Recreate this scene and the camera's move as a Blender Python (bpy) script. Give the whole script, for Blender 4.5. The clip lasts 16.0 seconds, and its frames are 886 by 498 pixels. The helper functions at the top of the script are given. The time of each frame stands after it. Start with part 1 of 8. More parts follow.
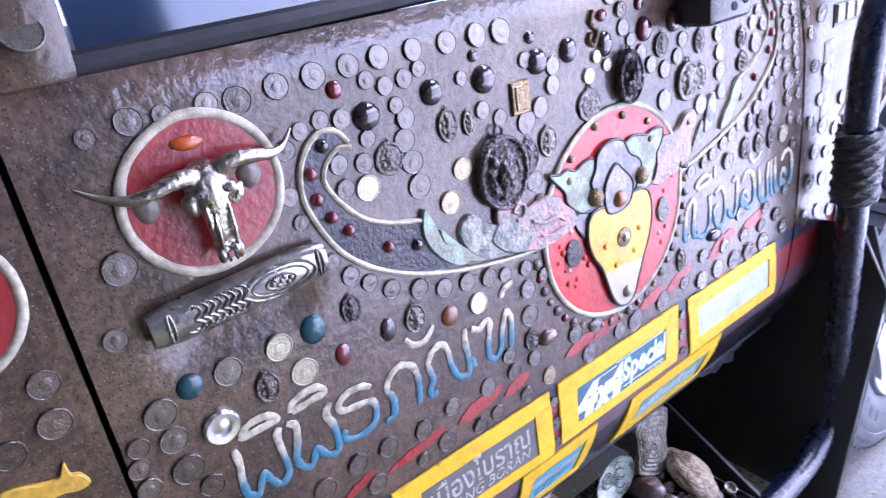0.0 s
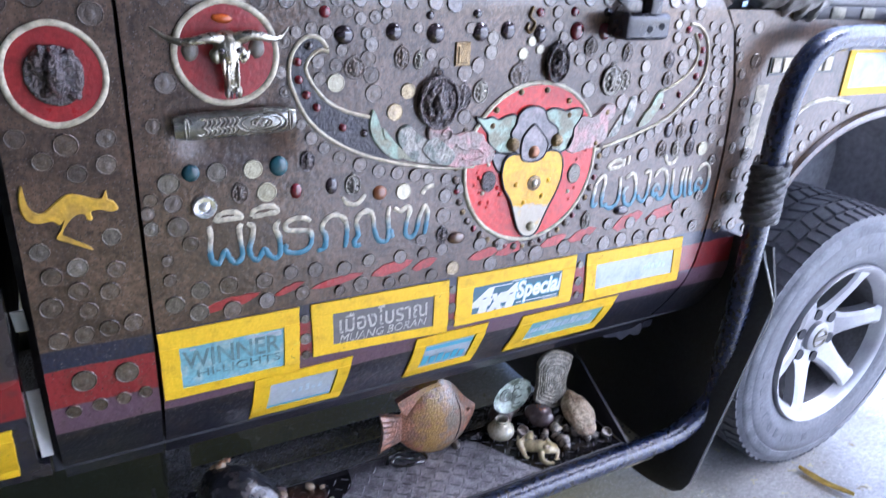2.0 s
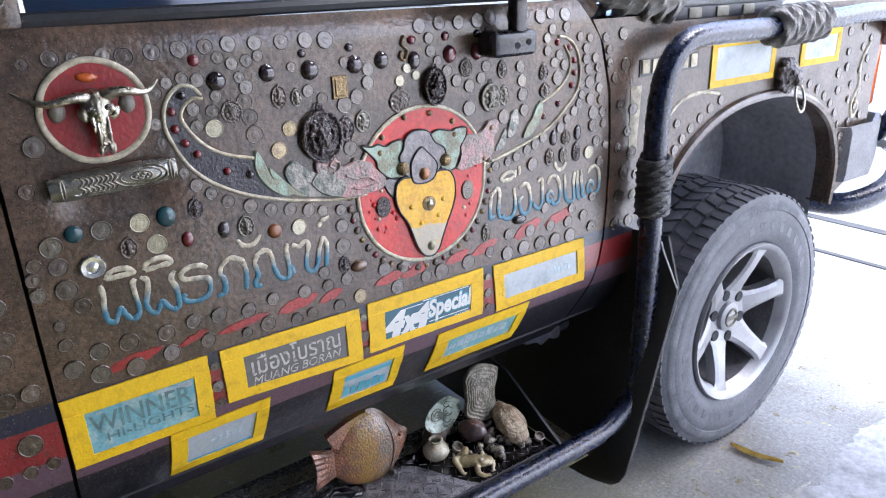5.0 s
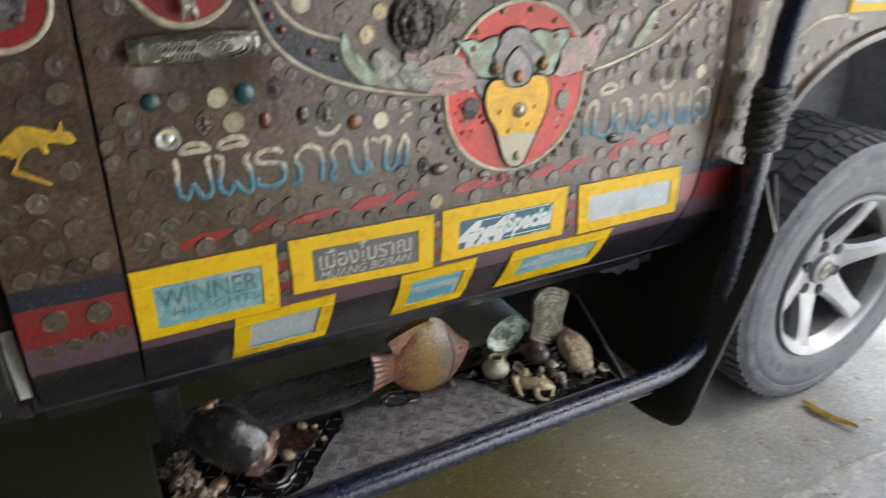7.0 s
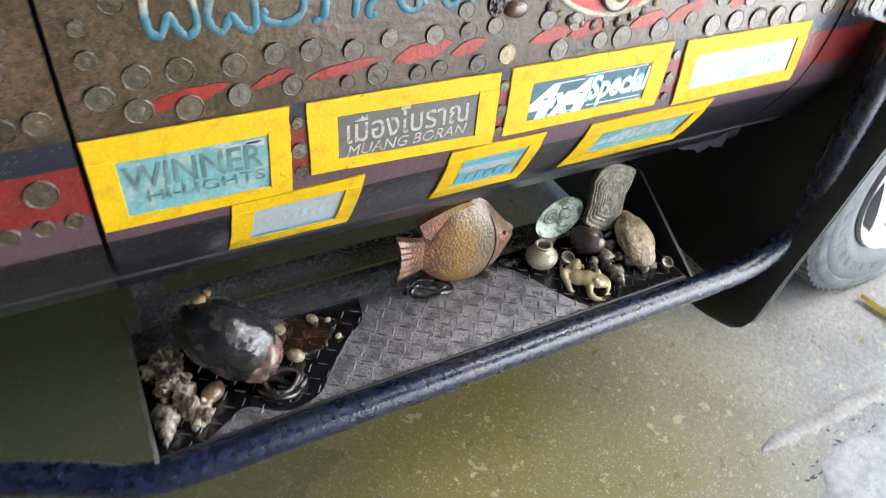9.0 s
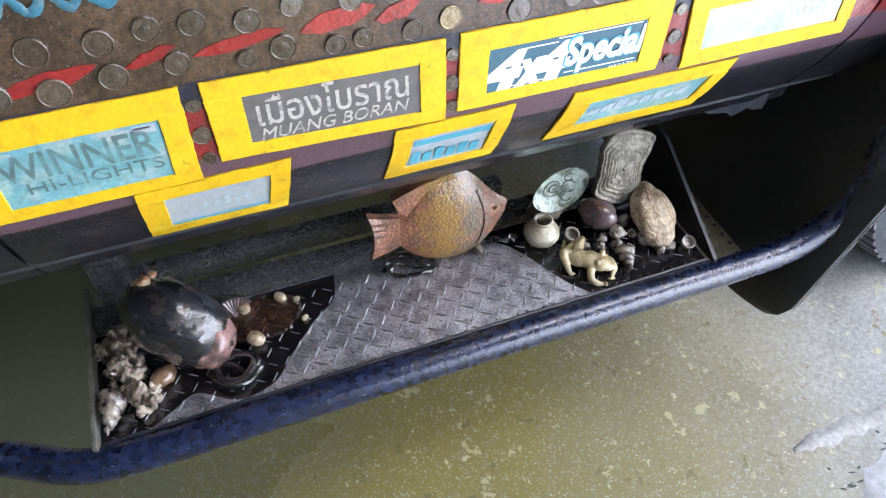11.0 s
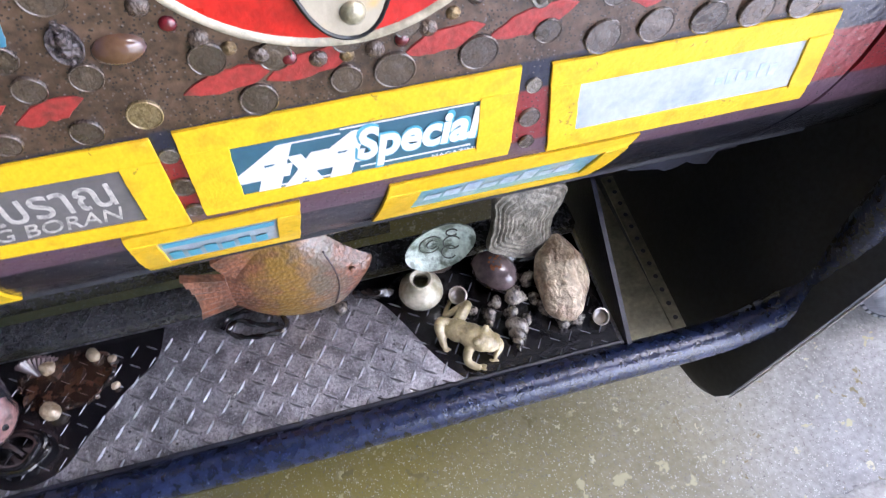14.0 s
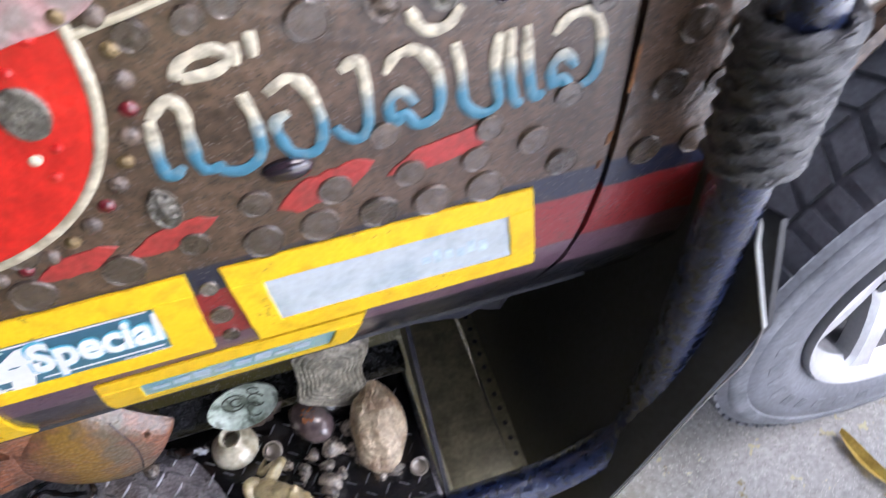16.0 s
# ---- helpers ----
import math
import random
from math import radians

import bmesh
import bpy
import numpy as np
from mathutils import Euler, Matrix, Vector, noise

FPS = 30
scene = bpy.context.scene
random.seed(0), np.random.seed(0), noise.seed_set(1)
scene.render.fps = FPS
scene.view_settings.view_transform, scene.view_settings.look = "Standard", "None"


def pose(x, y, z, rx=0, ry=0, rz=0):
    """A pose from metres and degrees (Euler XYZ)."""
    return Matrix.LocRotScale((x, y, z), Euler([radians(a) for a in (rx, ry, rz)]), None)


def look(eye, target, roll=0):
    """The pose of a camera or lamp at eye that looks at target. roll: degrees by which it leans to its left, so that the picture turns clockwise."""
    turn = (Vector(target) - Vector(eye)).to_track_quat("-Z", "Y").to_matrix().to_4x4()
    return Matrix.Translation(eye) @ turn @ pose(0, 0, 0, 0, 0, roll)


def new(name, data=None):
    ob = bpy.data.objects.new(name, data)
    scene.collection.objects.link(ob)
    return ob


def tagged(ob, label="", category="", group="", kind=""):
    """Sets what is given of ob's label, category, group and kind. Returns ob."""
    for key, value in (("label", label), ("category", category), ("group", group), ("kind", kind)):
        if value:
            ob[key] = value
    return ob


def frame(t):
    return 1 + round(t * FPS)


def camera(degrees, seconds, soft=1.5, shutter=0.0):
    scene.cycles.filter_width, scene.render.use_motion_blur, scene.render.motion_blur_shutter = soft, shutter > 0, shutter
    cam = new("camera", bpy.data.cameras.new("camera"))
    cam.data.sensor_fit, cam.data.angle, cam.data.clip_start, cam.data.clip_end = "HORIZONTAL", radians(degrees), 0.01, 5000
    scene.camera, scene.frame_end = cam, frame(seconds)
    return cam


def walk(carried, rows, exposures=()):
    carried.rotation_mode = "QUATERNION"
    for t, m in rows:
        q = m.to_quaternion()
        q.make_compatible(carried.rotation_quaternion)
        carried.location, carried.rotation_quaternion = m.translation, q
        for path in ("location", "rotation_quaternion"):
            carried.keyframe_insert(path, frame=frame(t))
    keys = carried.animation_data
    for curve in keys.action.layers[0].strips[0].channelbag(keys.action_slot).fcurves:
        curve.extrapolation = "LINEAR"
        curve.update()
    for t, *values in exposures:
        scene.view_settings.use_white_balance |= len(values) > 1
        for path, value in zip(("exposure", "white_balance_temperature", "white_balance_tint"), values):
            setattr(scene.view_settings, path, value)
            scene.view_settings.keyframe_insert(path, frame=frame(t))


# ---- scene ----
cam = camera(64.7, 16.0, 1.1, 0.5)

PATH = [
    (0, (-0.043, -0.522, 1.3), (1.027, 0.97, 0.507), -8.6),
    (0.5, (-0.055, -0.572, 1.301), (1.086, 0.85, 0.478), -6.0),
    (1, (-0.052, -0.782, 1.276), (0.941, 0.714, 0.394), -2.6),
    (1.5, (-0.066, -0.887, 1.272), (0.797, 0.713, 0.439), 1.0),
    (2, (-0.084, -0.901, 1.277), (0.845, 0.693, 0.503), 3.3),
    (2.5, (-0.075, -0.93, 1.287), (0.927, 0.677, 0.644), 1.8),
    (3, (-0.057, -0.939, 1.291), (0.981, 0.643, 0.642), 0.4),
    (3.5, (-0.053, -0.952, 1.294), (1.041, 0.577, 0.612), 0.8),
    (3.7, (-0.052, -0.962, 1.284), (1.022, 0.586, 0.612), 0.4),
    (5.8, (-0.037, -0.949, 1.277), (1.073, 0.551, 0.556), -2.7),
    (6, (-0.032, -0.956, 1.279), (1.082, 0.532, 0.542), -1.5),
    (6.5, (-0.034, -0.962, 1.263), (1.068, 0.519, 0.494), -1.2),
    (7, (-0.03, -0.902, 1.239), (0.842, 0.653, 0.333), 1.6),
    (7.5, (-0.036, -0.848, 1.215), (0.735, 0.697, 0.206), 2.5),
    (8, (-0.036, -0.828, 1.195), (0.724, 0.693, 0.143), 3.7),
    (8.5, (-0.022, -0.776, 1.186), (0.651, 0.701, 0.017), 1.9),
    (9, (0.02, -0.629, 1.153), (0.81, 0.669, -0.148), 6.1),
    (9.2, (0.023, -0.585, 1.15), (0.819, 0.665, -0.193), 4.8),
    (11.3, (0.252, -0.581, 1.14), (0.721, 0.697, -0.326), -0.2),
    (11.5, (0.262, -0.585, 1.134), (0.725, 0.705, -0.321), -1.1),
    (12, (0.294, -0.533, 1.116), (0.839, 0.664, -0.391), 2.3),
    (12.5, (0.345, -0.466, 1.127), (0.957, 0.607, -0.446), 5.3),
    (13, (0.464, -0.441, 1.115), (0.895, 0.677, -0.486), 4.2),
    (13.5, (0.571, -0.427, 1.13), (0.813, 0.705, -0.501), -0.7),
    (14, (0.562, -0.375, 1.133), (0.862, 0.716, -0.516), -0.0),
    (14.5, (0.532, -0.349, 1.134), (0.882, 0.729, -0.514), 1.8),
    (15, (0.572, -0.336, 1.13), (0.936, 0.73, -0.523), 0.3),
    (15.5, (0.682, -0.34, 1.143), (1.085, 0.798, -0.452), -1.2),
    (16, (0.823, -0.359, 1.177), (1.161, 0.881, -0.356), -3.4),
]
walk(cam, [(t, look(eye, target, roll)) for t, eye, target, roll in PATH],
     [(0.0, 2.80, 5050, 30), (1.0, 2.47, 5080, 20), (2.4, 2.57, 5160, 16), (3.0, 2.37, 5220, 15), (3.7, 2.2, 5330, 14), (5.8, 2.06, 5750, 11), (6.5, 1.88, 5850, 8), (7.0, 1.93, 6450, 4), (7.5, 2.22, 6600, 5), (8.5, 2.70, 6400, 3), (9.2, 2.86, 6100, 3), (11.3, 2.98, 5680, 9), (14.0, 2.88, 5600, 16), (15.0, 2.72, 5640, 13), (16.0, 2.63, 5800, 14)])

# ---------------------------------------------------------------- light
world = bpy.data.worlds.new("sky")
scene.world = world
world.use_nodes = True
_n, _l = world.node_tree.nodes, world.node_tree.links
_sky = _n.new("ShaderNodeTexSky")
_sky.sky_type, _sky.sun_disc = "NISHITA", False
_sky.sun_elevation, _sky.sun_rotation = radians(50), radians(135)
_sky.air_density, _sky.dust_density = 0.8, 4.0
_l.new(_sky.outputs[0], _n["Background"].inputs[0])
_n["Background"].inputs[1].default_value = 0.15
sun_data = bpy.data.lights.new("sun", "SUN")
sun_data.energy, sun_data.angle, sun_data.color = 3.2, radians(13), (1.0, 0.975, 0.94)
sun = new("sun", sun_data)
sun.matrix_world = look((4.5, -4.5, 7.7), (0, 0, 0))


# ---------------------------------------------------------------- materials
def mat(name, base, base2=None, rough=0.5, metal=0.0, scale=12.0, fine=140.0, bump=0.15, dist=0.002,
        coat=0.0, mix=(0.4, 0.62), grain=0.25, vary=0.0, spec=0.5, rough2=None, coatrough=0.08, coatior=1.5):
    """Base colour blotched with a second one, fine grain, relief and uneven gloss."""
    m = bpy.data.materials.new(name)
    m.use_nodes = True
    n, l = m.node_tree.nodes, m.node_tree.links
    b = n["Principled BSDF"]
    b.inputs["Metallic"].default_value = metal
    b.inputs["Coat Weight"].default_value = coat
    b.inputs["Coat Roughness"].default_value = coatrough
    b.inputs["Coat IOR"].default_value = coatior
    b.inputs["Specular IOR Level"].default_value = spec
    tc = n.new("ShaderNodeTexCoord")
    co = tc.outputs["Object"]
    if vary:
        info = n.new("ShaderNodeObjectInfo")
        add = n.new("ShaderNodeVectorMath")
        add.operation = "ADD"
        sc = n.new("ShaderNodeMath")
        sc.operation = "MULTIPLY"
        sc.inputs[1].default_value = 37.0
        l.new(info.outputs["Random"], sc.inputs[0])
        l.new(co, add.inputs[0])
        l.new(sc.outputs[0], add.inputs[1])
        co = add.outputs[0]
    big = n.new("ShaderNodeTexNoise")
    big.inputs["Scale"].default_value, big.inputs["Detail"].default_value = scale, 6.0
    small = n.new("ShaderNodeTexNoise")
    small.inputs["Scale"].default_value, small.inputs["Detail"].default_value = fine, 4.0
    l.new(co, big.inputs["Vector"])
    l.new(co, small.inputs["Vector"])
    ramp = n.new("ShaderNodeMapRange")
    ramp.inputs[1].default_value, ramp.inputs[2].default_value = mix
    l.new(big.outputs[0], ramp.inputs[0])
    mx = n.new("ShaderNodeMix")
    mx.data_type = "RGBA"
    b2 = base2 or tuple(c * 0.7 for c in base)
    mx.inputs[6].default_value, mx.inputs[7].default_value = (*base, 1), (*b2, 1)
    l.new(ramp.outputs[0], mx.inputs[0])
    hsv = n.new("ShaderNodeHueSaturation")
    val = n.new("ShaderNodeMapRange")
    val.inputs[1].default_value, val.inputs[2].default_value = 0.25, 0.75
    val.inputs[3].default_value, val.inputs[4].default_value = 1 - grain, 1 + grain
    l.new(small.outputs[0], val.inputs[0])
    l.new(mx.outputs[2], hsv.inputs["Color"])
    out = val.outputs[0]
    if vary:
        rv = n.new("ShaderNodeMapRange")
        rv.inputs[3].default_value, rv.inputs[4].default_value = 1 - vary, 1 + vary
        l.new(info.outputs["Random"], rv.inputs[0])
        mul = n.new("ShaderNodeMath")
        mul.operation = "MULTIPLY"
        l.new(out, mul.inputs[0])
        l.new(rv.outputs[0], mul.inputs[1])
        out = mul.outputs[0]
    l.new(out, hsv.inputs["Value"])
    l.new(hsv.outputs[0], b.inputs["Base Color"])
    rr = n.new("ShaderNodeMapRange")
    rr.inputs[1].default_value, rr.inputs[2].default_value = 0.3, 0.7
    rr.inputs[3].default_value = rough
    rr.inputs[4].default_value = rough2 if rough2 is not None else min(1, rough * 1.4)
    l.new(big.outputs[0], rr.inputs[0])
    l.new(rr.outputs[0], b.inputs["Roughness"])
    if bump:
        ad = n.new("ShaderNodeMath")
        ad.operation = "ADD"
        l.new(big.outputs[0], ad.inputs[0])
        l.new(small.outputs[0], ad.inputs[1])
        bp = n.new("ShaderNodeBump")
        bp.inputs["Strength"].default_value, bp.inputs["Distance"].default_value = bump, dist
        l.new(ad.outputs[0], bp.inputs["Height"])
        l.new(bp.outputs[0], b.inputs["Normal"])
        l.new(bp.outputs[0], b.inputs["Coat Normal"])
    return m


def banded(m, axis, steps, wobble=0.004, freq=14.0, soft=0.0015, until=None):
    """Paints bands across one axis over a material: (from, to, colour)."""
    n, l = m.node_tree.nodes, m.node_tree.links
    b = n["Principled BSDF"]
    colour = b.inputs["Base Color"].links[0].from_socket
    tc = n.new("ShaderNodeTexCoord")
    sep = n.new("ShaderNodeSeparateXYZ")
    l.new(tc.outputs["Object"], sep.inputs[0])
    no = n.new("ShaderNodeTexNoise")
    no.inputs["Scale"].default_value = freq
    l.new(tc.outputs["Object"], no.inputs["Vector"])
    w = n.new("ShaderNodeMath")
    w.operation = "MULTIPLY_ADD"
    w.inputs[1].default_value = 2 * wobble
    l.new(no.outputs[0], w.inputs[0])
    l.new(sep.outputs[axis], w.inputs[2])
    fn = n.new("ShaderNodeTexNoise")
    fn.inputs["Scale"].default_value = 60
    l.new(tc.outputs["Object"], fn.inputs["Vector"])
    for lo, hi, col in steps:
        def edge(v, sign):
            e = n.new("ShaderNodeMapRange")
            e.inputs[1].default_value, e.inputs[2].default_value = v + wobble - sign * soft, v + wobble + sign * soft
            l.new(w.outputs[0], e.inputs[0])
            return e.outputs[0]
        mul = n.new("ShaderNodeMath")
        mul.operation = "MULTIPLY"
        l.new(edge(lo, 1), mul.inputs[0])
        l.new(edge(hi, -1), mul.inputs[1])
        wear = n.new("ShaderNodeMapRange")
        wear.inputs[1].default_value, wear.inputs[2].default_value = 0.2, 0.45
        wear.inputs[3].default_value, wear.inputs[4].default_value = 0.55, 1.0
        l.new(fn.outputs[0], wear.inputs[0])
        m2 = n.new("ShaderNodeMath")
        m2.operation = "MULTIPLY"
        l.new(mul.outputs[0], m2.inputs[0])
        l.new(wear.outputs[0], m2.inputs[1])
        if until is not None:
            lt = n.new("ShaderNodeMath")
            lt.operation = "LESS_THAN"
            lt.inputs[1].default_value = until
            l.new(sep.outputs[0], lt.inputs[0])
            m3 = n.new("ShaderNodeMath")
            m3.operation = "MULTIPLY"
            l.new(m2.outputs[0], m3.inputs[0])
            l.new(lt.outputs[0], m3.inputs[1])
            m2 = m3
        mx = n.new("ShaderNodeMix")
        mx.data_type = "RGBA"
        l.new(m2.outputs[0], mx.inputs[0])
        l.new(colour, mx.inputs[6])
        mx.inputs[7].default_value = (*col, 1)
        colour = mx.outputs[2]
    l.new(colour, b.inputs["Base Color"])
    return m


def flecks_and_glints(m, scale, share, light, dark, torn=0.0):
    """Pale and dark specks: stones in worn concrete, flecks in paint, glints put into the colour."""
    n, l = m.node_tree.nodes, m.node_tree.links
    b = n["Principled BSDF"]
    tc, vo = n.new("ShaderNodeTexCoord"), n.new("ShaderNodeTexVoronoi")
    vo.inputs["Scale"].default_value = scale
    l.new(tc.outputs["Object"], vo.inputs["Vector"])
    if torn:
        wob, add = n.new("ShaderNodeTexNoise"), n.new("ShaderNodeVectorMath")
        wob.inputs["Scale"].default_value = scale * 1.6
        add.operation = "MULTIPLY_ADD"
        add.inputs[1].default_value = (torn / scale,) * 3
        l.new(tc.outputs["Object"], wob.inputs["Vector"])
        l.new(wob.outputs["Color"], add.inputs[0])
        l.new(tc.outputs["Object"], add.inputs[2])
        l.new(add.outputs[0], vo.inputs["Vector"])
    colour = b.inputs["Base Color"].links[0].from_socket
    sep = n.new("ShaderNodeSeparateColor")
    l.new(vo.outputs["Color"], sep.inputs[0])
    near = n.new("ShaderNodeMapRange")
    near.inputs[1].default_value, near.inputs[2].default_value, near.inputs[3].default_value, near.inputs[4].default_value = 0.22, 0.38, 1.0, 0.0
    l.new(vo.outputs["Distance"], near.inputs[0])
    for ch, col, th in ((0, light, share), (1, dark, share * 0.7)):
        pick = n.new("ShaderNodeMath")
        pick.operation = "LESS_THAN"
        pick.inputs[1].default_value = th
        l.new(sep.outputs[ch], pick.inputs[0])
        mul = n.new("ShaderNodeMath")
        mul.operation = "MULTIPLY"
        l.new(pick.outputs[0], mul.inputs[0])
        l.new(near.outputs[0], mul.inputs[1])
        mx = n.new("ShaderNodeMix")
        mx.data_type = "RGBA"
        l.new(mul.outputs[0], mx.inputs[0])
        l.new(colour, mx.inputs[6])
        mx.inputs[7].default_value = (*col, 1)
        colour = mx.outputs[2]
    l.new(colour, b.inputs["Base Color"])


def shade_patch(m, centre, size, colour, gloss):
    """Paints a ragged patch of shade, dark and glossy, into a floor round a centre."""
    n, l = m.node_tree.nodes, m.node_tree.links
    b = n["Principled BSDF"]
    tc, mp, ln = n.new("ShaderNodeTexCoord"), n.new("ShaderNodeMapping"), n.new("ShaderNodeVectorMath")
    mp.vector_type = "TEXTURE"
    mp.inputs["Location"].default_value, mp.inputs["Scale"].default_value = centre, size
    ln.operation = "LENGTH"
    l.new(tc.outputs["Object"], mp.inputs["Vector"])
    l.new(mp.outputs[0], ln.inputs[0])
    no = n.new("ShaderNodeTexNoise")
    no.inputs["Scale"].default_value, no.inputs["Detail"].default_value = 4.0, 6.0
    l.new(tc.outputs["Object"], no.inputs["Vector"])
    ad = n.new("ShaderNodeMath")
    ad.operation = "MULTIPLY_ADD"
    ad.inputs[1].default_value = 0.9
    l.new(no.outputs[0], ad.inputs[0])
    l.new(ln.outputs["Value"], ad.inputs[2])
    rg = n.new("ShaderNodeMapRange")
    rg.inputs[1].default_value, rg.inputs[2].default_value, rg.inputs[3].default_value, rg.inputs[4].default_value = 1.0, 1.75, 0.9, 0.0
    l.new(ad.outputs[0], rg.inputs[0])
    for name, value in (("Base Color", (*colour, 1)), ("Roughness", gloss)):
        mx = n.new("ShaderNodeMix")
        mx.data_type = "RGBA" if name == "Base Color" else "FLOAT"
        a, z, o = (6, 7, 2) if name == "Base Color" else (2, 3, 0)
        l.new(rg.outputs[0], mx.inputs[0])
        l.new(b.inputs[name].links[0].from_socket, mx.inputs[a])
        mx.inputs[z].default_value = value
        l.new(mx.outputs[o], b.inputs[name])


BODY = mat("varnished_brown", (0.114, 0.073, 0.049), (0.060, 0.038, 0.026), rough=0.32, coat=1.0, coatior=1.5, scale=14, fine=120, coatrough=0.03, bump=0.58, dist=0.0015, grain=0.55, spec=0.3)
flecks_and_glints(BODY, 330.0, 0.30, (0.125, 0.098, 0.082), (0.036, 0.028, 0.023))
banded(BODY, 2, [(0.757, 0.786, (0.018, 0.022, 0.045)), (0.70, 0.757, (0.24, 0.022, 0.026)), (0.655, 0.700, (0.13, 0.075, 0.105)), (0.30, 0.655, (0.010, 0.011, 0.018))], until=1.65)
# undercoat speckle, its glints put into the colour as pale specks
flecks_and_glints(BODY, 420.0, 0.14, (0.17, 0.15, 0.15), (0.02, 0.016, 0.016))
BEDPAINT = mat("dark_bed_paint", (0.022, 0.024, 0.035), (0.05, 0.04, 0.04), rough=0.22, coat=0.5, scale=8, fine=150, bump=0.4)
banded(BEDPAINT, 2, [(0.70, 0.757, (0.22, 0.022, 0.026))])
BLACK = mat("black_gloss_paint", (0.010, 0.011, 0.018), (0.016, 0.018, 0.03), rough=0.38, coat=0.15, scale=14, fine=220, bump=0.5, dist=0.0015)
UNDER = mat("black_undercoat", (0.016, 0.016, 0.018), (0.030, 0.029, 0.029), rough=0.45, coat=0.5, scale=60, fine=230, bump=1.0, dist=0.006)
flecks_and_glints(UNDER, 300.0, 0.14, (0.10, 0.10, 0.105), (0.008, 0.008, 0.01))
DARK = mat("dark_void", (0.036, 0.038, 0.045), rough=0.7, bump=0.0)
RUBBER = mat("rubber_sheet", (0.025, 0.027, 0.032), (0.034, 0.036, 0.042), rough=0.42, spec=0.4, scale=6, bump=0.15)
# tyre base lightened: the yard's grazing sheen is in the colour
TYRE = mat("sheen_tyre_rubber", (0.086, 0.093, 0.110), (0.135, 0.143, 0.165), rough=0.44, scale=7, fine=120, bump=0.2)
ALLOY = mat("silver_alloy", (0.37, 0.38, 0.39), (0.30, 0.30, 0.32), rough=0.34, metal=0.45, scale=10, bump=0.1, grain=0.08)
CHROME = mat("silver_cast", (0.56, 0.53, 0.45), (0.30, 0.28, 0.22), rough=0.24, metal=1.0, scale=60, fine=200, bump=0.6, dist=0.002)
PEWTER = mat("dull_silver", (0.38, 0.38, 0.35), (0.17, 0.165, 0.145), rough=0.24, metal=0.85, scale=25, fine=160, bump=0.25, coat=0.3)
COIN = mat("varnished_coin", (0.128, 0.090, 0.066), (0.070, 0.050, 0.038), rough=0.2, metal=0.15, scale=120, fine=420, bump=0.8, dist=0.0022, coat=1.0, coatrough=0.03, vary=0.3)
COINSILVER = mat("silver_coin", (0.22, 0.205, 0.17), (0.12, 0.11, 0.092), rough=0.25, metal=0.6, scale=120, fine=420, bump=0.8, dist=0.002, coat=0.5, vary=0.25)
BRASS = mat("brass_coin", (0.27, 0.19, 0.085), (0.16, 0.11, 0.05), rough=0.25, metal=0.6, scale=120, fine=420, bump=0.8, dist=0.002, coat=0.5, vary=0.2)
PALE = mat("pale_coin", (0.42, 0.39, 0.27), (0.32, 0.29, 0.19), rough=0.3, metal=0.3, scale=90, fine=300, bump=0.4, coat=0.4)
MEDAL = mat("blackened_medal", (0.045, 0.032, 0.036), (0.11, 0.085, 0.08), rough=0.2, metal=0.3, scale=90, fine=260, bump=1.0, dist=0.004, coat=1.0, coatrough=0.05)
RED = mat("red_enamel", (0.64, 0.022, 0.016), (0.50, 0.016, 0.013), rough=0.26, coat=0.7, coatrough=0.04, scale=30, fine=150, bump=0.34, dist=0.002, grain=0.2, spec=0.3)
BRUSHRED = mat("worn_red_brush_paint", (0.38, 0.042, 0.038), (0.22, 0.040, 0.034), rough=0.3, coat=0.4, scale=60, fine=220, bump=0.5, dist=0.0015, grain=0.3, mix=(0.52, 0.70))
WINE = mat("wine_red_enamel", (0.33, 0.026, 0.028), (0.25, 0.02, 0.022), rough=0.25, coat=0.5, scale=30, fine=190, bump=0.4, dist=0.0015)
CREAM = mat("cream_paint", (0.62, 0.57, 0.43), (0.38, 0.34, 0.24), rough=0.35, coat=0.2, scale=60, fine=200, bump=0.4)
NAVY = mat("navy_infill", (0.014, 0.014, 0.028), (0.03, 0.028, 0.04), rough=0.28, coat=0.5, scale=40, fine=240, bump=0.8)
MINT = mat("mint_paint", (0.34, 0.46, 0.36), (0.24, 0.25, 0.17), rough=0.3, coat=0.4, scale=45, fine=190, bump=0.6, dist=0.002, mix=(0.42, 0.56), grain=0.2)
GREY = mat("grey_lilac_paint", (0.34, 0.30, 0.31), (0.22, 0.21, 0.22), rough=0.3, coat=0.4, scale=55, fine=180, bump=0.6, dist=0.002, mix=(0.42, 0.56), grain=0.2)
FEATHER = mat("mottled_feather_paint", (0.36, 0.34, 0.30), (0.15, 0.17, 0.15), rough=0.28, coat=0.4, scale=60, fine=180, bump=0.8, dist=0.003, mix=(0.42, 0.56), grain=0.3)
PINK = mat("pink_paint", (0.46, 0.27, 0.26), (0.30, 0.24, 0.22), rough=0.28, coat=0.4, scale=50, fine=180, bump=0.7, dist=0.003, mix=(0.44, 0.58), grain=0.25)
YELLOW = mat("yellow_enamel", (0.84, 0.49, 0.004), (0.72, 0.39, 0.006), rough=0.28, coat=0.6, coatrough=0.04, scale=30, fine=150, bump=0.34, dist=0.002, grain=0.18, spec=0.3)
banded(YELLOW, 2, [(0.80, 0.898, (0.52, 0.47, 0.36))], wobble=0.012, freq=60)
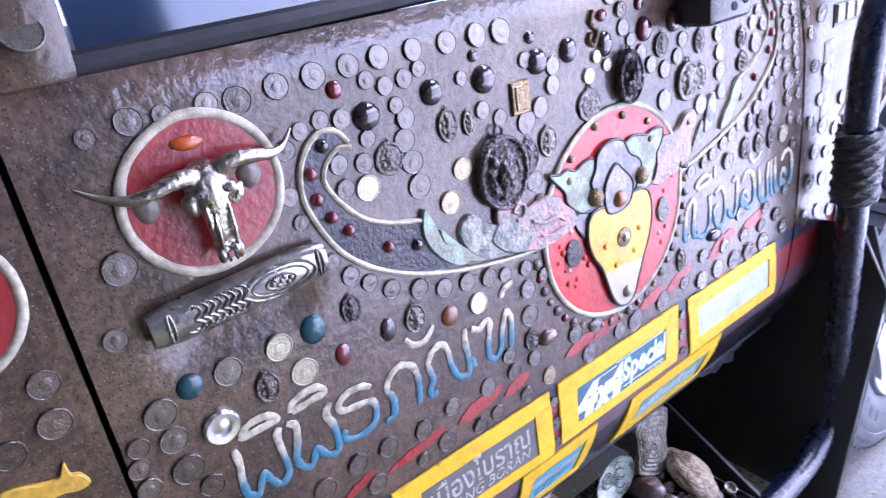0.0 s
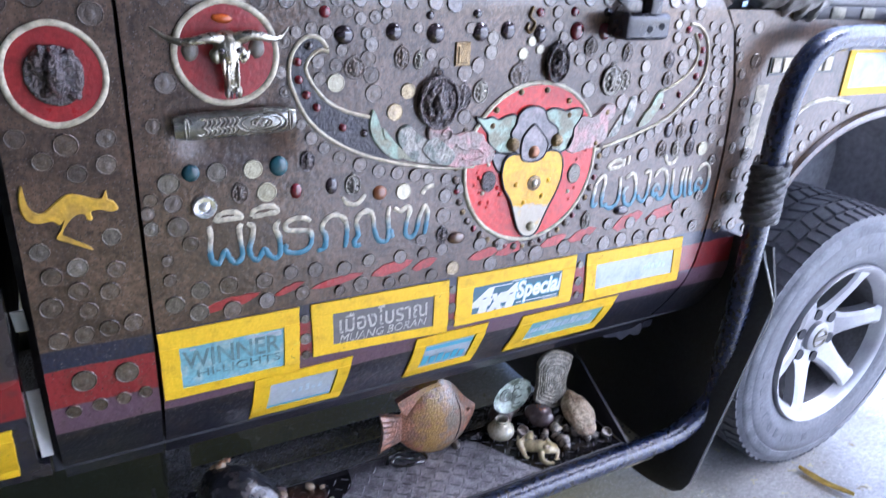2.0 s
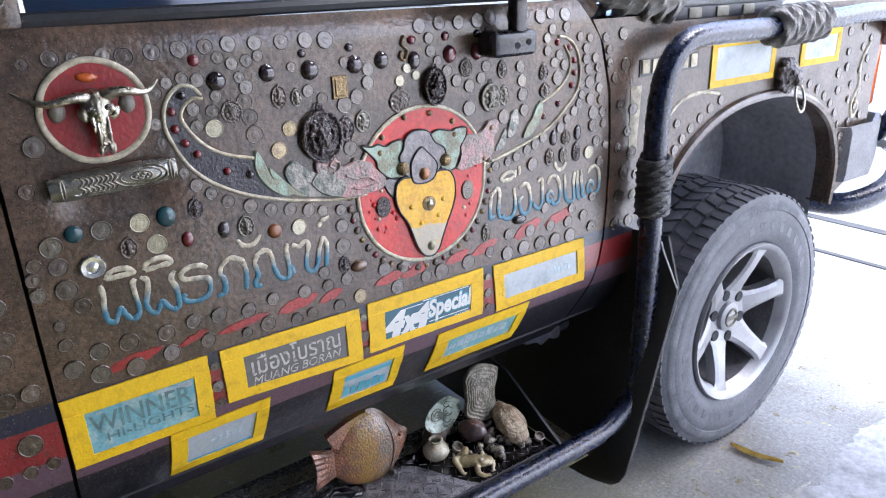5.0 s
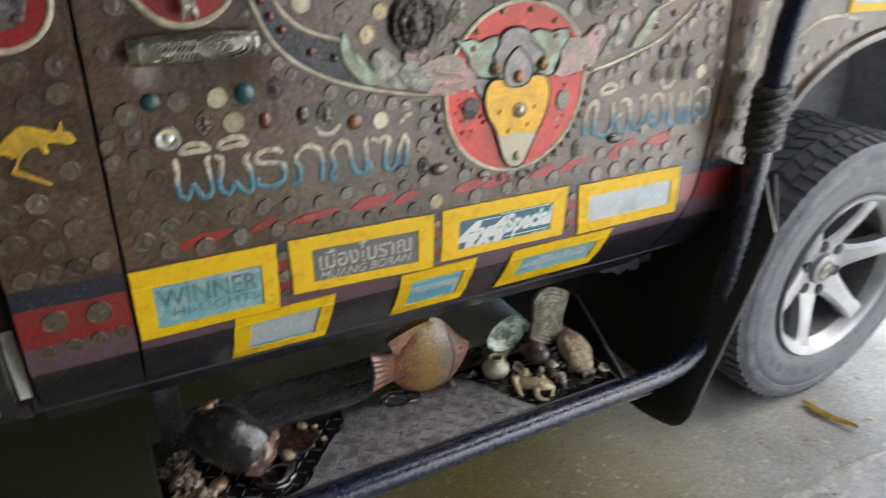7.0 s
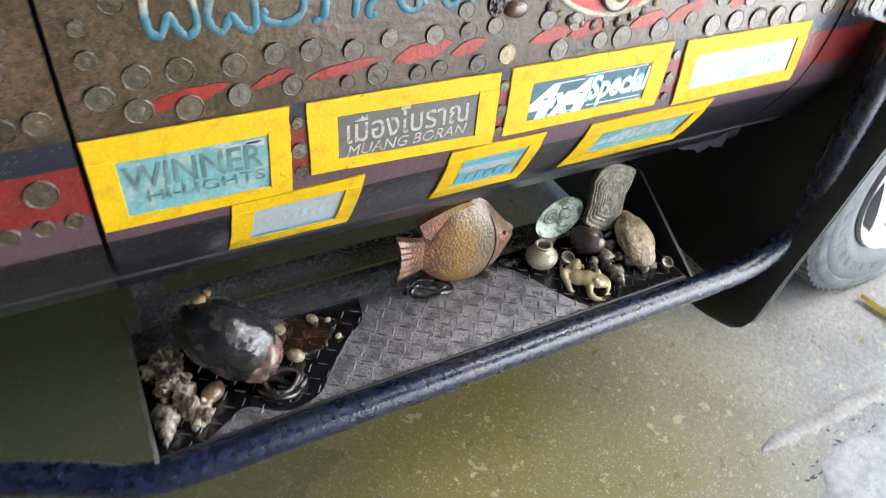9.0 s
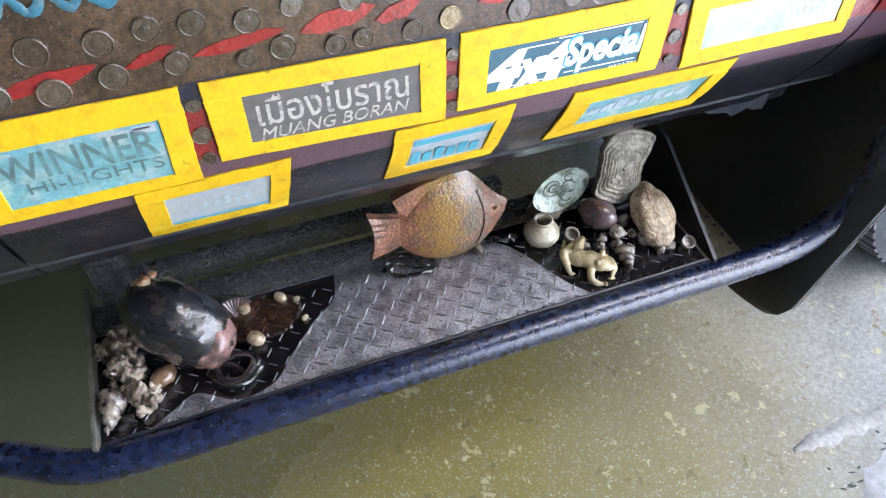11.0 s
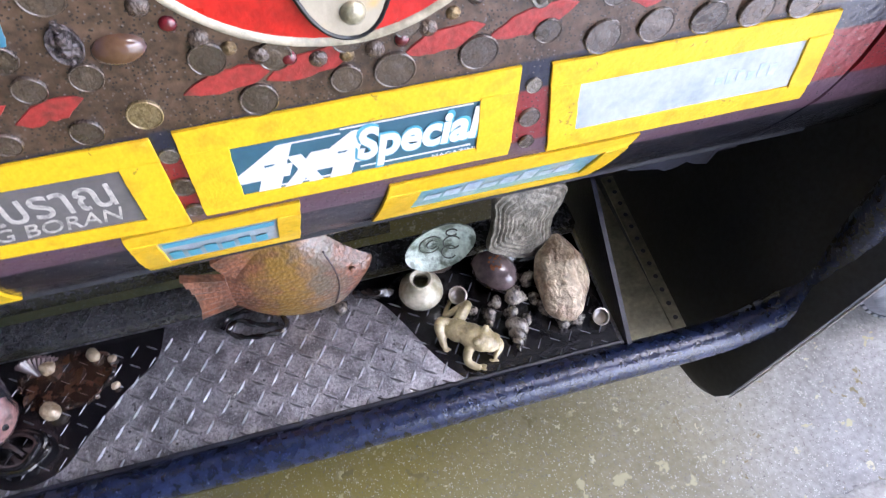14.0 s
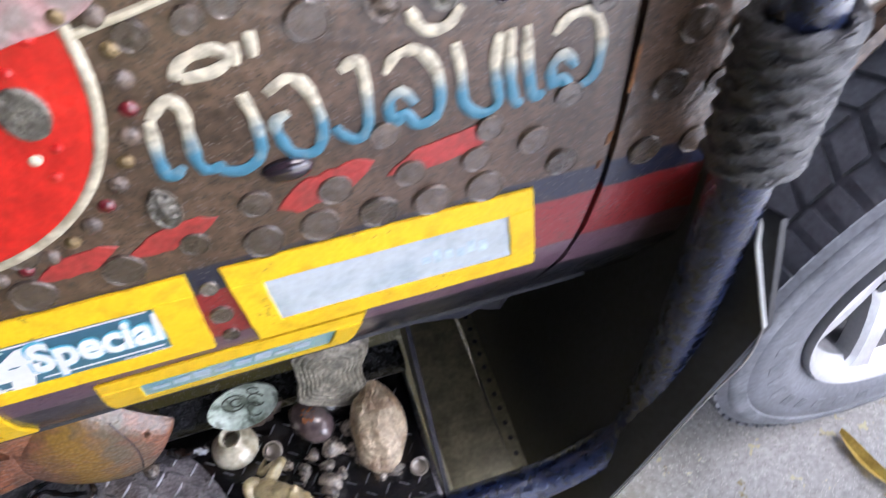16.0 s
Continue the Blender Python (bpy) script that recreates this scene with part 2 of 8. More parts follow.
TAPE = mat("yellow_painted_tape", (0.86, 0.55, 0.008), (0.64, 0.37, 0.012), rough=0.36, scale=50, fine=240, bump=0.40, dist=0.0016, mix=(0.52, 0.78), grain=0.08)
flecks_and_glints(TAPE, 46.0, 0.05, (0.80, 0.58, 0.05), (0.46, 0.30, 0.03), 5.0)
ROO = mat("yellow_cutout", (0.66, 0.41, 0.04), (0.48, 0.30, 0.05), rough=0.3, coat=0.4, scale=40, bump=0.4)
LETTER = mat("cream_lettering", (0.58, 0.53, 0.40), (0.26, 0.23, 0.17), rough=0.35, coat=0.3, scale=110, grain=0.35, mix=(0.46, 0.68), bump=0.4)
banded(LETTER, 2, [(0.80, 0.899, (0.055, 0.19, 0.28))], wobble=0.008, freq=70, soft=0.009)
REDGEM = mat("red_gem", (0.15, 0.012, 0.019), (0.09, 0.009, 0.014), rough=0.08, coat=1.0, bump=0.0)
BLUEGEM = mat("teal_stone", (0.020, 0.085, 0.105), (0.028, 0.055, 0.062), rough=0.15, coat=0.4, bump=0.2)
BLACKGEM = mat("black_cabochon", (0.022, 0.014, 0.020), (0.04, 0.028, 0.032), rough=0.06, coat=1.0, bump=0.0, coatrough=0.03)
AMBER = mat("orange_stone", (0.26, 0.09, 0.035), (0.17, 0.07, 0.035), rough=0.15, coat=0.8, bump=0.1)
STONE = mat("grey_pebble", (0.20, 0.18, 0.15), (0.14, 0.125, 0.1), rough=0.35, coat=0.4, scale=80, bump=0.4)
GLASS = mat("blue_tinted_glass", (0.010, 0.034, 0.085), (0.007, 0.024, 0.065), rough=0.06, coat=0.6, bump=0.0, grain=0.02)
GLASS.node_tree.nodes["Principled BSDF"].inputs["Transmission Weight"].default_value = 0.10
ROPE = mat("dark_sisal_rope", (0.022, 0.023, 0.027), (0.060, 0.060, 0.064), rough=0.34, coat=0.6, coatrough=0.18, scale=60, fine=420, bump=0.9, dist=0.003, grain=0.6)
ROPELIGHT = mat("pale_rope", (0.42, 0.41, 0.40), (0.30, 0.29, 0.28), rough=0.8, scale=60, fine=300, bump=0.8, dist=0.003)
TUBEPAINT = mat("navy_tube_paint", (0.006, 0.011, 0.036), (0.014, 0.023, 0.064), rough=0.22, spec=0.25, coat=1.0, coatior=1.5, coatrough=0.06, scale=85, fine=300, bump=0.36, dist=0.0020, rough2=0.34, mix=(0.46, 0.62))
flecks_and_glints(TUBEPAINT, 300.0, 0.16, (0.045, 0.058, 0.105), (0.004, 0.005, 0.010), 1.5)
flecks_and_glints(TUBEPAINT, 150.0, 0.03, (0.10, 0.12, 0.17), (0.005, 0.007, 0.014), 2.0)
WRINKLED = mat("black_wrinkled_paint", (0.010, 0.011, 0.017), (0.026, 0.026, 0.032), rough=0.22, coat=1.0, coatrough=0.06, scale=150, fine=300, bump=1.0, dist=0.006)
# small glints on the pebbled paint, painted as pale specks
flecks_and_glints(WRINKLED, 260.0, 0.20, (0.13, 0.13, 0.14), (0.005, 0.005, 0.007))
PLATE = mat("tread_plate_steel", (0.42, 0.41, 0.45), (0.19, 0.185, 0.205), rough=0.26, metal=0.5, scale=30, fine=260, bump=0.8, dist=0.002, grain=0.45, mix=(0.42, 0.60))
flecks_and_glints(PLATE, 170.0, 0.05, (0.46, 0.46, 0.49), (0.05, 0.05, 0.055))
flecks_and_glints(PLATE, 520.0, 0.30, (0.56, 0.55, 0.58), (0.14, 0.135, 0.145), 1.5)
flecks_and_glints(PLATE, 70.0, 0.10, (0.40, 0.39, 0.42), (0.16, 0.155, 0.165), 4.0)
RESIN = mat("black_resin", (0.007, 0.007, 0.009), (0.012, 0.010, 0.012), rough=0.10, coat=1.0, scale=70, fine=240, bump=0.4, dist=0.0015)
PAPER = mat("pale_paper", (0.48, 0.535, 0.57), (0.37, 0.43, 0.47), rough=0.3, coat=0.4, scale=30, fine=160, bump=0.2, grain=0.10, mix=(0.48, 0.66))
TEALPAPER = mat("teal_card", (0.20, 0.42, 0.47), (0.40, 0.52, 0.50), rough=0.3, coat=0.5, scale=34, fine=200, bump=0.3, grain=0.2, mix=(0.5, 0.66))
PETROL = mat("petrol_blue_card", (0.040, 0.125, 0.185), (0.05, 0.15, 0.21), rough=0.3, coat=0.5, scale=30, bump=0.1, grain=0.08)
SLATE = mat("grey_card", (0.135, 0.130, 0.130), (0.16, 0.15, 0.15), rough=0.35, coat=0.4, scale=40, bump=0.1, grain=0.12)
WORNPRINT = mat("worn_cream_print", (0.56, 0.54, 0.50), (0.26, 0.25, 0.24), rough=0.4, bump=0.1, scale=170, fine=400, mix=(0.48, 0.66), grain=0.15)
WHITE = mat("white_print", (0.78, 0.80, 0.80), (0.70, 0.72, 0.72), rough=0.4, bump=0.0, grain=0.05)
INKBLUE = mat("sky_blue_print", (0.11, 0.42, 0.56), (0.13, 0.45, 0.58), rough=0.4, bump=0.0, grain=0.05)
INKGREY = mat("worn_grey_print", (0.12, 0.195, 0.195), (0.17, 0.31, 0.32), rough=0.4, bump=0.0, grain=0.15, scale=60, mix=(0.44, 0.60))
STEEL = mat("galvanised_strip", (0.22, 0.215, 0.18), (0.15, 0.145, 0.12), rough=0.5, metal=0.35, scale=30, bump=0.2)
LAMPORANGE = mat("amber_lens", (0.60, 0.13, 0.02), (0.5, 0.1, 0.02), rough=0.15, coat=0.6, bump=0.0)


# ---------------------------------------------------------------- mesh helpers
def part(name, bm, material, parent=None, label="", smooth=True):
    """Links a bmesh as one mesh object under a thing or a part."""
    me = bpy.data.meshes.new(name)
    bmesh.ops.recalc_face_normals(bm, faces=bm.faces[:])
    if smooth:
        for f in bm.faces:
            f.smooth = True
        for e in bm.edges:
            if len(e.link_faces) == 2 and e.calc_face_angle(0) > 0.75:
                e.smooth = False
    bm.to_mesh(me)
    bm.free()
    me.materials.append(material)
    ob = new(name, me)
    if parent:
        ob.parent = parent
        ob.matrix_parent_inverse = parent.matrix_basis.inverted()
        top = parent
        while top.parent:
            top = top.parent
        if parent is not top:
            ob.matrix_parent_inverse = (top.matrix_basis @ parent.matrix_parent_inverse @ parent.matrix_basis).inverted()
    if label:
        ob["label"] = label
    return ob


def thing(name, at, label, category, group=""):
    ob = new(name)
    ob.empty_display_size = 0.05
    ob.matrix_basis = Matrix.Translation(at)
    return tagged(ob, label, category, group)


def spline(pts, n=8, closed=False):
    """A smooth run through points of two or three coordinates."""
    p = [Vector(q) for q in pts]
    m = len(p)
    out = []
    for i in range(m if closed else m - 1):
        a, b = p[i], p[(i + 1) % m]
        z = p[i - 1] if (i or closed) else a * 2 - b
        c = p[(i + 2) % m] if (closed or i + 2 < m) else b * 2 - a
        for k in range(n):
            t = k / n
            out.append(0.5 * ((2 * a) + (b - z) * t + (2 * z - 5 * a + 4 * b - c) * t * t + (3 * a - z - 3 * b + c) * t ** 3))
    if not closed:
        out.append(p[-1])
    return out


def ys(z):
    """Depth of the body side at a height: flat, tucked in below, rounded at the waist."""
    if z < 0.70:
        return 0.06 * min(1.4, (0.70 - z) / 0.15) ** 1.6
    if z > 1.20:
        return 0.009 * ((z - 1.20) / 0.05) ** 2
    return 0.0


def slab(bm, pts, low, high, edge=0.0015, follow=True):
    """A flat piece with outline pts (x, z) that stands from low to high in front of the body side, its front edge eased."""
    c = sum((Vector(p[:2]) for p in pts), Vector((0, 0))) / len(pts)
    rings = []
    for d, k in ((low, 0.0), (high - edge, 0.0), (high, edge)):
        ring = []
        for p in pts:
            v = Vector(p[:2])
            w = v + (c - v).normalized() * k if k else v
            ring.append(bm.verts.new((w.x, (ys(w.y) if follow else 0.0) - d, w.y)))
        rings.append(ring)
    for a, b in zip(rings, rings[1:]):
        for i in range(len(pts)):
            j = (i + 1) % len(pts)
            bm.faces.new((a[i], a[j], b[j], b[i]))
    bm.faces.new(rings[-1])
    bm.faces.new(rings[0])
    return bm


def sweep(bm, path, radius, sides=10, lobes=0, twist=0.0, closed=False, flat=1.0, caps=True):
    """A tube along 3D points; radius may be a list; lobes and twist make laid rope; flat squashes it in y."""
    pts = [Vector(p) for p in path]
    m = len(pts)
    prev = None
    rings = []
    run = 0.0
    for i, p in enumerate(pts):
        a = pts[i - 1] if (i or closed) else p
        b = pts[(i + 1) % m] if (closed or i + 1 < m) else p
        t = (b - a).normalized()
        if prev is None:
            ref = Vector((0, 1, 0)) if abs(t.y) < 0.9 else Vector((1, 0, 0))
            u = (ref - t * ref.dot(t)).normalized()
        else:
            u = (prev - t * prev.dot(t)).normalized()
        prev = u
        v = t.cross(u)
        run += (p - pts[i - 1]).length if i else 0
        r = radius[i] if isinstance(radius, (list, tuple)) else radius
        ring = []
        for k in range(sides):
            an = 2 * math.pi * k / sides
            rr = r * (1 + (0.30 * math.cos(lobes * an + twist * run) if lobes else 0))
            ring.append(bm.verts.new(p + u * (rr * math.cos(an) * flat) + v * (rr * math.sin(an))))
        rings.append(ring)
    for i in range(m if closed else m - 1):
        a, b = rings[i], rings[(i + 1) % m]
        for k in range(sides):
            bm.faces.new((a[k], a[(k + 1) % sides], b[(k + 1) % sides], b[k]))
    if caps and not closed:
        bm.faces.new(rings[0])
        bm.faces.new(rings[-1])
    return bm


def lathe(bm, profile, segs=20, m=Matrix()):
    """A turned body round local z from (radius, height) points."""
    rings = []
    for r, h in profile:
        if r < 1e-5:
            rings.append([bm.verts.new(m @ Vector((0, 0, h)))])
        else:
            rings.append([bm.verts.new(m @ Vector((r * math.cos(2 * math.pi * k / segs), r * math.sin(2 * math.pi * k / segs), h))) for k in range(segs)])
    for a, b in zip(rings, rings[1:]):
        for k in range(segs):
            j = (k + 1) % segs
            if len(a) == 1 and len(b) == 1:
                continue
            if len(a) == 1:
                bm.faces.new((a[0], b[j], b[k]))
            elif len(b) == 1:
                bm.faces.new((a[k], a[j], b[0]))
            else:
                bm.faces.new((a[k], a[j], b[j], b[k]))
    return bm


def box(bm, x0, x1, y0, y1, z0, z1, bevel=0.0, m=Matrix()):
    r = bmesh.ops.create_cube(bm, size=1.0, matrix=m @ Matrix.Translation(((x0 + x1) / 2, (y0 + y1) / 2, (z0 + z1) / 2)) @ Matrix.Diagonal((x1 - x0, y1 - y0, z1 - z0, 1)))
    if bevel:
        es = list({e for v in r["verts"] for e in v.link_edges})
        bmesh.ops.bevel(bm, geom=es, offset=bevel, segments=2, affect="EDGES", profile=0.5)
    return bm


def blob(bm, m, rough=0.0, freq=3.0, sub=3, seed=0.0):
    """A rounded lump: an icosphere under matrix m, made uneven."""
    r = bmesh.ops.create_icosphere(bm, subdivisions=sub, radius=1.0)
    for v in r["verts"]:
        d = v.co.copy()
        k = 1 + rough * noise.noise(d * freq + Vector((seed, seed * 1.7, -seed)))
        v.co = m @ (d * k)
    return bm


def scaly(m, scale, depth=0.0025):
    """Adds overlapping cell relief and darker joints between the cells."""
    n, l = m.node_tree.nodes, m.node_tree.links
    b = n["Principled BSDF"]
    tc, vo = n.new("ShaderNodeTexCoord"), n.new("ShaderNodeTexVoronoi")
    vo.inputs["Scale"].default_value = scale
    l.new(tc.outputs["Object"], vo.inputs["Vector"])
    bp = n.new("ShaderNodeBump")
    bp.inputs["Strength"].default_value, bp.inputs["Distance"].default_value = 0.9, depth
    bp.invert = True
    l.new(vo.outputs["Distance"], bp.inputs["Height"])
    if b.inputs["Normal"].links:
        l.new(b.inputs["Normal"].links[0].from_socket, bp.inputs["Normal"])
    l.new(bp.outputs[0], b.inputs["Normal"])
    colour = b.inputs["Base Color"].links[0].from_socket
    rg = n.new("ShaderNodeMapRange")
    rg.inputs[1].default_value, rg.inputs[2].default_value, rg.inputs[3].default_value, rg.inputs[4].default_value = 0.2, 0.7, 1.10, 0.82
    l.new(vo.outputs["Distance"], rg.inputs[0])
    mx = n.new("ShaderNodeMix")
    mx.data_type, mx.blend_type = "RGBA", "MULTIPLY"
    mx.inputs[0].default_value = 1.0
    l.new(colour, mx.inputs[6])
    l.new(rg.outputs[0], mx.inputs[7])
    l.new(mx.outputs[2], b.inputs["Base Color"])
    return m


def fuse(bm, voxel):
    """Melts overlapping lumps into one skin."""
    me = bpy.data.meshes.new("fused")
    bm.to_mesh(me)
    bm.free()
    ob = bpy.data.objects.new("fused", me)
    scene.collection.objects.link(ob)
    md = ob.modifiers.new("fuse", "REMESH")
    md.mode, md.voxel_size = "VOXEL", voxel
    out = bpy.data.meshes.new_from_object(ob.evaluated_get(bpy.context.evaluated_depsgraph_get()))
    bpy.data.objects.remove(ob)
    bpy.data.meshes.remove(me)
    bm = bmesh.new()
    bm.from_mesh(out)
    bpy.data.meshes.remove(out)
    bmesh.ops.smooth_vert(bm, verts=bm.verts[:], factor=0.5, use_axis_x=True, use_axis_y=True, use_axis_z=True)
    return bm


def ellipse(cx, cz, rx, rz, n=40, wob=0.0, seed=0.0):
    return [(cx + rx * math.cos(a) * (1 + wob * noise.noise((math.cos(a) * 1.5 + seed, math.sin(a) * 1.5, seed))),
             cz + rz * math.sin(a) * (1 + wob * noise.noise((math.cos(a) * 1.5, math.sin(a) * 1.5 + seed, seed)))) for a in (2 * math.pi * k / n for k in range(n))]


def line_on(bm, pts, width=0.003, height=0.0022, closed=False, base=0.0, jag=0.12):
    """A painted bead along (x, z) points on the body side."""
    path = [(p[0], ys(p[1]) - base, p[1]) for p in pts]
    rad = [width * (1 + jag * noise.noise((i * 0.7, width * 900, 3.1))) for i in range(len(path))]
    return sweep(bm, path, rad, 8, closed=closed, flat=height / width)


def letters(text, x0, x1, z0, z1, y, material, name, parent, depth=0.0012, bevel=0.0, shear=0.0, weight=0.0, slope=0.0):
    """Lettering of the built-in font, fitted into a box on the body side."""
    cu = bpy.data.curves.new("letters", "FONT")
    cu.body, cu.size, cu.extrude, cu.bevel_depth, cu.shear, cu.offset = text, 1.0, 0.001, 0.0, shear, weight
    cu.resolution_u = 4
    tmp = bpy.data.objects.new("letters", cu)
    scene.collection.objects.link(tmp)
    dg = bpy.context.evaluated_depsgraph_get()
    me = bpy.data.meshes.new_from_object(tmp.evaluated_get(dg))
    bpy.data.objects.remove(tmp)
    co = np.array([v.co for v in me.vertices]) if len(me.vertices) else np.zeros((1, 3))
    lo, hi = co.min(0), co.max(0)
    for v in me.vertices:
        u, w = (v.co.x - lo[0]) / max(1e-6, hi[0] - lo[0]), (v.co.y - lo[1]) / max(1e-6, hi[1] - lo[1])
        x, z = x0 + u * (x1 - x0), z0 + w * (z1 - z0) + slope * u
        v.co = (x, y + ys(z) - (depth if v.co.z > 0 else 0.0), z)
    me.materials.clear()
    me.materials.append(material)
    bm = bmesh.new()
    bm.from_mesh(me)
    bpy.data.meshes.remove(me)
    return part(name, bm, material, parent, smooth=False)


# ---------------------------------------------------------------- setting
CONCRETE = mat("worn_concrete", (0.315, 0.312, 0.302), (0.215, 0.212, 0.200), rough=0.30, scale=4.2, fine=90, bump=0.7, dist=0.0018, grain=0.3)
# olive reflection on the bay floor, painted into its colour as a band
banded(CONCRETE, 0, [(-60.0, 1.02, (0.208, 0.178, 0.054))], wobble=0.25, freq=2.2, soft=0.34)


flecks_and_glints(CONCRETE, 300.0, 0.28, (0.47, 0.46, 0.42), (0.16, 0.15, 0.13), 1.6)
flecks_and_glints(CONCRETE, 190.0, 0.12, (0.44, 0.43, 0.40), (0.14, 0.13, 0.115), 2.2)
flecks_and_glints(CONCRETE, 95.0, 0.025, (0.44, 0.42, 0.38), (0.17, 0.16, 0.13), 2.6)
flecks_and_glints(CONCRETE, 30.0, 0.10, (0.40, 0.36, 0.22), (0.16, 0.135, 0.06), 2.4)
flecks_and_glints(CONCRETE, 58.0, 0.05, (0.46, 0.42, 0.29), (0.19, 0.16, 0.09), 2.4)
# shade beneath the truck bed, put into the floor colour
shade_patch(CONCRETE, (-0.62, 0.52, 0.0), (1.00, 0.78, 1.0), (0.140, 0.156, 0.104), 0.14)
PLASTER = mat("grey_plaster", (0.40, 0.39, 0.37), (0.32, 0.31, 0.29), rough=0.8, scale=1.5, fine=40, bump=0.2)
SOFFIT = mat("dark_roof_sheet", (0.11, 0.108, 0.105), (0.08, 0.078, 0.075), rough=0.7, scale=1.0, fine=30, bump=0.1)

bm = bmesh.new()
box(bm, -400, 400, -400, 400, -0.4, 0.0)
tagged(part("ground", bm, CONCRETE, smooth=False), "worn concrete yard floor with painted shade and olive sheen", "ground", kind="structure")
bm = bmesh.new()
box(bm, -7.0, 1.30, -0.9, 5.0, 2.75, 2.9)
box(bm, -7.0, 3.8, -3.4, -0.9, 2.75, 2.9)
tagged(part("ceiling", bm, SOFFIT, smooth=False), "grey carport roof above the truck", "ceiling", kind="structure")
# unseen walls, added to keep daylight out on three sides
bm = bmesh.new()
box(bm, -7.2, -7.0, -6.0, 5.0, 0, 2.9)
tagged(part("block_wall_back", bm, PLASTER, smooth=False), "unseen grey wall added to block light from behind", "wall", kind="structure")
bm = bmesh.new()
box(bm, -7.0, 1.3, -3.6, -3.4, 0, 2.9)
tagged(part("block_wall_side", bm, PLASTER, smooth=False), "unseen plain wall added to block light from the side", "wall", kind="structure")
bm = bmesh.new()
box(bm, -7.0, 1.4, 4.8, 5.0, 0, 2.9)
tagged(part("block_wall_far", bm, PLASTER, smooth=False), "unseen plain wall added to block light beyond the truck", "wall", kind="structure")

# slots of a drain in the yard
for x0, x1, y0 in ((3.82, 3.89, 0.70), (3.33, 3.365, 0.45)):
    bm = bmesh.new()
    box(bm, x0, x1, y0 - 3.0, y0 + 3.0, -0.01, 0.004)
    bmesh.ops.rotate(bm, verts=bm.verts[:], cent=(x0, y0, 0), matrix=Matrix.Rotation(radians(-1), 3, "Z"))
    tagged(part("drain_slot", bm, UNDER, smooth=False), "dark open joint across the concrete yard", "drain", kind="structure")

# broken paler topping along the edge of the bay
PATCH = mat("pale_cement_topping", (0.44, 0.44, 0.435), (0.33, 0.325, 0.315), rough=0.4, coat=0.2, mix=(0.52, 0.66), scale=11, fine=60, bump=0.5, dist=0.003)
flecks_and_glints(PATCH, 240.0, 0.22, (0.52, 0.52, 0.50), (0.18, 0.175, 0.165), 1.6)
bm = bmesh.new()
edge = [(0.95 + 0.02 * k, float(np.interp(0.95 + 0.02 * k, (0.95, 1.08, 1.18, 1.38, 1.65, 2.1), (-0.46, -0.39, -0.338, -0.322, -0.285, -0.265))) + 0.02 * noise.noise((k * 0.15, 2.0, 0.3)) + 0.022 * noise.noise((k * 0.5, 5.0, 0.3)) + 0.010 * noise.noise((k * 1.7, 1.0, 4.3))) for k in range(176)]
top = [bm.verts.new((x, y, 0.006)) for x, y in edge]
low = [bm.verts.new((x - 0.01, y + 0.018, 0.0005)) for x, y in edge]
out = [bm.verts.new((x - 0.2, -3.0, 0.006)) for x, y in edge]
for i in range(len(edge) - 1):
    bm.faces.new((top[i], top[i + 1], low[i + 1], low[i]))
    bm.faces.new((top[i], top[i + 1], out[i + 1], out[i]))
tagged(part("pavement", bm, PATCH), "pale broken cement topping on the yard", "pavement", kind="structure")

# ragged smear of cement and crumbs in front of the topping
bm = bmesh.new()
rim = []
for k in range(60):
    u = k / 59
    x = 1.03 + 0.62 * u
    half = (0.017 + 0.009 * noise.noise((k * 0.35, 8.0, 0.1))) * min(1, 8 * u + 0.25, 5 * (1 - u) + 0.05)
    mid = -0.262 + 0.006 * noise.noise((k * 0.2, 3.0, 0.6))
    row = [bm.verts.new((x + 0.01 * noise.noise((k * 0.9, 1.0, 2.0)), mid + half + 0.004 * noise.noise((k * 1.3, 2.0, 7.0)), 0.0006)), bm.verts.new((x, mid + half * 0.6, 0.003)),
           bm.verts.new((x, mid - half * 0.6, 0.003)), bm.verts.new((x, mid - half - 0.006 * noise.noise((k * 1.1, 4.0, 7.0)), 0.0006))]
    if rim:
        for i in range(3):
            bm.faces.new((rim[i], rim[i + 1], row[i + 1], row[i]))
    rim = row
SMEAR = mat("dried_cement", (0.37, 0.36, 0.335), (0.28, 0.27, 0.25), rough=0.6, scale=25, fine=140, bump=0.6, dist=0.003)
tagged(part("cement_smear", bm, SMEAR), "ragged pale cement smear on the yard floor", "pavement", kind="structure")
bm = bmesh.new()
crumbs = random.Random(71)
for k in range(34):
    x, y, a = crumbs.uniform(1.05, 1.5), crumbs.uniform(-0.375, -0.275), crumbs.uniform(-0.9, 0.5)
    ln, wd, hi = crumbs.uniform(0.003, 0.012), crumbs.uniform(0.0012, 0.003), crumbs.uniform(0.001, 0.003)
    mm = Matrix.Translation((x, y, hi * 0.5)) @ Matrix.Rotation(a, 4, "Z") @ Matrix.Diagonal((ln, wd, hi, 1))
    vs = [bm.verts.new(mm @ Vector(c)) for c in ((-1, 0, -0.5), (-0.2, 0.8, -0.5), (1, 0.1, -0.5), (0.1, -1, -0.5), (-0.1, 0.1, 0.6))]
    for i in range(4):
        bm.faces.new((vs[i], vs[(i + 1) % 4], vs[4]))
tagged(part("grit", bm, UNDER, smooth=False), "dark crumbs and slivers lying on the concrete", "debris", kind="stuff")

# ---------------------------------------------------------------- truck
truck = thing("pickup_truck", (0.8, 0.8, 0), "brown pickup truck covered in varnished coins and medals", "truck")


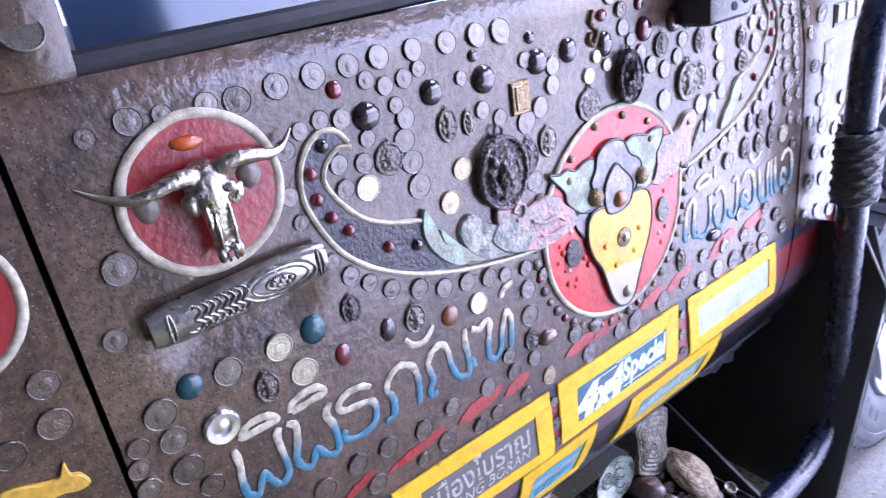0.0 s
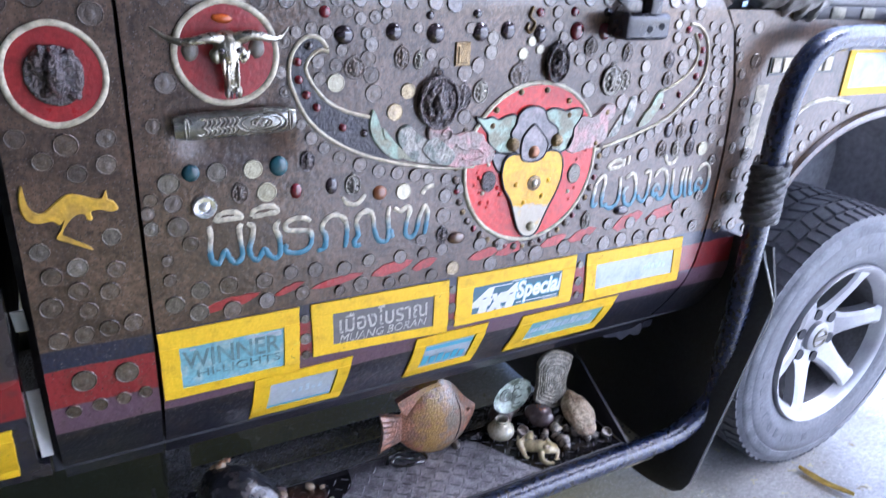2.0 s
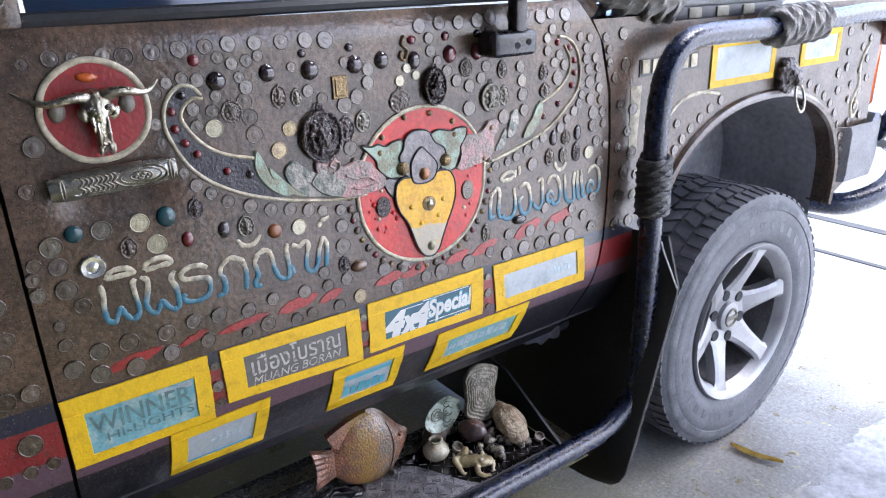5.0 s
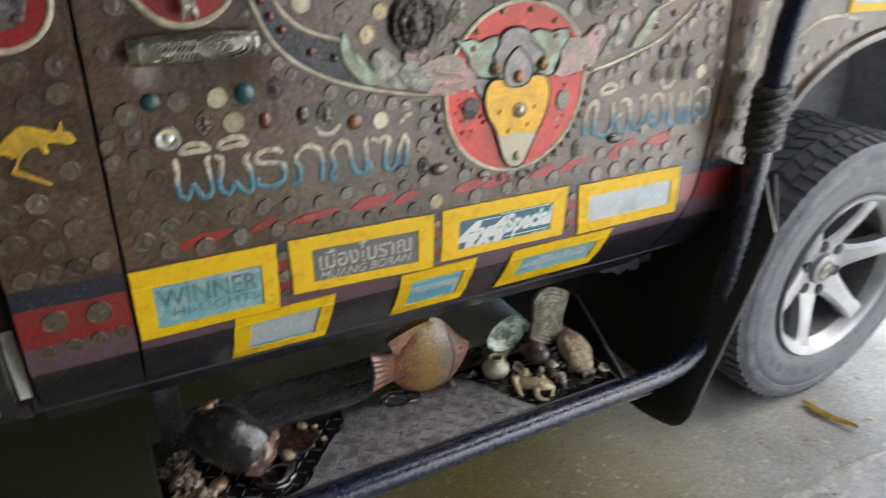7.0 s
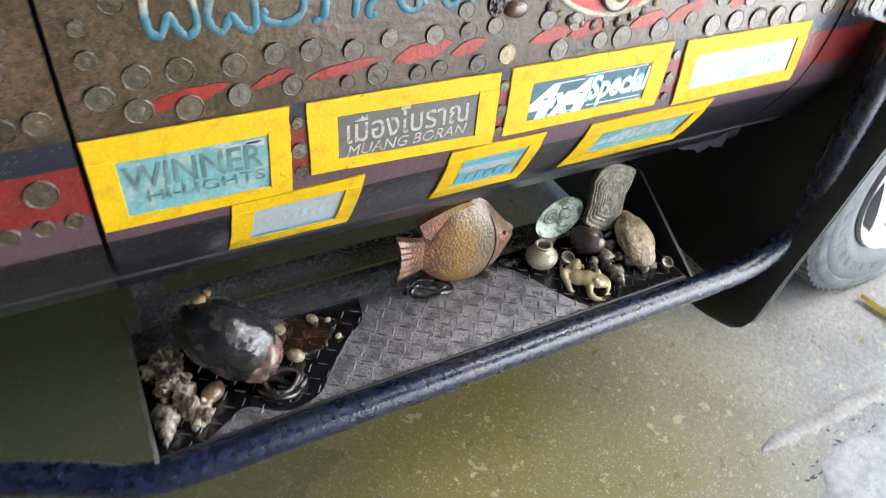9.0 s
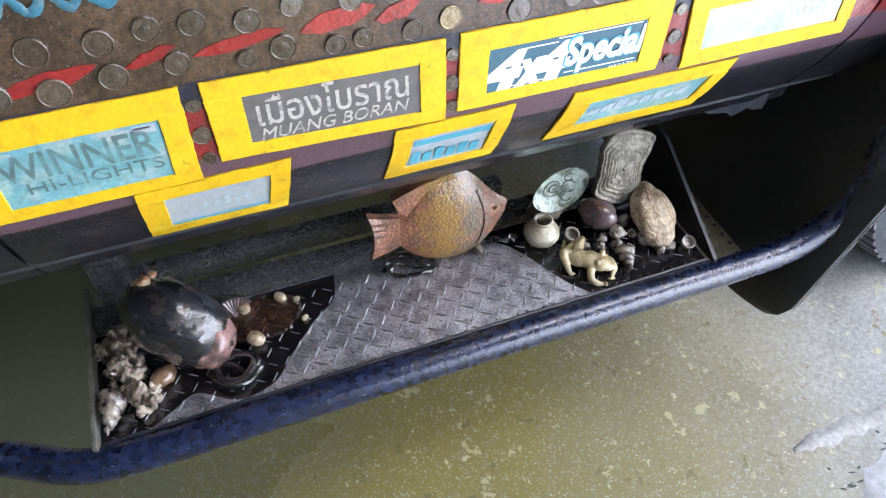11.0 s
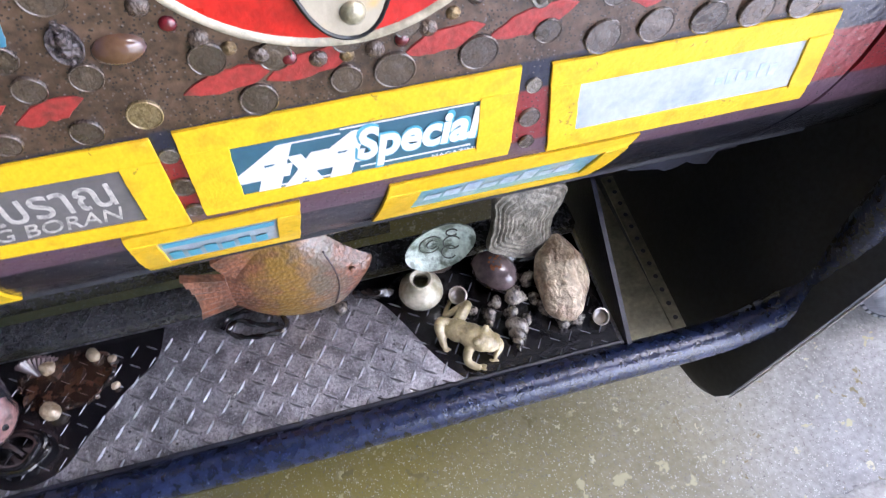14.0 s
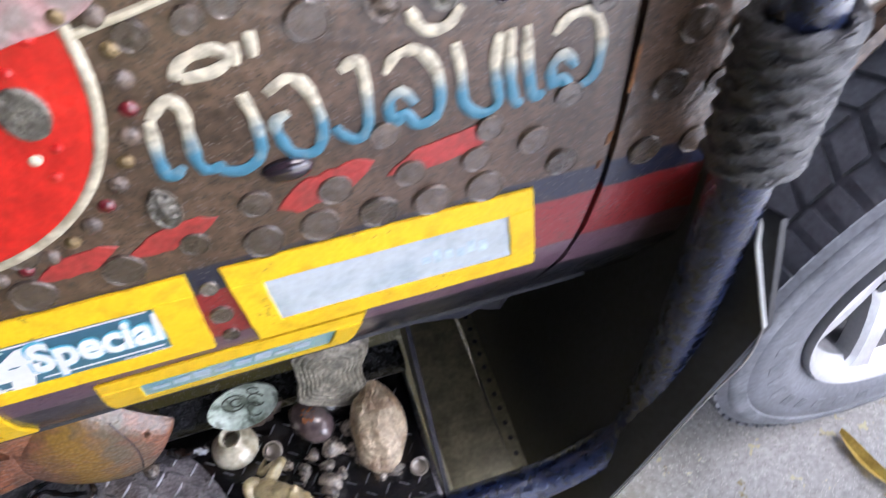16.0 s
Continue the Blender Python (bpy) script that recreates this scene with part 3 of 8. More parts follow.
def panel(xl, xr, z0, z1, nx, nz, y_of=None, depth=0.03):
    """A body panel between two side outlines, with returns going inward round its rim."""
    bm = bmesh.new()
    g = []
    for j in range(nz + 1):
        z = z0 + (z1 - z0) * j / nz
        a, b = xl(z), xr(z)
        g.append([bm.verts.new((a + (b - a) * i / nx, (y_of or (lambda x, q: ys(q)))(a + (b - a) * i / nx, z), z)) for i in range(nx + 1)])
    for j in range(nz):
        for i in range(nx):
            bm.faces.new((g[j][i], g[j][i + 1], g[j + 1][i + 1], g[j + 1][i]))
    rim = g[0][:] + [r[-1] for r in g[1:]] + g[-1][-2::-1] + [r[0] for r in g[-2:0:-1]]
    near, far = [], []
    for v in rim:
        near.append(bm.verts.new(v.co + Vector((0, 0.004, 0))))
        far.append(bm.verts.new(v.co + Vector((0, depth, 0))))
    for i in range(len(rim)):
        j = (i + 1) % len(rim)
        bm.faces.new((rim[i], rim[j], near[j], near[i]))
        bm.faces.new((near[i], near[j], far[j], far[i]))
    return bm


def interp(table):
    xs_, ys_ = zip(*table)
    return lambda v: float(np.interp(v, xs_, ys_))


door_right = interp([(0.53, 0.975), (0.60, 1.005), (0.67, 1.033), (0.72, 1.048), (0.77, 1.058), (0.835, 1.063), (0.96, 1.064), (1.076, 1.056), (1.18, 1.025), (1.255, 0.965)])


def door_depth(x, z):
    """The door skin, dished behind its handle."""
    d = (abs((x - 0.122) / 0.084) ** 4 + abs((z - 1.044) / 0.036) ** 4) ** 0.25
    k = max(0.0, min(1.0, (1.0 - d) * 1.8))
    return ys(z) + 0.006 * k * k * (3 - 2 * k)


door = part("door", panel(lambda z: 0.0, door_right, 0.538, 1.252, 106, 70, door_depth), BODY, truck)
pillar = part("rear_pillar_panel", panel(lambda z: -0.138, lambda z: -0.005, 0.538, 1.30, 13, 60), BODY, truck)
part("bed_side", panel(lambda z: -1.9, lambda z: -0.166 + (0.012 if z < 0.6 else 0), 0.56, 1.12, 20, 40), BEDPAINT, truck)

arch = [(1.165, 0.60), (1.19, 0.69), (1.235, 0.79), (1.29, 0.872), (1.36, 0.932), (1.46, 0.98), (1.58, 1.002), (1.74, 1.0), (1.88, 0.96), (1.985, 0.89), (2.045, 0.79), (2.055, 0.70), (2.05, 0.64)]
arch_s = spline(arch, 6)


def fender_panel():
    bm = bmesh.new()
    front = [(q.x, q.y) for q in arch_s]
    left = [(1.0, 0.575), (1.09, 0.572), (1.13, 0.57)]
    right = [(2.10, 0.66), (2.16, 0.70), (2.22, 0.74)]
    lower = left + front + right
    cols = []
    for i, (x, z) in enumerate(lower):
        u = i / (len(lower) - 1)
        tx = 1.072 + (2.22 - 1.072) * u
        if i < 3:
            tx = x
        elif i >= len(lower) - 3:
            tx = x
        else:
            tx = 1.15 + (2.08 - 1.15) * (i - 3) / (len(front) - 1)
        if i == 0:
            cols.append([bm.verts.new((door_right(z + (1.215 - z) * k / 14) + 0.007, ys(z + (1.215 - z) * k / 14), z + (1.215 - z) * k / 14)) for k in range(15)])
            continue
        cols.append([bm.verts.new((x + (tx - x) * k / 14, ys(z + (1.215 - z) * k / 14), z + (1.215 - z) * k / 14)) for k in range(15)])
    for a, b in zip(cols, cols[1:]):
        for k in range(14):
            bm.faces.new((a[k], b[k], b[k + 1], a[k + 1]))
    ret = [bm.verts.new(c[0].co + Vector((0, 0.05, 0))) for c in cols]
    for i in range(len(cols) - 1):
        bm.faces.new((cols[i][0], cols[i + 1][0], ret[i + 1], ret[i]))
    rl = [bm.verts.new(v.co + Vector((0, 0.03, 0))) for v in cols[0]]
    for k in range(14):
        bm.faces.new((cols[0][k], cols[0][k + 1], rl[k + 1], rl[k]))
    return bm


fender = part("front_fender", fender_panel(), BODY, truck)
bm = bmesh.new()
sweep(bm, [(q.x, -0.002, q.y) for q in arch_s], 0.012, 8)
part("arch_lip", bm, BODY, fender)

# cab behind the panels, hood, underside
for nm, b6 in (("cab_shell", (-0.15, 1.09, 0.045, 1.60, 0.57, 1.24)), ("bed_box", (-1.95, -0.19, 0.05, 1.55, 0.60, 1.10)), ("engine_bay", (1.10, 2.2, 0.372, 1.24, 0.55, 1.18)), ("fender_top_box", (1.1, 2.2, 0.05, 0.36, 1.06, 1.19))):
    part(nm, box(bmesh.new(), *b6), DARK, truck, smooth=False)
bm = bmesh.new()
g = []
for j in range(13):
    y = 0.004 + 1.59 * j / 12
    g.append([bm.verts.new((1.075 + 1.16 * i / 12, y, 1.214 + 0.055 * math.sin(math.pi * j / 12) ** 0.6 - 0.03 * (i / 12) ** 2)) for i in range(13)])
for j in range(12):
    for i in range(12):
        bm.faces.new((g[j][i], g[j][i + 1], g[j + 1][i + 1], g[j + 1][i]))
hood = part("hood", bm, BODY, truck)
for y0 in (0.46, 1.12):
    part("chassis_rail", box(bmesh.new(), -1.9, 1.12, y0, y0 + 0.08, 0.44, 0.55, 0.006), UNDER, truck)
# added boxes that stop light reaching the ground beneath the truck
for b6 in ((1.13, 1.19, 0.36, 1.46, 0.03, 0.56), (-1.9, 1.10, 1.46, 1.54, 0.22, 0.58), (0.30, 0.42, 0.56, 1.10, 0.20, 0.52)):
    part("underbody_light_block", box(bmesh.new(), *b6, 0.006), UNDER, truck)
bm = bmesh.new()
box(bm, -0.14, 1.13, 0.110, 0.170, 0.535, 0.568, 0.008)
part("rocker_sill", bm, UNDER, truck)
bm = bmesh.new()
run = [(q.x, q.y + 0.012) for q in arch_s]
run = [(run[0][0], 0.34)] + run + [(run[-1][0] + 0.02, 0.42)]
g = [[bm.verts.new((x, y, z)) for y in (0.05, 0.36)] for x, z in run]
for a, b in zip(g, g[1:]):
    bm.faces.new((a[0], b[0], b[1], a[1]))
bm.faces.new([r[1] for r in g])
# liner grey raised so that its colour carries the bounced light
part("wheel_housing", bm, mat("bounce_lit_wheel_liner", (0.38, 0.38, 0.41), (0.29, 0.29, 0.31), rough=0.6, scale=5, fine=60, bump=0.2), truck, "grey inner wheel housing with bounced light in its colour")

# window with its frame, pillars and roof
bm = bmesh.new()
gl = [(0.07, 1.262), (0.93, 1.268), (0.80, 1.55), (0.66, 1.72), (0.07, 1.74)]
f = [bm.verts.new((x, 0.028 + 0.16 * (z - 1.25), z)) for x, z in gl]
b_ = [bm.verts.new((x, 0.033 + 0.16 * (z - 1.25), z)) for x, z in gl]
bm.faces.new(f)
bm.faces.new(b_)
for i in range(5):
    bm.faces.new((f[i], f[(i + 1) % 5], b_[(i + 1) % 5], b_[i]))
window = part("window", bm, GLASS, truck, "blue tinted side window glass", smooth=False)
bm = bmesh.new()
sweep(bm, [(0.0, 0.020, 1.258), (0.5, 0.020, 1.264), (0.95, 0.020, 1.266)], 0.010, 8)
part("window_seal", bm, RUBBER, truck)
bm = bmesh.new()
for x0, x1 in ((0.008, 0.062), (-0.135, -0.012)):
    box(bm, x0, x1, 0.0, 0.05, 1.25, 1.78, 0.008)
part("window_pillar", bm, BODY, truck)
bm = bmesh.new()
sweep(bm, [(1.02, 0.04, 1.22), (0.93, 0.06, 1.33), (0.80, 0.10, 1.56), (0.66, 0.13, 1.77)], 0.032, 8)
sweep(bm, [(0.70, 0.12, 1.77), (0.3, 0.12, 1.78), (-0.14, 0.12, 1.78)], 0.03, 8)
part("cab_pillar", bm, BODY, truck)
bm = bmesh.new()
box(bm, -0.14, 0.68, 0.12, 1.50, 1.76, 1.81, 0.02)
box(bm, -0.14, -0.10, 0.12, 1.50, 1.24, 1.78)
part("cab_roof", bm, BODY, truck)

# ---- wheel
wheel = new("wheel")
wheel.parent = truck
wheel.matrix_parent_inverse = truck.matrix_basis.inverted()
WC = Vector((1.657, -0.008, 0.374))
AX = Matrix.Translation(WC) @ Matrix.Rotation(radians(90), 4, "X")   # local z runs outward, to -y
R = 0.377
bm = bmesh.new()
lathe(bm, [(0.226, -0.25), (0.25, -0.265), (0.31, -0.275), (0.345, -0.265), (R - 0.008, -0.245), (R - 0.008, -0.015),
           (0.365, 0.002), (0.352, 0.009), (0.337, 0.0125), (0.330, 0.0100), (0.322, 0.0135), (0.305, 0.0155), (0.298, 0.0135), (0.275, 0.0140), (0.258, 0.0120), (0.254, 0.0095), (0.242, 0.006), (0.230, -0.002), (0.218, -0.014)], 72, AX)
tyre = part("tyre", bm, TYRE, wheel, "black all-terrain tyre with yard sheen in its colour")
bm = bmesh.new()
for row, (h0, h1, n) in enumerate(((-0.036, 0.004, 68), (-0.088, -0.044, 52), (-0.141, -0.097, 52), (-0.194, -0.150, 52), (-0.256, -0.203, 60))):
    for k in range(n):
        a0 = 2 * math.pi * (k + 0.12 + (0.5 if row % 2 else 0)) / n
        a1 = a0 + 2 * math.pi * (0.62 if row == 0 else 0.74) / n
        sk = (0.05, 0.55, -0.55, 0.55, -0.08)[row] * (a1 - a0)
        vs = []
        for rr in (R - 0.012, R):
            for a, hh in ((a0, h0), (a1, h0), (a1 + sk, h1), (a0 + sk, h1)):
                q = rr - (0.007 if hh == 0.004 and rr == R else 0)
                vs.append(bm.verts.new(AX @ Vector((q * math.cos(a), q * math.sin(a), hh))))
        for fc in ((4, 5, 6, 7), (0, 1, 5, 4), (1, 2, 6, 5), (2, 3, 7, 6), (3, 0, 4, 7)):
            bm.faces.new([vs[i] for i in fc])
tagged(part("tread_block", bm, TYRE, wheel), kind="stuff")


def on_wheel(name, bm, material, label=""):
    ob = part(name, bm, material, None, label)
    ob.parent = wheel
    return ob


# raised sidewall bars where the lettering is worn
bm = bmesh.new()
for k in range(30):
    if k % 15 > 8:
        continue
    a = radians(22 + 10.4 * k)
    vs = []
    for hh in (0.008, 0.0143):
        for r_, aa in ((0.270, a), (0.294, a), (0.294, a + 0.075), (0.270, a + 0.075)):
            vs.append(bm.verts.new(AX @ Vector((r_ * math.cos(aa + 0.03 * (r_ > 0.28)), r_ * math.sin(aa + 0.03 * (r_ > 0.28)), hh))))
    for fc in ((4, 5, 6, 7), (0, 1, 5, 4), (1, 2, 6, 5), (2, 3, 7, 6), (3, 0, 4, 7)):
        bm.faces.new([vs[i] for i in fc])
PALERUBBER = mat("pale_grey_rubber", (0.17, 0.18, 0.20), (0.11, 0.118, 0.135), rough=0.55, scale=18, fine=150, bump=0.3)
tagged(on_wheel("sidewall_bar", bm, PALERUBBER), kind="stuff")
# shoulder rib in paler rubber: the sky light it catches is painted on
bm = bmesh.new()
lathe(bm, [(0.3245, 0.0125), (0.326, 0.0150), (0.340, 0.0138), (0.351, 0.0105), (0.3535, 0.0070)], 72, AX)
on_wheel("shoulder_rib", bm, PALERUBBER, "rib on the tyre shoulder with sky light in its colour")
AR = AX @ Matrix.Diagonal((0.960, 0.960, 1.0, 1.0))
HUB = AR @ Matrix.Translation((0, 0, -0.031))
bm = bmesh.new()
lathe(bm, [(0.206, -0.022), (0.212, -0.012), (0.222, 0.0), (0.230, 0.009), (0.238, 0.0125), (0.2415, 0.006), (0.240, -0.008), (0.226, -0.02), (0.212, -0.022), (0.206, -0.022)], 64, AR)
on_wheel("rim", bm, ALLOY, "silver alloy rim lip")
bm = bmesh.new()
lathe(bm, [(0.200, -0.16), (0.206, -0.022), (0.212, -0.022), (0.212, -0.17), (0.200, -0.16)], 64, AR)
on_wheel("rim_barrel", bm, mat("darker_barrel_alloy", (0.21, 0.214, 0.225), (0.14, 0.14, 0.147), rough=0.5, metal=0.3, scale=14, bump=0.2), "darker grey inner barrel")
bm = bmesh.new()
lathe(bm, [(0.0, -0.155), (0.21, -0.155)], 40, AR)
lathe(bm, [(0.0, -0.10), (0.14, -0.10), (0.14, -0.14)], 40, AR)
on_wheel("brake_disc", bm, mat("rusty_brake_steel", (0.095, 0.09, 0.088), (0.06, 0.056, 0.054), rough=0.6, scale=20, bump=0.2))
for k in range(6):
    a = radians(13 + 60 * k)
    bm = bmesh.new()
    c, s = math.cos(a), math.sin(a)
    prof = []
    for r_, w, h in ((0.040, 0.048, -0.055), (0.078, 0.047, -0.050), (0.098, 0.037, -0.042), (0.130, 0.031, -0.030), (0.165, 0.028, -0.018), (0.198, 0.028, -0.009), (0.213, 0.036, -0.005), (0.226, 0.050, -0.002)):
        ring = []
        for t_, hh in ((-w, h - 0.035), (-w, h - 0.006), (-w * 0.6, h), (w * 0.6, h), (w, h - 0.006), (w, h - 0.035)):
            ring.append(bm.verts.new(AR @ Vector((r_ * c - t_ * s, r_ * s + t_ * c, hh))))
        prof.append(ring)
    for p_, q_ in zip(prof, prof[1:]):
        for i in range(5):
            bm.faces.new((p_[i], p_[i + 1], q_[i + 1], q_[i]))
    ob = on_wheel("spoke", bm, ALLOY)
    for f_ in ob.data.polygons:
        f_.use_smooth = False
bm = bmesh.new()
lathe(bm, [(0.088, -0.08), (0.088, -0.030), (0.082, -0.0245), (0.046, -0.0235), (0.044, -0.012), (0.036, -0.007), (0.0, -0.005)], 40, HUB)
on_wheel("hub_cap", bm, ALLOY)
bm = bmesh.new()
lathe(bm, [(0.020, -0.0075), (0.024, -0.0025), (0.028, -0.0028), (0.031, -0.0080)], 32, HUB)
box(bm, -0.024, 0.024, -0.006, 0.006, -0.008, -0.0028, 0.0, HUB)
on_wheel("hub_badge", bm, STEEL)
for k in range(6):
    a = radians(43 + 60 * k)
    bm = bmesh.new()
    lathe(bm, [(0.0, -0.0195), (0.0165, -0.0195), (0.0165, -0.06)], 16, HUB @ Matrix.Translation((0.072 * math.cos(a), 0.072 * math.sin(a), 0.002)))
    on_wheel("lug_hole", bm, DARK)

# ---- front end beyond the wheel
bm = bmesh.new()
sec = [(2.085, 0.005), (2.10, -0.02), (2.25, -0.025), (2.40, 0.03), (2.46, 0.20), (2.47, 0.8), (2.46, 1.42)]
rows_ = []
for x, y in sec:
    rows_.append([bm.verts.new((x + dx, y, z)) for dx, z in ((-0.01, 0.70), (0, 0.72), (0, 0.845), (-0.015, 0.865), (-0.05, 0.868))])
for a, b in zip(rows_, rows_[1:]):
    for k in range(4):
        bm.faces.new((a[k], a[k + 1], b[k + 1], b[k]))
bm.faces.new(rows_[0])
bumper = part("front_bumper", bm, mat("grey_bumper_plastic", (0.24, 0.245, 0.265), (0.19, 0.195, 0.21), rough=0.4, scale=12, bump=0.2), truck, "grey front bumper corner")
bm = bmesh.new()
sweep(bm, [(2.28, -0.034, 0.79), (2.33, -0.03, 0.80), (2.36, -0.012, 0.80)], 0.014, 8)
part("bumper_clamp", bm, ALLOY, bumper)
bm = bmesh.new()
sweep(bm, spline([(2.10, 0.10, 0.62), (2.20, 0.0, 0.61), (2.36, -0.05, 0.66), (2.52, 0.02, 0.74), (2.56, 0.2, 0.76), (2.56, 0.8, 0.76), (2.56, 1.3, 0.76)], 6), 0.036, 12)
sweep(bm, spline([(2.36, 0.02, 0.78), (2.42, -0.01, 0.92), (2.46, 0.02, 1.05), (2.47, 0.15, 1.13), (2.47, 0.6, 1.14)], 6), 0.026, 12)
part("bull_bar", bm, TUBEPAINT, truck, "dark painted steel bull bar")
bm = bmesh.new()
box(bm, 2.225, 2.30, 0.02, 0.10, 0.90, 1.13, 0.012)
part("indicator_lamp", bm, LAMPORANGE, truck, "amber corner indicator lens")
bm = bmesh.new()
box(bm, 2.22, 2.32, 0.10, 1.50, 0.86, 1.17, 0.02)
part("grille", bm, STEEL, truck)

# ---- running board
board = part("running_board", box(bmesh.new(), -0.016, 0.892, -0.068, 0.135, 0.326, 0.334, 0.002), PLATE, truck, "steel tread plate running board")
bm = bmesh.new()
rnd = random.Random(11)
for i in range(44):
    for j in range(8):
        x, y = 0.0 + 0.0206 * i + 0.004, -0.040 + 0.0206 * j
        if x > 0.885 or y > 0.118:
            continue
        a = radians(62 if (i + j) % 2 else -28) + radians(-6)
        m4 = Matrix.Translation((x, y, 0.334)) @ Matrix.Rotation(a, 4, "Z")
        L, W, H = 0.0108, 0.0020, 0.0024
        vs = [bm.verts.new(m4 @ Vector(p)) for p in ((-L, 0, 0), (-L * 0.3, -W, 0), (L * 0.3, -W, 0), (L, 0, 0), (L * 0.3, W, 0), (-L * 0.3, W, 0), (-L * 0.6, 0, H), (L * 0.6, 0, H))]
        for fc in ((0, 1, 6), (1, 2, 7, 6), (2, 3, 7), (3, 4, 7), (4, 5, 6, 7), (5, 0, 6)):
            bm.faces.new([vs[q] for q in fc])
tagged(part("tread_bar", bm, mat("worn_tread_steel", (0.30, 0.30, 0.32), (0.17, 0.17, 0.18), rough=0.42, metal=0.5, scale=40, bump=0.2), board), kind="stuff")
# poured resin at both ends of the plate
def pool(outline):
    bm = bmesh.new()
    top = [bm.verts.new((x, y, 0.3352 + 0.0004 * math.sin(9 * x))) for x, y in outline]
    low = [bm.verts.new((x, y, 0.333)) for x, y in outline]
    bm.faces.new(top)
    for i in range(len(outline)):
        j = (i + 1) % len(outline)
        bm.faces.new((top[i], top[j], low[j], low[i]))
    return bm
lobe = [(q.x, q.y) for q in spline([(0.330, 0.13), (0.318, 0.085), (0.281, 0.054), (0.240, 0.010), (0.207, -0.027), (0.156, -0.036), (0.108, -0.008), (0.078, -0.022), (0.04, -0.042), (0.0, -0.046)], 6)]
part("resin_pool", pool(lobe + [(-0.013, -0.046), (-0.013, 0.132)]), RESIN, board, "glossy black resin")
lobe = [(q.x, q.y) for q in spline([(0.555, 0.132), (0.60, 0.098), (0.625, 0.06), (0.648, 0.012), (0.672, -0.026), (0.70, -0.044), (0.80, -0.048), (0.885, -0.046)], 6)]
part("resin_pool", pool(lobe + [(0.888, 0.132)]), RESIN, board, "glossy black resin")
bm = bmesh.new()
box(bm, -0.020, -0.014, -0.055, 0.215, 0.315, 0.352, 0.001)
part("end_plate", bm, STEEL, board, "worn steel end plate")
bm = bmesh.new()
vs = [bm.verts.new(p) for p in ((0.892, -0.055, 0.318), (0.892, -0.055, 0.338), (0.902, 0.14, 0.436), (0.905, 0.20, 0.44), (0.905, 0.20, 0.318),
                                 (0.898, -0.055, 0.318), (0.898, -0.055, 0.338), (0.908, 0.14, 0.436), (0.911, 0.20, 0.44), (0.911, 0.20, 0.318))]
bm.faces.new(vs[:5])
bm.faces.new(vs[5:])
for i in range(5):
    bm.faces.new((vs[i], vs[(i + 1) % 5], vs[5 + (i + 1) % 5], vs[5 + i]))
part("end_plate", bm, BLACK, board, smooth=False)
bm = bmesh.new()
box(bm, -0.012, 0.895, 0.136, 0.176, 0.318, 0.352, 0.004)
part("back_ledge", bm, WRINKLED, board)
bm = bmesh.new()
box(bm, 0.03, 0.645, 0.205, 0.232, 0.325, 0.362, 0.004)
part("inner_rail", bm, WRINKLED, board)
bm = bmesh.new()
box(bm, 0.005, 0.048, 0.17, 0.26, 0.33, 0.56, 0.004)
part("hanger", bm, WRINKLED, board)
bm = bmesh.new()
sweep(bm, [(-0.012 + 0.0152 * k, -0.0445 + 0.0012 * noise.noise((k * 0.9, 2.0, 6.0)), 0.3365 + 0.0010 * noise.noise((k * 0.7, 4.0, 1.0))) for k in range(60)], [0.0034 * (1 + 0.35 * noise.noise((k * 0.8, 7.0, 2.0))) for k in range(60)], 8)
part("weld_bead", bm, BLACK, board, "black painted weld bead")
BAR = [(-0.42, 0.10, 0.305), (-0.30, 0.055, 0.312), (-0.20, 0.020, 0.320), (-0.12, -0.016, 0.322), (-0.05, -0.052, 0.322), (0.02, -0.064, 0.322), (0.2, -0.065, 0.322), (0.5, -0.065, 0.322), (0.8, -0.065, 0.322), (0.95, -0.066, 0.323),
       (1.03, -0.067, 0.332), (1.095, -0.066, 0.370), (1.128, -0.063, 0.44), (1.142, -0.058, 0.55), (1.148, -0.056, 0.70), (1.145, -0.056, 0.90), (1.145, -0.056, 1.03), (1.165, -0.056, 1.11), (1.215, -0.056, 1.16), (1.30, -0.056, 1.172), (1.5, -0.056, 1.172), (1.8, -0.055, 1.178), (2.05, -0.05, 1.184), (2.2, -0.03, 1.165), (2.3, 0.02, 1.10)]
bar_path = spline(BAR, 6)
bm = bmesh.new()
sweep(bm, bar_path, [0.0225 + 0.002 * min(1.0, max(0.0, (p.z - 0.34) / 0.1)) for p in bar_path], 18)
bar = part("side_guard_tube", bm, TUBEPAINT, truck, "navy painted steel guard tube")


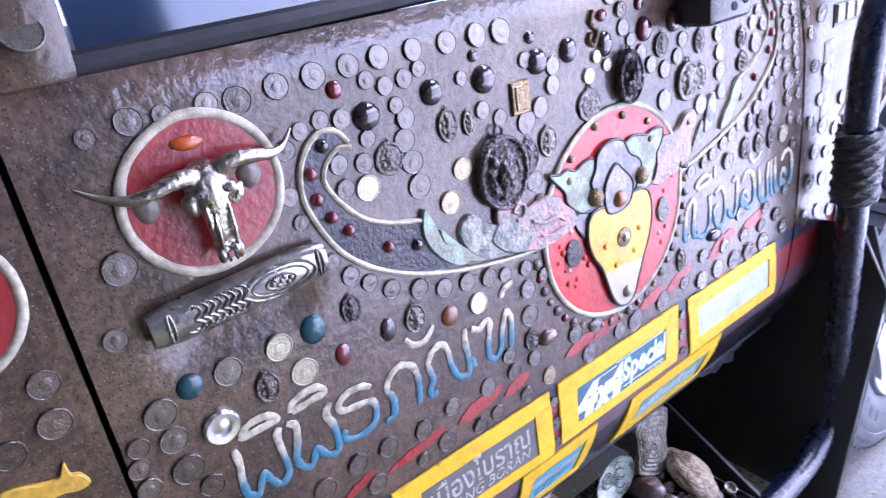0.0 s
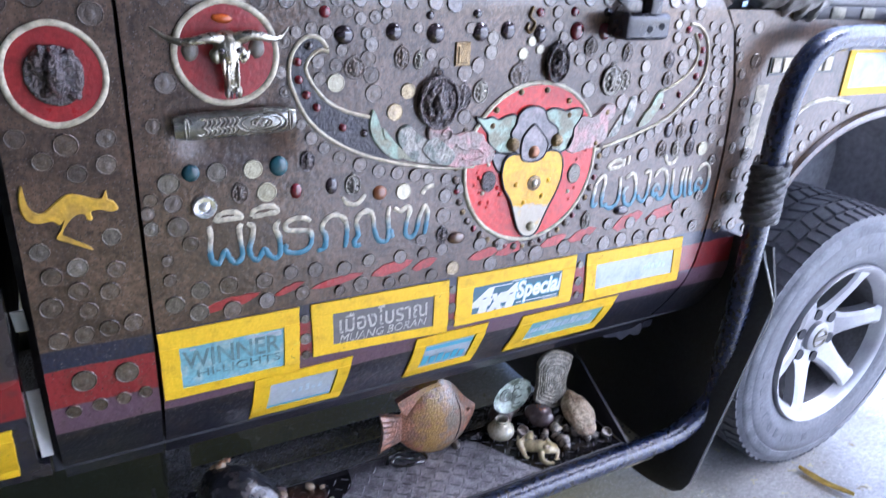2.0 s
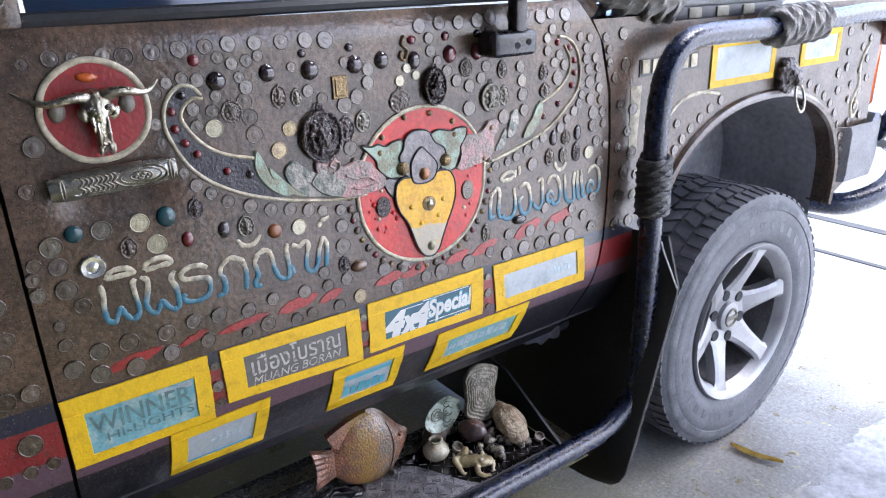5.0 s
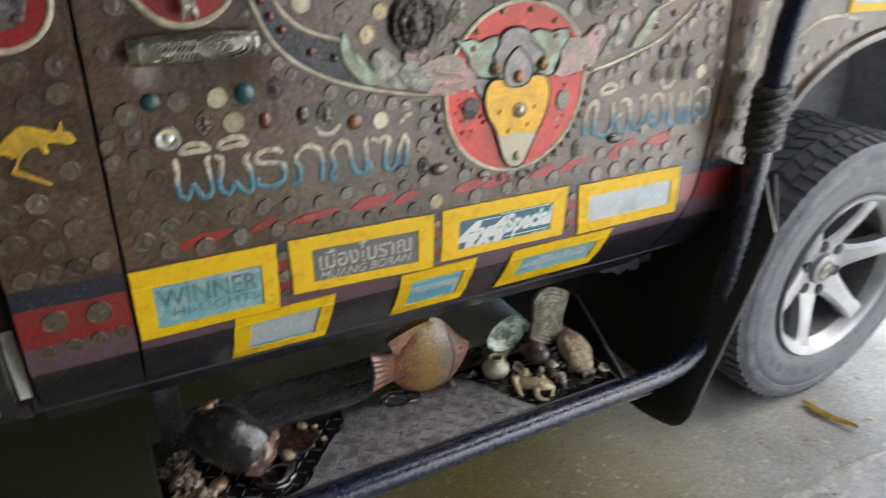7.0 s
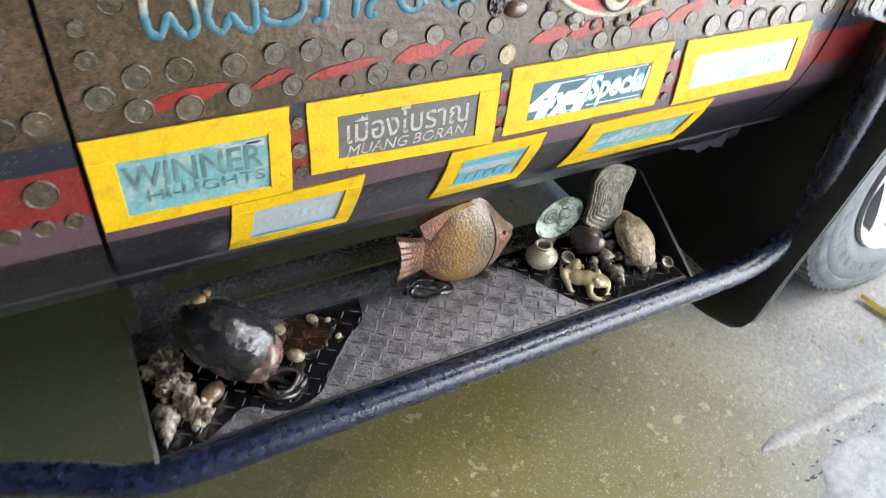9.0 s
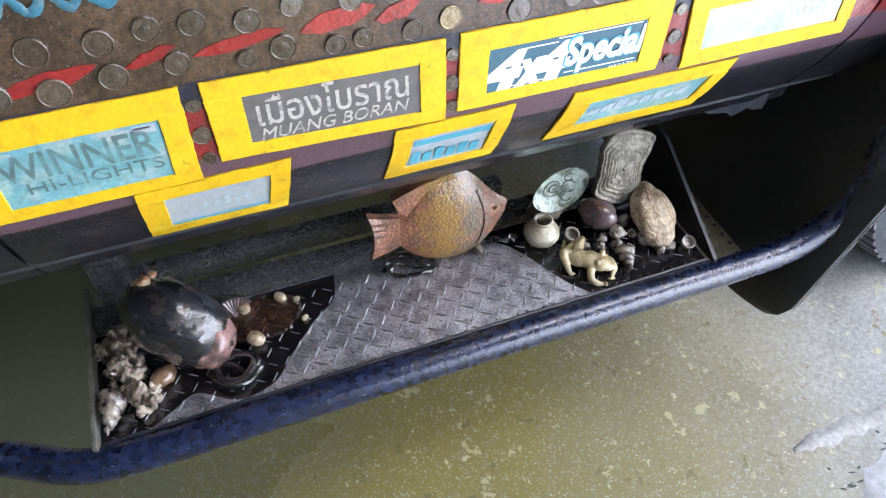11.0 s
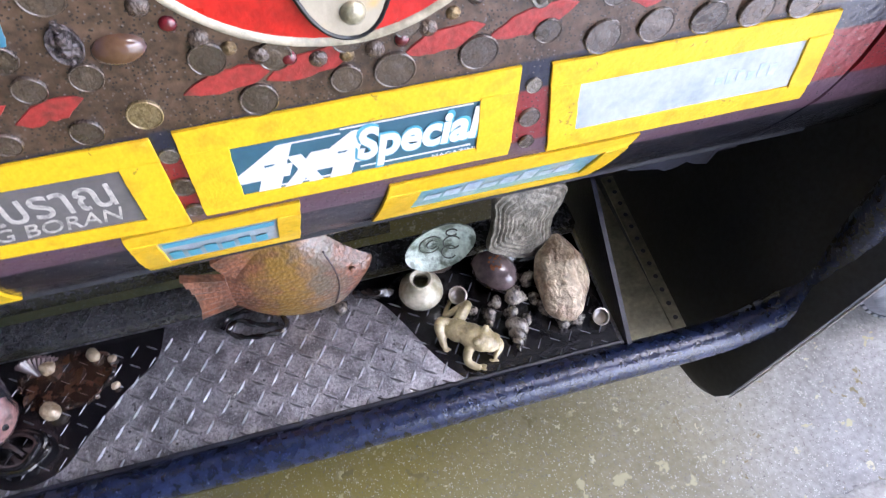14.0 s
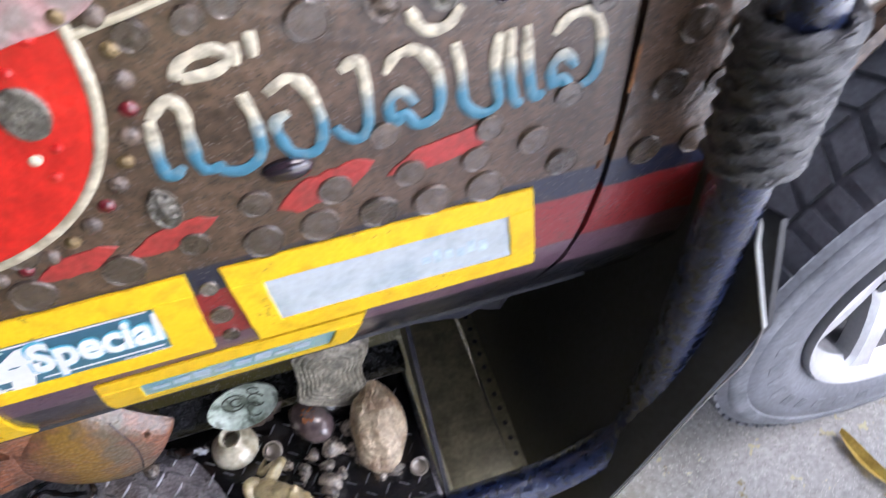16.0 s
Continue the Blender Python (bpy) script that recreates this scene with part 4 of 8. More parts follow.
def rope_wrap(path, core, r, turns, name, material, parent, label):
    """A rope laid round a tube in close turns."""
    n = turns * 110
    pts = [Vector(p) for p in path]
    seg = [0.0]
    for a, b in zip(pts, pts[1:]):
        seg.append(seg[-1] + (b - a).length)
    out = []
    for i in range(n + 1):
        s = seg[-1] * i / n
        k = max(0, min(len(pts) - 2, next((q for q in range(len(seg) - 1) if seg[q + 1] >= s), len(pts) - 2)))
        t = (s - seg[k]) / max(1e-6, seg[k + 1] - seg[k])
        c = pts[k].lerp(pts[k + 1], t)
        d = (pts[k + 1] - pts[k]).normalized()
        u = (Vector((0, 1, 0)) - d * d.y).normalized()
        v = d.cross(u)
        an = 2 * math.pi * turns * i / n
        rr = core + r * (0.85 + 0.15 * noise.noise((i * 0.016, turns, 0.2)))
        out.append(c + u * rr * math.cos(an) + v * rr * math.sin(an))
    bm = bmesh.new()
    sweep(bm, out, r, 15, lobes=3, twist=2 * math.pi / (r * 4.6))
    return part(name, bm, material, parent, label)


rope_wrap([(1.147, -0.056, 0.815), (1.145, -0.056, 0.935)], 0.0245, 0.0066, 11, "rope_binding", ROPE, bar, "dark rope binding")
rope_wrap([(1.535, -0.056, 1.172), (1.735, -0.055, 1.177)], 0.0245, 0.0115, 9, "rope_binding", ROPELIGHT, bar, "weathered pale rope binding")
bm = bmesh.new()
sweep(bm, [(1.172, -0.058, 0.80), (1.172, -0.064, 0.76), (1.166, -0.08, 0.73), (1.180, -0.112, 0.648)], 0.0022, 6)
part("wire_tie", bm, WHITE, bar)

# snorkel pipe along the hood with its rope
bm = bmesh.new()
sweep(bm, spline([(0.78, 0.05, 1.66), (0.92, 0.045, 1.45), (1.04, 0.03, 1.31), (1.16, 0.02, 1.262), (1.30, 0.02, 1.252), (1.60, 0.025, 1.250), (1.72, 0.05, 1.245), (1.78, 0.10, 1.235)], 6), 0.031, 16)
snork = part("snorkel_pipe", bm, mat("pale_grey_pipe", (0.48, 0.48, 0.50), (0.38, 0.38, 0.40), rough=0.3, coat=0.5, bump=0.2), truck, "grey snorkel pipe")
rope_wrap([(0.93, 0.044, 1.435), (1.04, 0.03, 1.31), (1.16, 0.02, 1.262), (1.245, 0.02, 1.254)], 0.031, 0.0165, 11, "rope_binding", ROPELIGHT, snork, "weathered pale rope binding")
# clamps and bracket strip under the pipe
part("pipe_bracket", box(bmesh.new(), 1.20, 1.66, -0.004, 0.012, 1.200, 1.226, 0.003), BLACK, truck, "dark slotted strip under the snorkel pipe")
for x in (1.29, 1.39, 1.49):
    part("pipe_clamp", box(bmesh.new(), x, x + 0.045, -0.008, 0.001, 1.202, 1.224, 0.003), STEEL, truck)

# torn liner hanging below the sill
bm = bmesh.new()
g = []
for k in range(13):
    x = 0.895 + 0.012 * k
    drop = 0.012 + 0.020 * abs(noise.noise((k * 0.7, 1.0, 2.0))) + 0.012 * math.sin(math.pi * k / 12)
    yy = 0.070 + 0.010 * noise.noise((k * 0.5, 3.0, 1.0))
    g.append([bm.verts.new(p) for p in ((x, yy, 0.546), (x, yy + 0.003, 0.546 - drop), (x, yy + 0.006, 0.546 - drop), (x, yy + 0.004, 0.546))])
for a, b in zip(g, g[1:]):
    for k in range(4):
        bm.faces.new((a[k], a[(k + 1) % 4], b[(k + 1) % 4], b[k]))
bm.faces.new(g[0])
bm.faces.new(g[-1])
part("torn_liner", bm, BLACK, truck, "torn black plastic liner")

# mud flap and bracket
bm = bmesh.new()
prof = [(1.030, 0.172), (1.0325, 0.180), (1.037, 0.196), (1.044, 0.220), (1.052, 0.245), (1.085, 0.34), (1.115, 0.43), (1.150, 0.54), (1.182, 0.648), (1.175, 0.76)]
g = []
for i, (x, z) in enumerate(prof):
    row = []
    for j in range(9):
        cut = max(0.0, 0.055 - (z - 0.172)) / 0.055
        y0 = -0.113 + 0.06 * (1 - (1 - cut * cut) ** 0.5)
        y = y0 + (0.337 - y0) * (j / 8) ** 1.6 + (0.03 if i == len(prof) - 1 else 0)
        row.append((x - 0.02 * math.sin(math.pi * j / 8), y, z))
    g.append(row)
front = [[bm.verts.new(p) for p in r_] for r_ in g]
back = [[bm.verts.new((p[0] + 0.006, p[1], p[2])) for p in r_] for r_ in g]
for i in range(len(prof) - 1):
    for j in range(8):
        bm.faces.new((front[i][j], front[i][j + 1], front[i + 1][j + 1], front[i + 1][j]))
        bm.faces.new((back[i][j], back[i][j + 1], back[i + 1][j + 1], back[i + 1][j]))
    for j in (0, 8):
        bm.faces.new((front[i][j], front[i + 1][j], back[i + 1][j], back[i][j]))
for j in range(8):
    bm.faces.new((front[0][j], front[0][j + 1], back[0][j + 1], back[0][j]))
part("mud_flap", bm, RUBBER, truck, "black rubber mud flap")
bm = bmesh.new()
sweep(bm, spline([(1.180, -0.112, 0.648), (1.176, -0.116, 0.60), (1.152, -0.117, 0.545), (1.117, -0.117, 0.432), (1.087, -0.117, 0.342), (1.056, -0.117, 0.25), (1.046, -0.114, 0.215)], 5), 0.0013, 6)
part("flap_cord", bm, ROPELIGHT, truck, "thin pale cord along the flap edge")
OLIVE = mat("olive_painted_strip", (0.24, 0.22, 0.14), (0.15, 0.135, 0.085), rough=0.4, metal=0.3, scale=40, bump=0.3)
bm = bmesh.new()
vs = [bm.verts.new(p) for p in ((0.996, -0.035, 0.259), (1.016, -0.035, 0.259), (1.026, 0.27, 0.259), (1.006, 0.27, 0.259), (0.996, -0.035, 0.2555), (1.016, -0.035, 0.2555), (1.026, 0.27, 0.2555), (1.006, 0.27, 0.2555))]
for fc in ((0, 1, 2, 3), (4, 5, 6, 7), (0, 1, 5, 4), (1, 2, 6, 5), (2, 3, 7, 6), (3, 0, 4, 7)):
    bm.faces.new([vs[q] for q in fc])
sheet = part("floor_sheet", box(bmesh.new(), 0.912, 0.997, -0.042, 0.30, 0.2545, 0.2585, 0.001), OLIVE, board, "olive painted sheet behind the step")
strip = part("perforated_strip", bm, OLIVE, board, "olive perforated steel strip")
for k in range(13):
    bm = bmesh.new()
    u = (k + 0.6) / 13
    lathe(bm, [(0.0, 0.2596), (0.0036, 0.2596), (0.0036, 0.256)], 10, Matrix.Translation((1.007 + 0.010 * u, -0.035 + 0.305 * u, 0)))
    part("strip_hole", bm, DARK, board)

# ---- door mirror bracket and mirror
bm = bmesh.new()
box(bm, 0.715, 0.81, -0.055, -0.004, 1.168, 1.212, 0.010)
bmesh.ops.bevel(bm, geom=[e for e in bm.edges if e.calc_length() > 0.03], offset=0.004, segments=1, affect="EDGES")
mir = part("mirror_bracket", bm, BEDPAINT, truck, "dark mirror bracket with two bolt holes")
bm = bmesh.new()
for dx in (0.775, 0.80):
    lathe(bm, [(0.0, 0.001), (0.0055, 0.001), (0.0055, -0.004)], 14, Matrix.Translation((dx - 0.012, -0.055, 1.186 + (dx - 0.775) * 0.2)) @ Matrix.Rotation(radians(90), 4, "X"))
part("bolt_hole", bm, DARK, mir)
bm = bmesh.new()
box(bm, 0.765, 0.79, -0.05, -0.025, 1.205, 1.275, 0.005)
part("mirror_arm", bm, BEDPAINT, mir)
bm = bmesh.new()
box(bm, 0.715, 0.86, -0.13, -0.005, 1.262, 1.46, 0.02)
part("mirror_housing", bm, BEDPAINT, mir, "dark mirror housing")


# ---------------------------------------------------------------- decoration of the door
def disc(cx, cz, rx, rz, material, name, parent, high=0.004, wob=0.03, seed=0.0, label=""):
    return part(name, slab(bmesh.new(), ellipse(cx, cz, rx, rz, 48, wob, seed), 0.0, high), material, parent, label)


def ring(cx, cz, rx, rz, parent, w=0.0034, base=0.003, seed=0.0):
    bm = bmesh.new()
    line_on(bm, ellipse(cx, cz, rx, rz, 72, 0.03, seed), w, 0.0024, True, base)
    return part("cream_outline", bm, CREAM, parent)


def shape(pts, material, name, parent, low=0.0, high=0.004, n=7, label=""):
    return part(name, slab(bmesh.new(), [(q.x, q.y) for q in spline(pts, n, True)], low, high), material, parent, label)


# round with the longhorn skull
disc(0.1175, 1.152, 0.060, 0.059, WINE, "red_round", door, 0.003, seed=1.0)
ring(0.1175, 1.152, 0.0615, 0.0605, door, 0.0040, 0.003, 1.0)
bm = bmesh.new()
horn = [(0.108, -0.016, 1.170), (0.095, -0.019, 1.172), (0.078, -0.020, 1.169), (0.060, -0.018, 1.168), (0.044, -0.014, 1.174), (0.030, -0.010, 1.184)]
sweep(bm, spline(horn, 5), [0.0078 - 0.0066 * (i / 25) ** 1.2 for i in range(26)], 10)
horn = [(0.126, -0.016, 1.171), (0.140, -0.019, 1.175), (0.156, -0.020, 1.174), (0.171, -0.018, 1.171), (0.183, -0.014, 1.174), (0.194, -0.010, 1.184)]
sweep(bm, spline(horn, 5), [0.0078 - 0.0066 * (i / 25) ** 1.2 for i in range(26)], 10)
prev = None
rows_ = []
for z, w, d, yy in ((1.180, 0.006, 0.004, -0.010), (1.176, 0.0145, 0.008, -0.013), (1.168, 0.0175, 0.010, -0.015), (1.160, 0.0175, 0.011, -0.016), (1.153, 0.0155, 0.011, -0.017), (1.145, 0.0115, 0.010, -0.017), (1.134, 0.0095, 0.009, -0.016), (1.122, 0.0085, 0.008, -0.015), (1.112, 0.0090, 0.007, -0.013), (1.106, 0.0065, 0.005, -0.011), (1.103, 0.002, 0.002, -0.009)):
    rows_.append([bm.verts.new((0.1165 + 0.08 * (1.15 - z) * 0.4 + w * math.cos(a), yy - d * math.sin(a) * (1.0 if math.sin(a) > 0 else 0.7), z)) for a in (2 * math.pi * k / 16 for k in range(16))])
for a, b in zip(rows_, rows_[1:]):
    for k in range(16):
        bm.faces.new((a[k], a[(k + 1) % 16], b[(k + 1) % 16], b[k]))
bm.faces.new(rows_[0])
bm.faces.new(rows_[-1])
for sx in (-1, 1):
    blob(bm, Matrix.Translation((0.1165 + sx * 0.0155, -0.020, 1.157)) @ Matrix.Diagonal((0.0050, 0.0045, 0.0055, 1)), 0.2, 2, 2)
    blob(bm, Matrix.Translation((0.1165 + sx * 0.016, -0.018, 1.168)) @ Matrix.Diagonal((0.0085, 0.005, 0.003, 1)), 0.2, 2, 2)
    blob(bm, Matrix.Translation((0.119 + sx * 0.004, -0.021, 1.110)) @ Matrix.Diagonal((0.0028, 0.0025, 0.005, 1)), 0.2, 2, 2)
    blob(bm, Matrix.Translation((0.1165 + sx * 0.0085, -0.024, 1.140)) @ Matrix.Diagonal((0.002, 0.003, 0.012, 1)), 0.2, 2, 2)
for sx in (-1, 1):
    blob(bm, Matrix.Translation((0.1175 + sx * 0.0185, -0.019, 1.1505)) @ Matrix.Rotation(sx * 0.5, 4, "Y") @ Matrix.Diagonal((0.0050, 0.0050, 0.0095, 1)), 0.2, 2, 2)
    blob(bm, Matrix.Translation((0.1185 + sx * 0.0060, -0.0245, 1.128)) @ Matrix.Diagonal((0.0026, 0.0035, 0.016, 1)), 0.2, 2, 2)
    blob(bm, Matrix.Translation((0.1190 + sx * 0.0072, -0.019, 1.108)) @ Matrix.Diagonal((0.0040, 0.0045, 0.0080, 1)), 0.2, 2, 2)
skull = part("longhorn_skull", fuse(bm, 0.0009), CHROME, door, "cast silver longhorn skull")
for sx in (-1, 1):
    part("eye_socket", blob(bmesh.new(), Matrix.Translation((0.1170 + sx * 0.0105, -0.0262, 1.1585)) @ Matrix.Diagonal((0.0042, 0.0016, 0.0036, 1)), 0.2, 2, 2), MEDAL, door)
    part("nostril", blob(bmesh.new(), Matrix.Translation((0.1188 + sx * 0.0028, -0.0228, 1.106)) @ Matrix.Diagonal((0.0018, 0.0015, 0.0055, 1)), 0.2, 2, 2), MEDAL, door)
for cx, cz in ((0.074, 1.156), (0.154, 1.158)):
    bm = bmesh.new()
    blob(bm, Matrix.Translation((cx, -0.003, cz)) @ Matrix.Diagonal((0.0098, 0.006, 0.0125, 1)), 0.12, 2, 3, cx * 50)
    part("pebble", bm, STONE, door)
bm = bmesh.new()
blob(bm, Matrix.Translation((0.114, -0.003, 1.193)) @ Matrix.Rotation(0.12, 4, "Y") @ Matrix.Diagonal((0.0135, 0.005, 0.0058, 1)), 0.1, 2, 2)
part("orange_gem", bm, LAMPORANGE, door, "orange glazed drop")

# handle with engraved scrolls
rise = lambda x: 1.067 + (x - 0.12) * 0.03
bm = bmesh.new()
bar_pts = [(0.046 + 0.152 * k / 20, -0.009, rise(0.046 + 0.152 * k / 20)) for k in range(21)]
sweep(bm, bar_pts, [0.0175 - 0.0035 * abs(k / 10 - 1) ** 6 for k in range(21)], 20, flat=0.6)
part("door_handle", bm, PEWTER, door, "engraved silver door handle")
face = lambda z, x: -0.009 - 0.0105 * max(0.05, 1 - ((z - rise(x)) / 0.0178) ** 2) ** 0.5
bm = bmesh.new()
for cx, rx, rz, w in ((0.152, 0.032, 0.0130, 0.0016), (0.152, 0.025, 0.0092, 0.0010), (0.152, 0.013, 0.0055, 0.0013), (0.190, 0.002, 0.012, 0.0014), (0.060, 0.002, 0.012, 0.0012)):
    sweep(bm, [(x, face(z, x), z) for x, z in ellipse(cx, rise(cx), rx, rz, 34, 0.04, cx * 30)], w, 6, closed=True)
for k in range(8):
    cx = 0.078 + 0.0056 * k
    for up in (-1, 1):
        pts = [(cx, 0.0), (cx + 0.006, up * 0.005), (cx + 0.001, up * 0.0105), (cx - 0.006, up * (0.0085 - 0.0004 * k))]
        sweep(bm, [(q.x, face(rise(q.x) + q.y, q.x), rise(q.x) + q.y) for q in spline(pts, 4)], [0.0021 - 0.0001 * i for i in range(13)], 6)
for k in range(7):
    x, z = 0.144 + 0.0028 * k, rise(0.15) + 0.003 * math.sin(k * 2.1)
    blob(bm, Matrix.Translation((x, face(z, x), z)) @ Matrix.Diagonal((0.0024, 0.0018, 0.0024, 1)), 0.3, 3, 2, k)
part("scroll_relief", bm, mat("tarnished_silver", (0.30, 0.28, 0.23), (0.13, 0.115, 0.09), rough=0.25, metal=0.8, scale=90, fine=260, bump=0.5, coat=0.3), door, "raised tarnished ornament")

# the long horned wing band
outer = [(0.247, 1.157), (0.238, 1.168), (0.223, 1.172), (0.206, 1.160), (0.196, 1.138), (0.198, 1.108), (0.222, 1.060), (0.267, 1.024), (0.333, 0.997), (0.426, 0.977), (0.487, 0.974)]
inner = [(0.249, 1.152), (0.235, 1.154), (0.220, 1.141), (0.219, 1.124), (0.241, 1.092), (0.271, 1.073), (0.309, 1.062)]
so, si = spline(outer, 7), spline(inner, 7)
band = [(q.x, q.y) for q in so if q.x < 0.35 or q.y > 1.1] + [(0.33, 1.03), (0.318, 1.055)] + [(q.x, q.y) for q in reversed(si)]
part("navy_band", slab(bmesh.new(), band, 0.0, 0.0022, 0.0004), NAVY, door)
bm = bmesh.new()
line_on(bm, [(q.x, q.y) for q in so], 0.0030, 0.0034, base=0.0015)
part("cream_outline", bm, CREAM, door)
bm = bmesh.new()
line_on(bm, [(q.x, q.y) for q in si], 0.0028, 0.0034, base=0.0015)
part("cream_outline", bm, CREAM, door)
shape([(0.312, 1.072), (0.320, 1.060), (0.330, 1.032), (0.345, 1.018), (0.362, 1.000), (0.345, 1.000), (0.322, 1.018), (0.308, 1.045)], MINT, "mint_feather", door, 0, 0.006)
shape([(0.330, 1.045), (0.350, 1.022), (0.372, 1.004), (0.385, 0.992), (0.366, 0.996), (0.345, 1.012), (0.332, 1.030)], MINT, "mint_feather", door, 0, 0.0045)
shape([(0.352, 1.036), (0.368, 1.048), (0.385, 1.035), (0.405, 1.022), (0.430, 1.008), (0.436, 0.988), (0.410, 0.986), (0.380, 0.993), (0.358, 1.014)], FEATHER, "grey_feather", door, 0, 0.005)
shape([(0.392, 1.012), (0.41, 1.028), (0.432, 1.016), (0.45, 0.998), (0.44, 0.981), (0.415, 0.987), (0.40, 0.998)], FEATHER, "grey_feather", door, 0.002, 0.007)
shape([(0.402, 1.040), (0.418, 1.046), (0.435, 1.043), (0.440, 1.031), (0.452, 1.027), (0.473, 1.032), (0.497, 1.025), (0.505, 1.013), (0.522, 0.997), (0.517, 0.980), (0.487, 0.976), (0.462, 0.975), (0.436, 0.980), (0.424, 0.993), (0.418, 1.005), (0.404, 1.021)], PINK, "pink_cloud", door, 0.001, 0.0065)
bm = bmesh.new()
line_on(bm, [(q.x, q.y) for q in spline([(0.428, 1.020), (0.438, 1.024), (0.440, 1.034), (0.430, 1.038), (0.424, 1.032), (0.430, 1.028)], 5)], 0.0018, 0.0016, base=0.0085)
line_on(bm, [(q.x, q.y) for q in spline([(0.45, 1.012), (0.468, 1.004), (0.488, 1.004), (0.50, 0.996)], 5)], 0.0018, 0.0016, base=0.0085)
line_on(bm, [(q.x, q.y) for q in spline([(0.462, 0.990), (0.478, 0.986), (0.500, 0.988)], 5)], 0.0018, 0.0016, base=0.0085)
part("scroll_relief", bm, PINK, door)

# right-hand wing
so2 = spline([(0.727, 0.980), (0.775, 0.990), (0.828, 1.004), (0.884, 1.023), (0.926, 1.051), (0.961, 1.084), (0.971, 1.121), (0.960, 1.163), (0.936, 1.185), (0.912, 1.190)], 6)
si2 = spline([(0.872, 1.076), (0.907, 1.091), (0.936, 1.116), (0.943, 1.146), (0.927, 1.174)], 6)
bm = bmesh.new()
line_on(bm, [(q.x, q.y) for q in so2], 0.0026, 0.003, base=0.001)
part("cream_outline", bm, CREAM, door)
bm = bmesh.new()
line_on(bm, [(q.x, q.y) for q in si2], 0.0022, 0.003, base=0.001)
part("cream_outline", bm, CREAM, door)
shape([(0.664, 0.990), (0.671, 1.009), (0.680, 1.030), (0.692, 1.042), (0.712, 1.040), (0.729, 1.046), (0.742, 1.058), (0.761, 1.058), (0.764, 1.042), (0.753, 1.028), (0.752, 1.002), (0.731, 0.988), (0.708, 0.984), (0.680, 0.980)], PINK, "pink_cloud", door, 0.0, 0.0055)
shape([(0.786, 1.022), (0.789, 1.046), (0.796, 1.066), (0.810, 1.069), (0.812, 1.044), (0.803, 1.026)], FEATHER, "grey_feather", door, 0, 0.004)
shape([(0.757, 1.002), (0.768, 1.022), (0.782, 1.040), (0.784, 1.020), (0.776, 1.004)], FEATHER, "grey_feather", door, 0, 0.003)
shape([(0.824, 1.016), (0.832, 1.034), (0.846, 1.050), (0.858, 1.070), (0.871, 1.079), (0.873, 1.057), (0.860, 1.034), (0.842, 1.018)], MINT, "mint_feather", door, 0, 0.004)

# bull's head round
disc(0.601, 0.968, 0.129, 0.131, RED, "red_round", door, 0.003, 0.012, 3.0)
ring(0.601, 0.968, 0.1305, 0.1325, door, 0.0036, 0.0025, 3.0)
DARKLINE = mat("black_outline_paint", (0.010, 0.010, 0.012), rough=0.3, coat=0.4, bump=0.2)


def outlined(pts, material, name, low, high, w=0.0017):
    ob = shape(pts, material, name, door, low, high)
    bm = bmesh.new()
    line_on(bm, [(q.x, q.y) for q in spline(pts, 7, True)], w, 0.0022, True, high - 0.0012)
    part("black_outline", bm, DARKLINE, door)
    return ob


outlined([(0.484, 1.052), (0.500, 1.049), (0.513, 1.051), (0.526, 1.046), (0.540, 1.051), (0.556, 1.052), (0.562, 1.040), (0.560, 1.016), (0.566, 0.996), (0.552, 0.990), (0.537, 0.991), (0.522, 0.999), (0.509, 1.013), (0.507, 1.025), (0.498, 1.036)], MINT, "mint_ear", 0.002, 0.0055)
outlined([(0.612, 1.050), (0.626, 1.058), (0.640, 1.057), (0.657, 1.053), (0.670, 1.056), (0.690, 1.054), (0.688, 1.039), (0.677, 1.023), (0.677, 1.008), (0.669, 0.991), (0.654, 0.985), (0.638, 0.988), (0.630, 1.006), (0.632, 1.022), (0.622, 1.036)], MINT, "mint_ear", 0.002, 0.0055)
outlined([(0.520, 0.991), (0.541, 0.992), (0.560, 0.988), (0.552, 0.972), (0.538, 0.958), (0.524, 0.974)], GREY, "grey_cheek", 0.002, 0.0050)
outlined([(0.555, 1.010), (0.550, 1.024), (0.558, 1.037), (0.562, 1.052), (0.574, 1.062), (0.592, 1.064), (0.610, 1.058), (0.621, 1.040), (0.638, 1.029), (0.643, 1.016), (0.634, 0.999), (0.618, 0.984), (0.586, 0.982), (0.562, 0.992)], GREY, "grey_brow", 0.003, 0.0075)
outlined([(0.592, 1.035), (0.604, 1.026), (0.619, 1.010), (0.623, 0.997), (0.615, 0.980), (0.596, 0.974), (0.574, 0.980), (0.570, 1.004), (0.576, 1.021)], GREY, "grey_forehead", 0.004, 0.0095)
outlined([(0.538, 0.963), (0.541, 0.979), (0.551, 0.988), (0.569, 0.988), (0.588, 0.981), (0.602, 0.978), (0.614, 0.986), (0.632, 0.990), (0.650, 0.985), (0.659, 0.969), (0.660, 0.944), (0.653, 0.919), (0.641, 0.895), (0.630, 0.870), (0.621, 0.850), (0.608, 0.841), (0.591, 0.845), (0.578, 0.861), (0.567, 0.890), (0.559, 0.911), (0.546, 0.930), (0.539, 0.949)], YELLOW, "yellow_muzzle", 0.004, 0.0085, 0.0020)


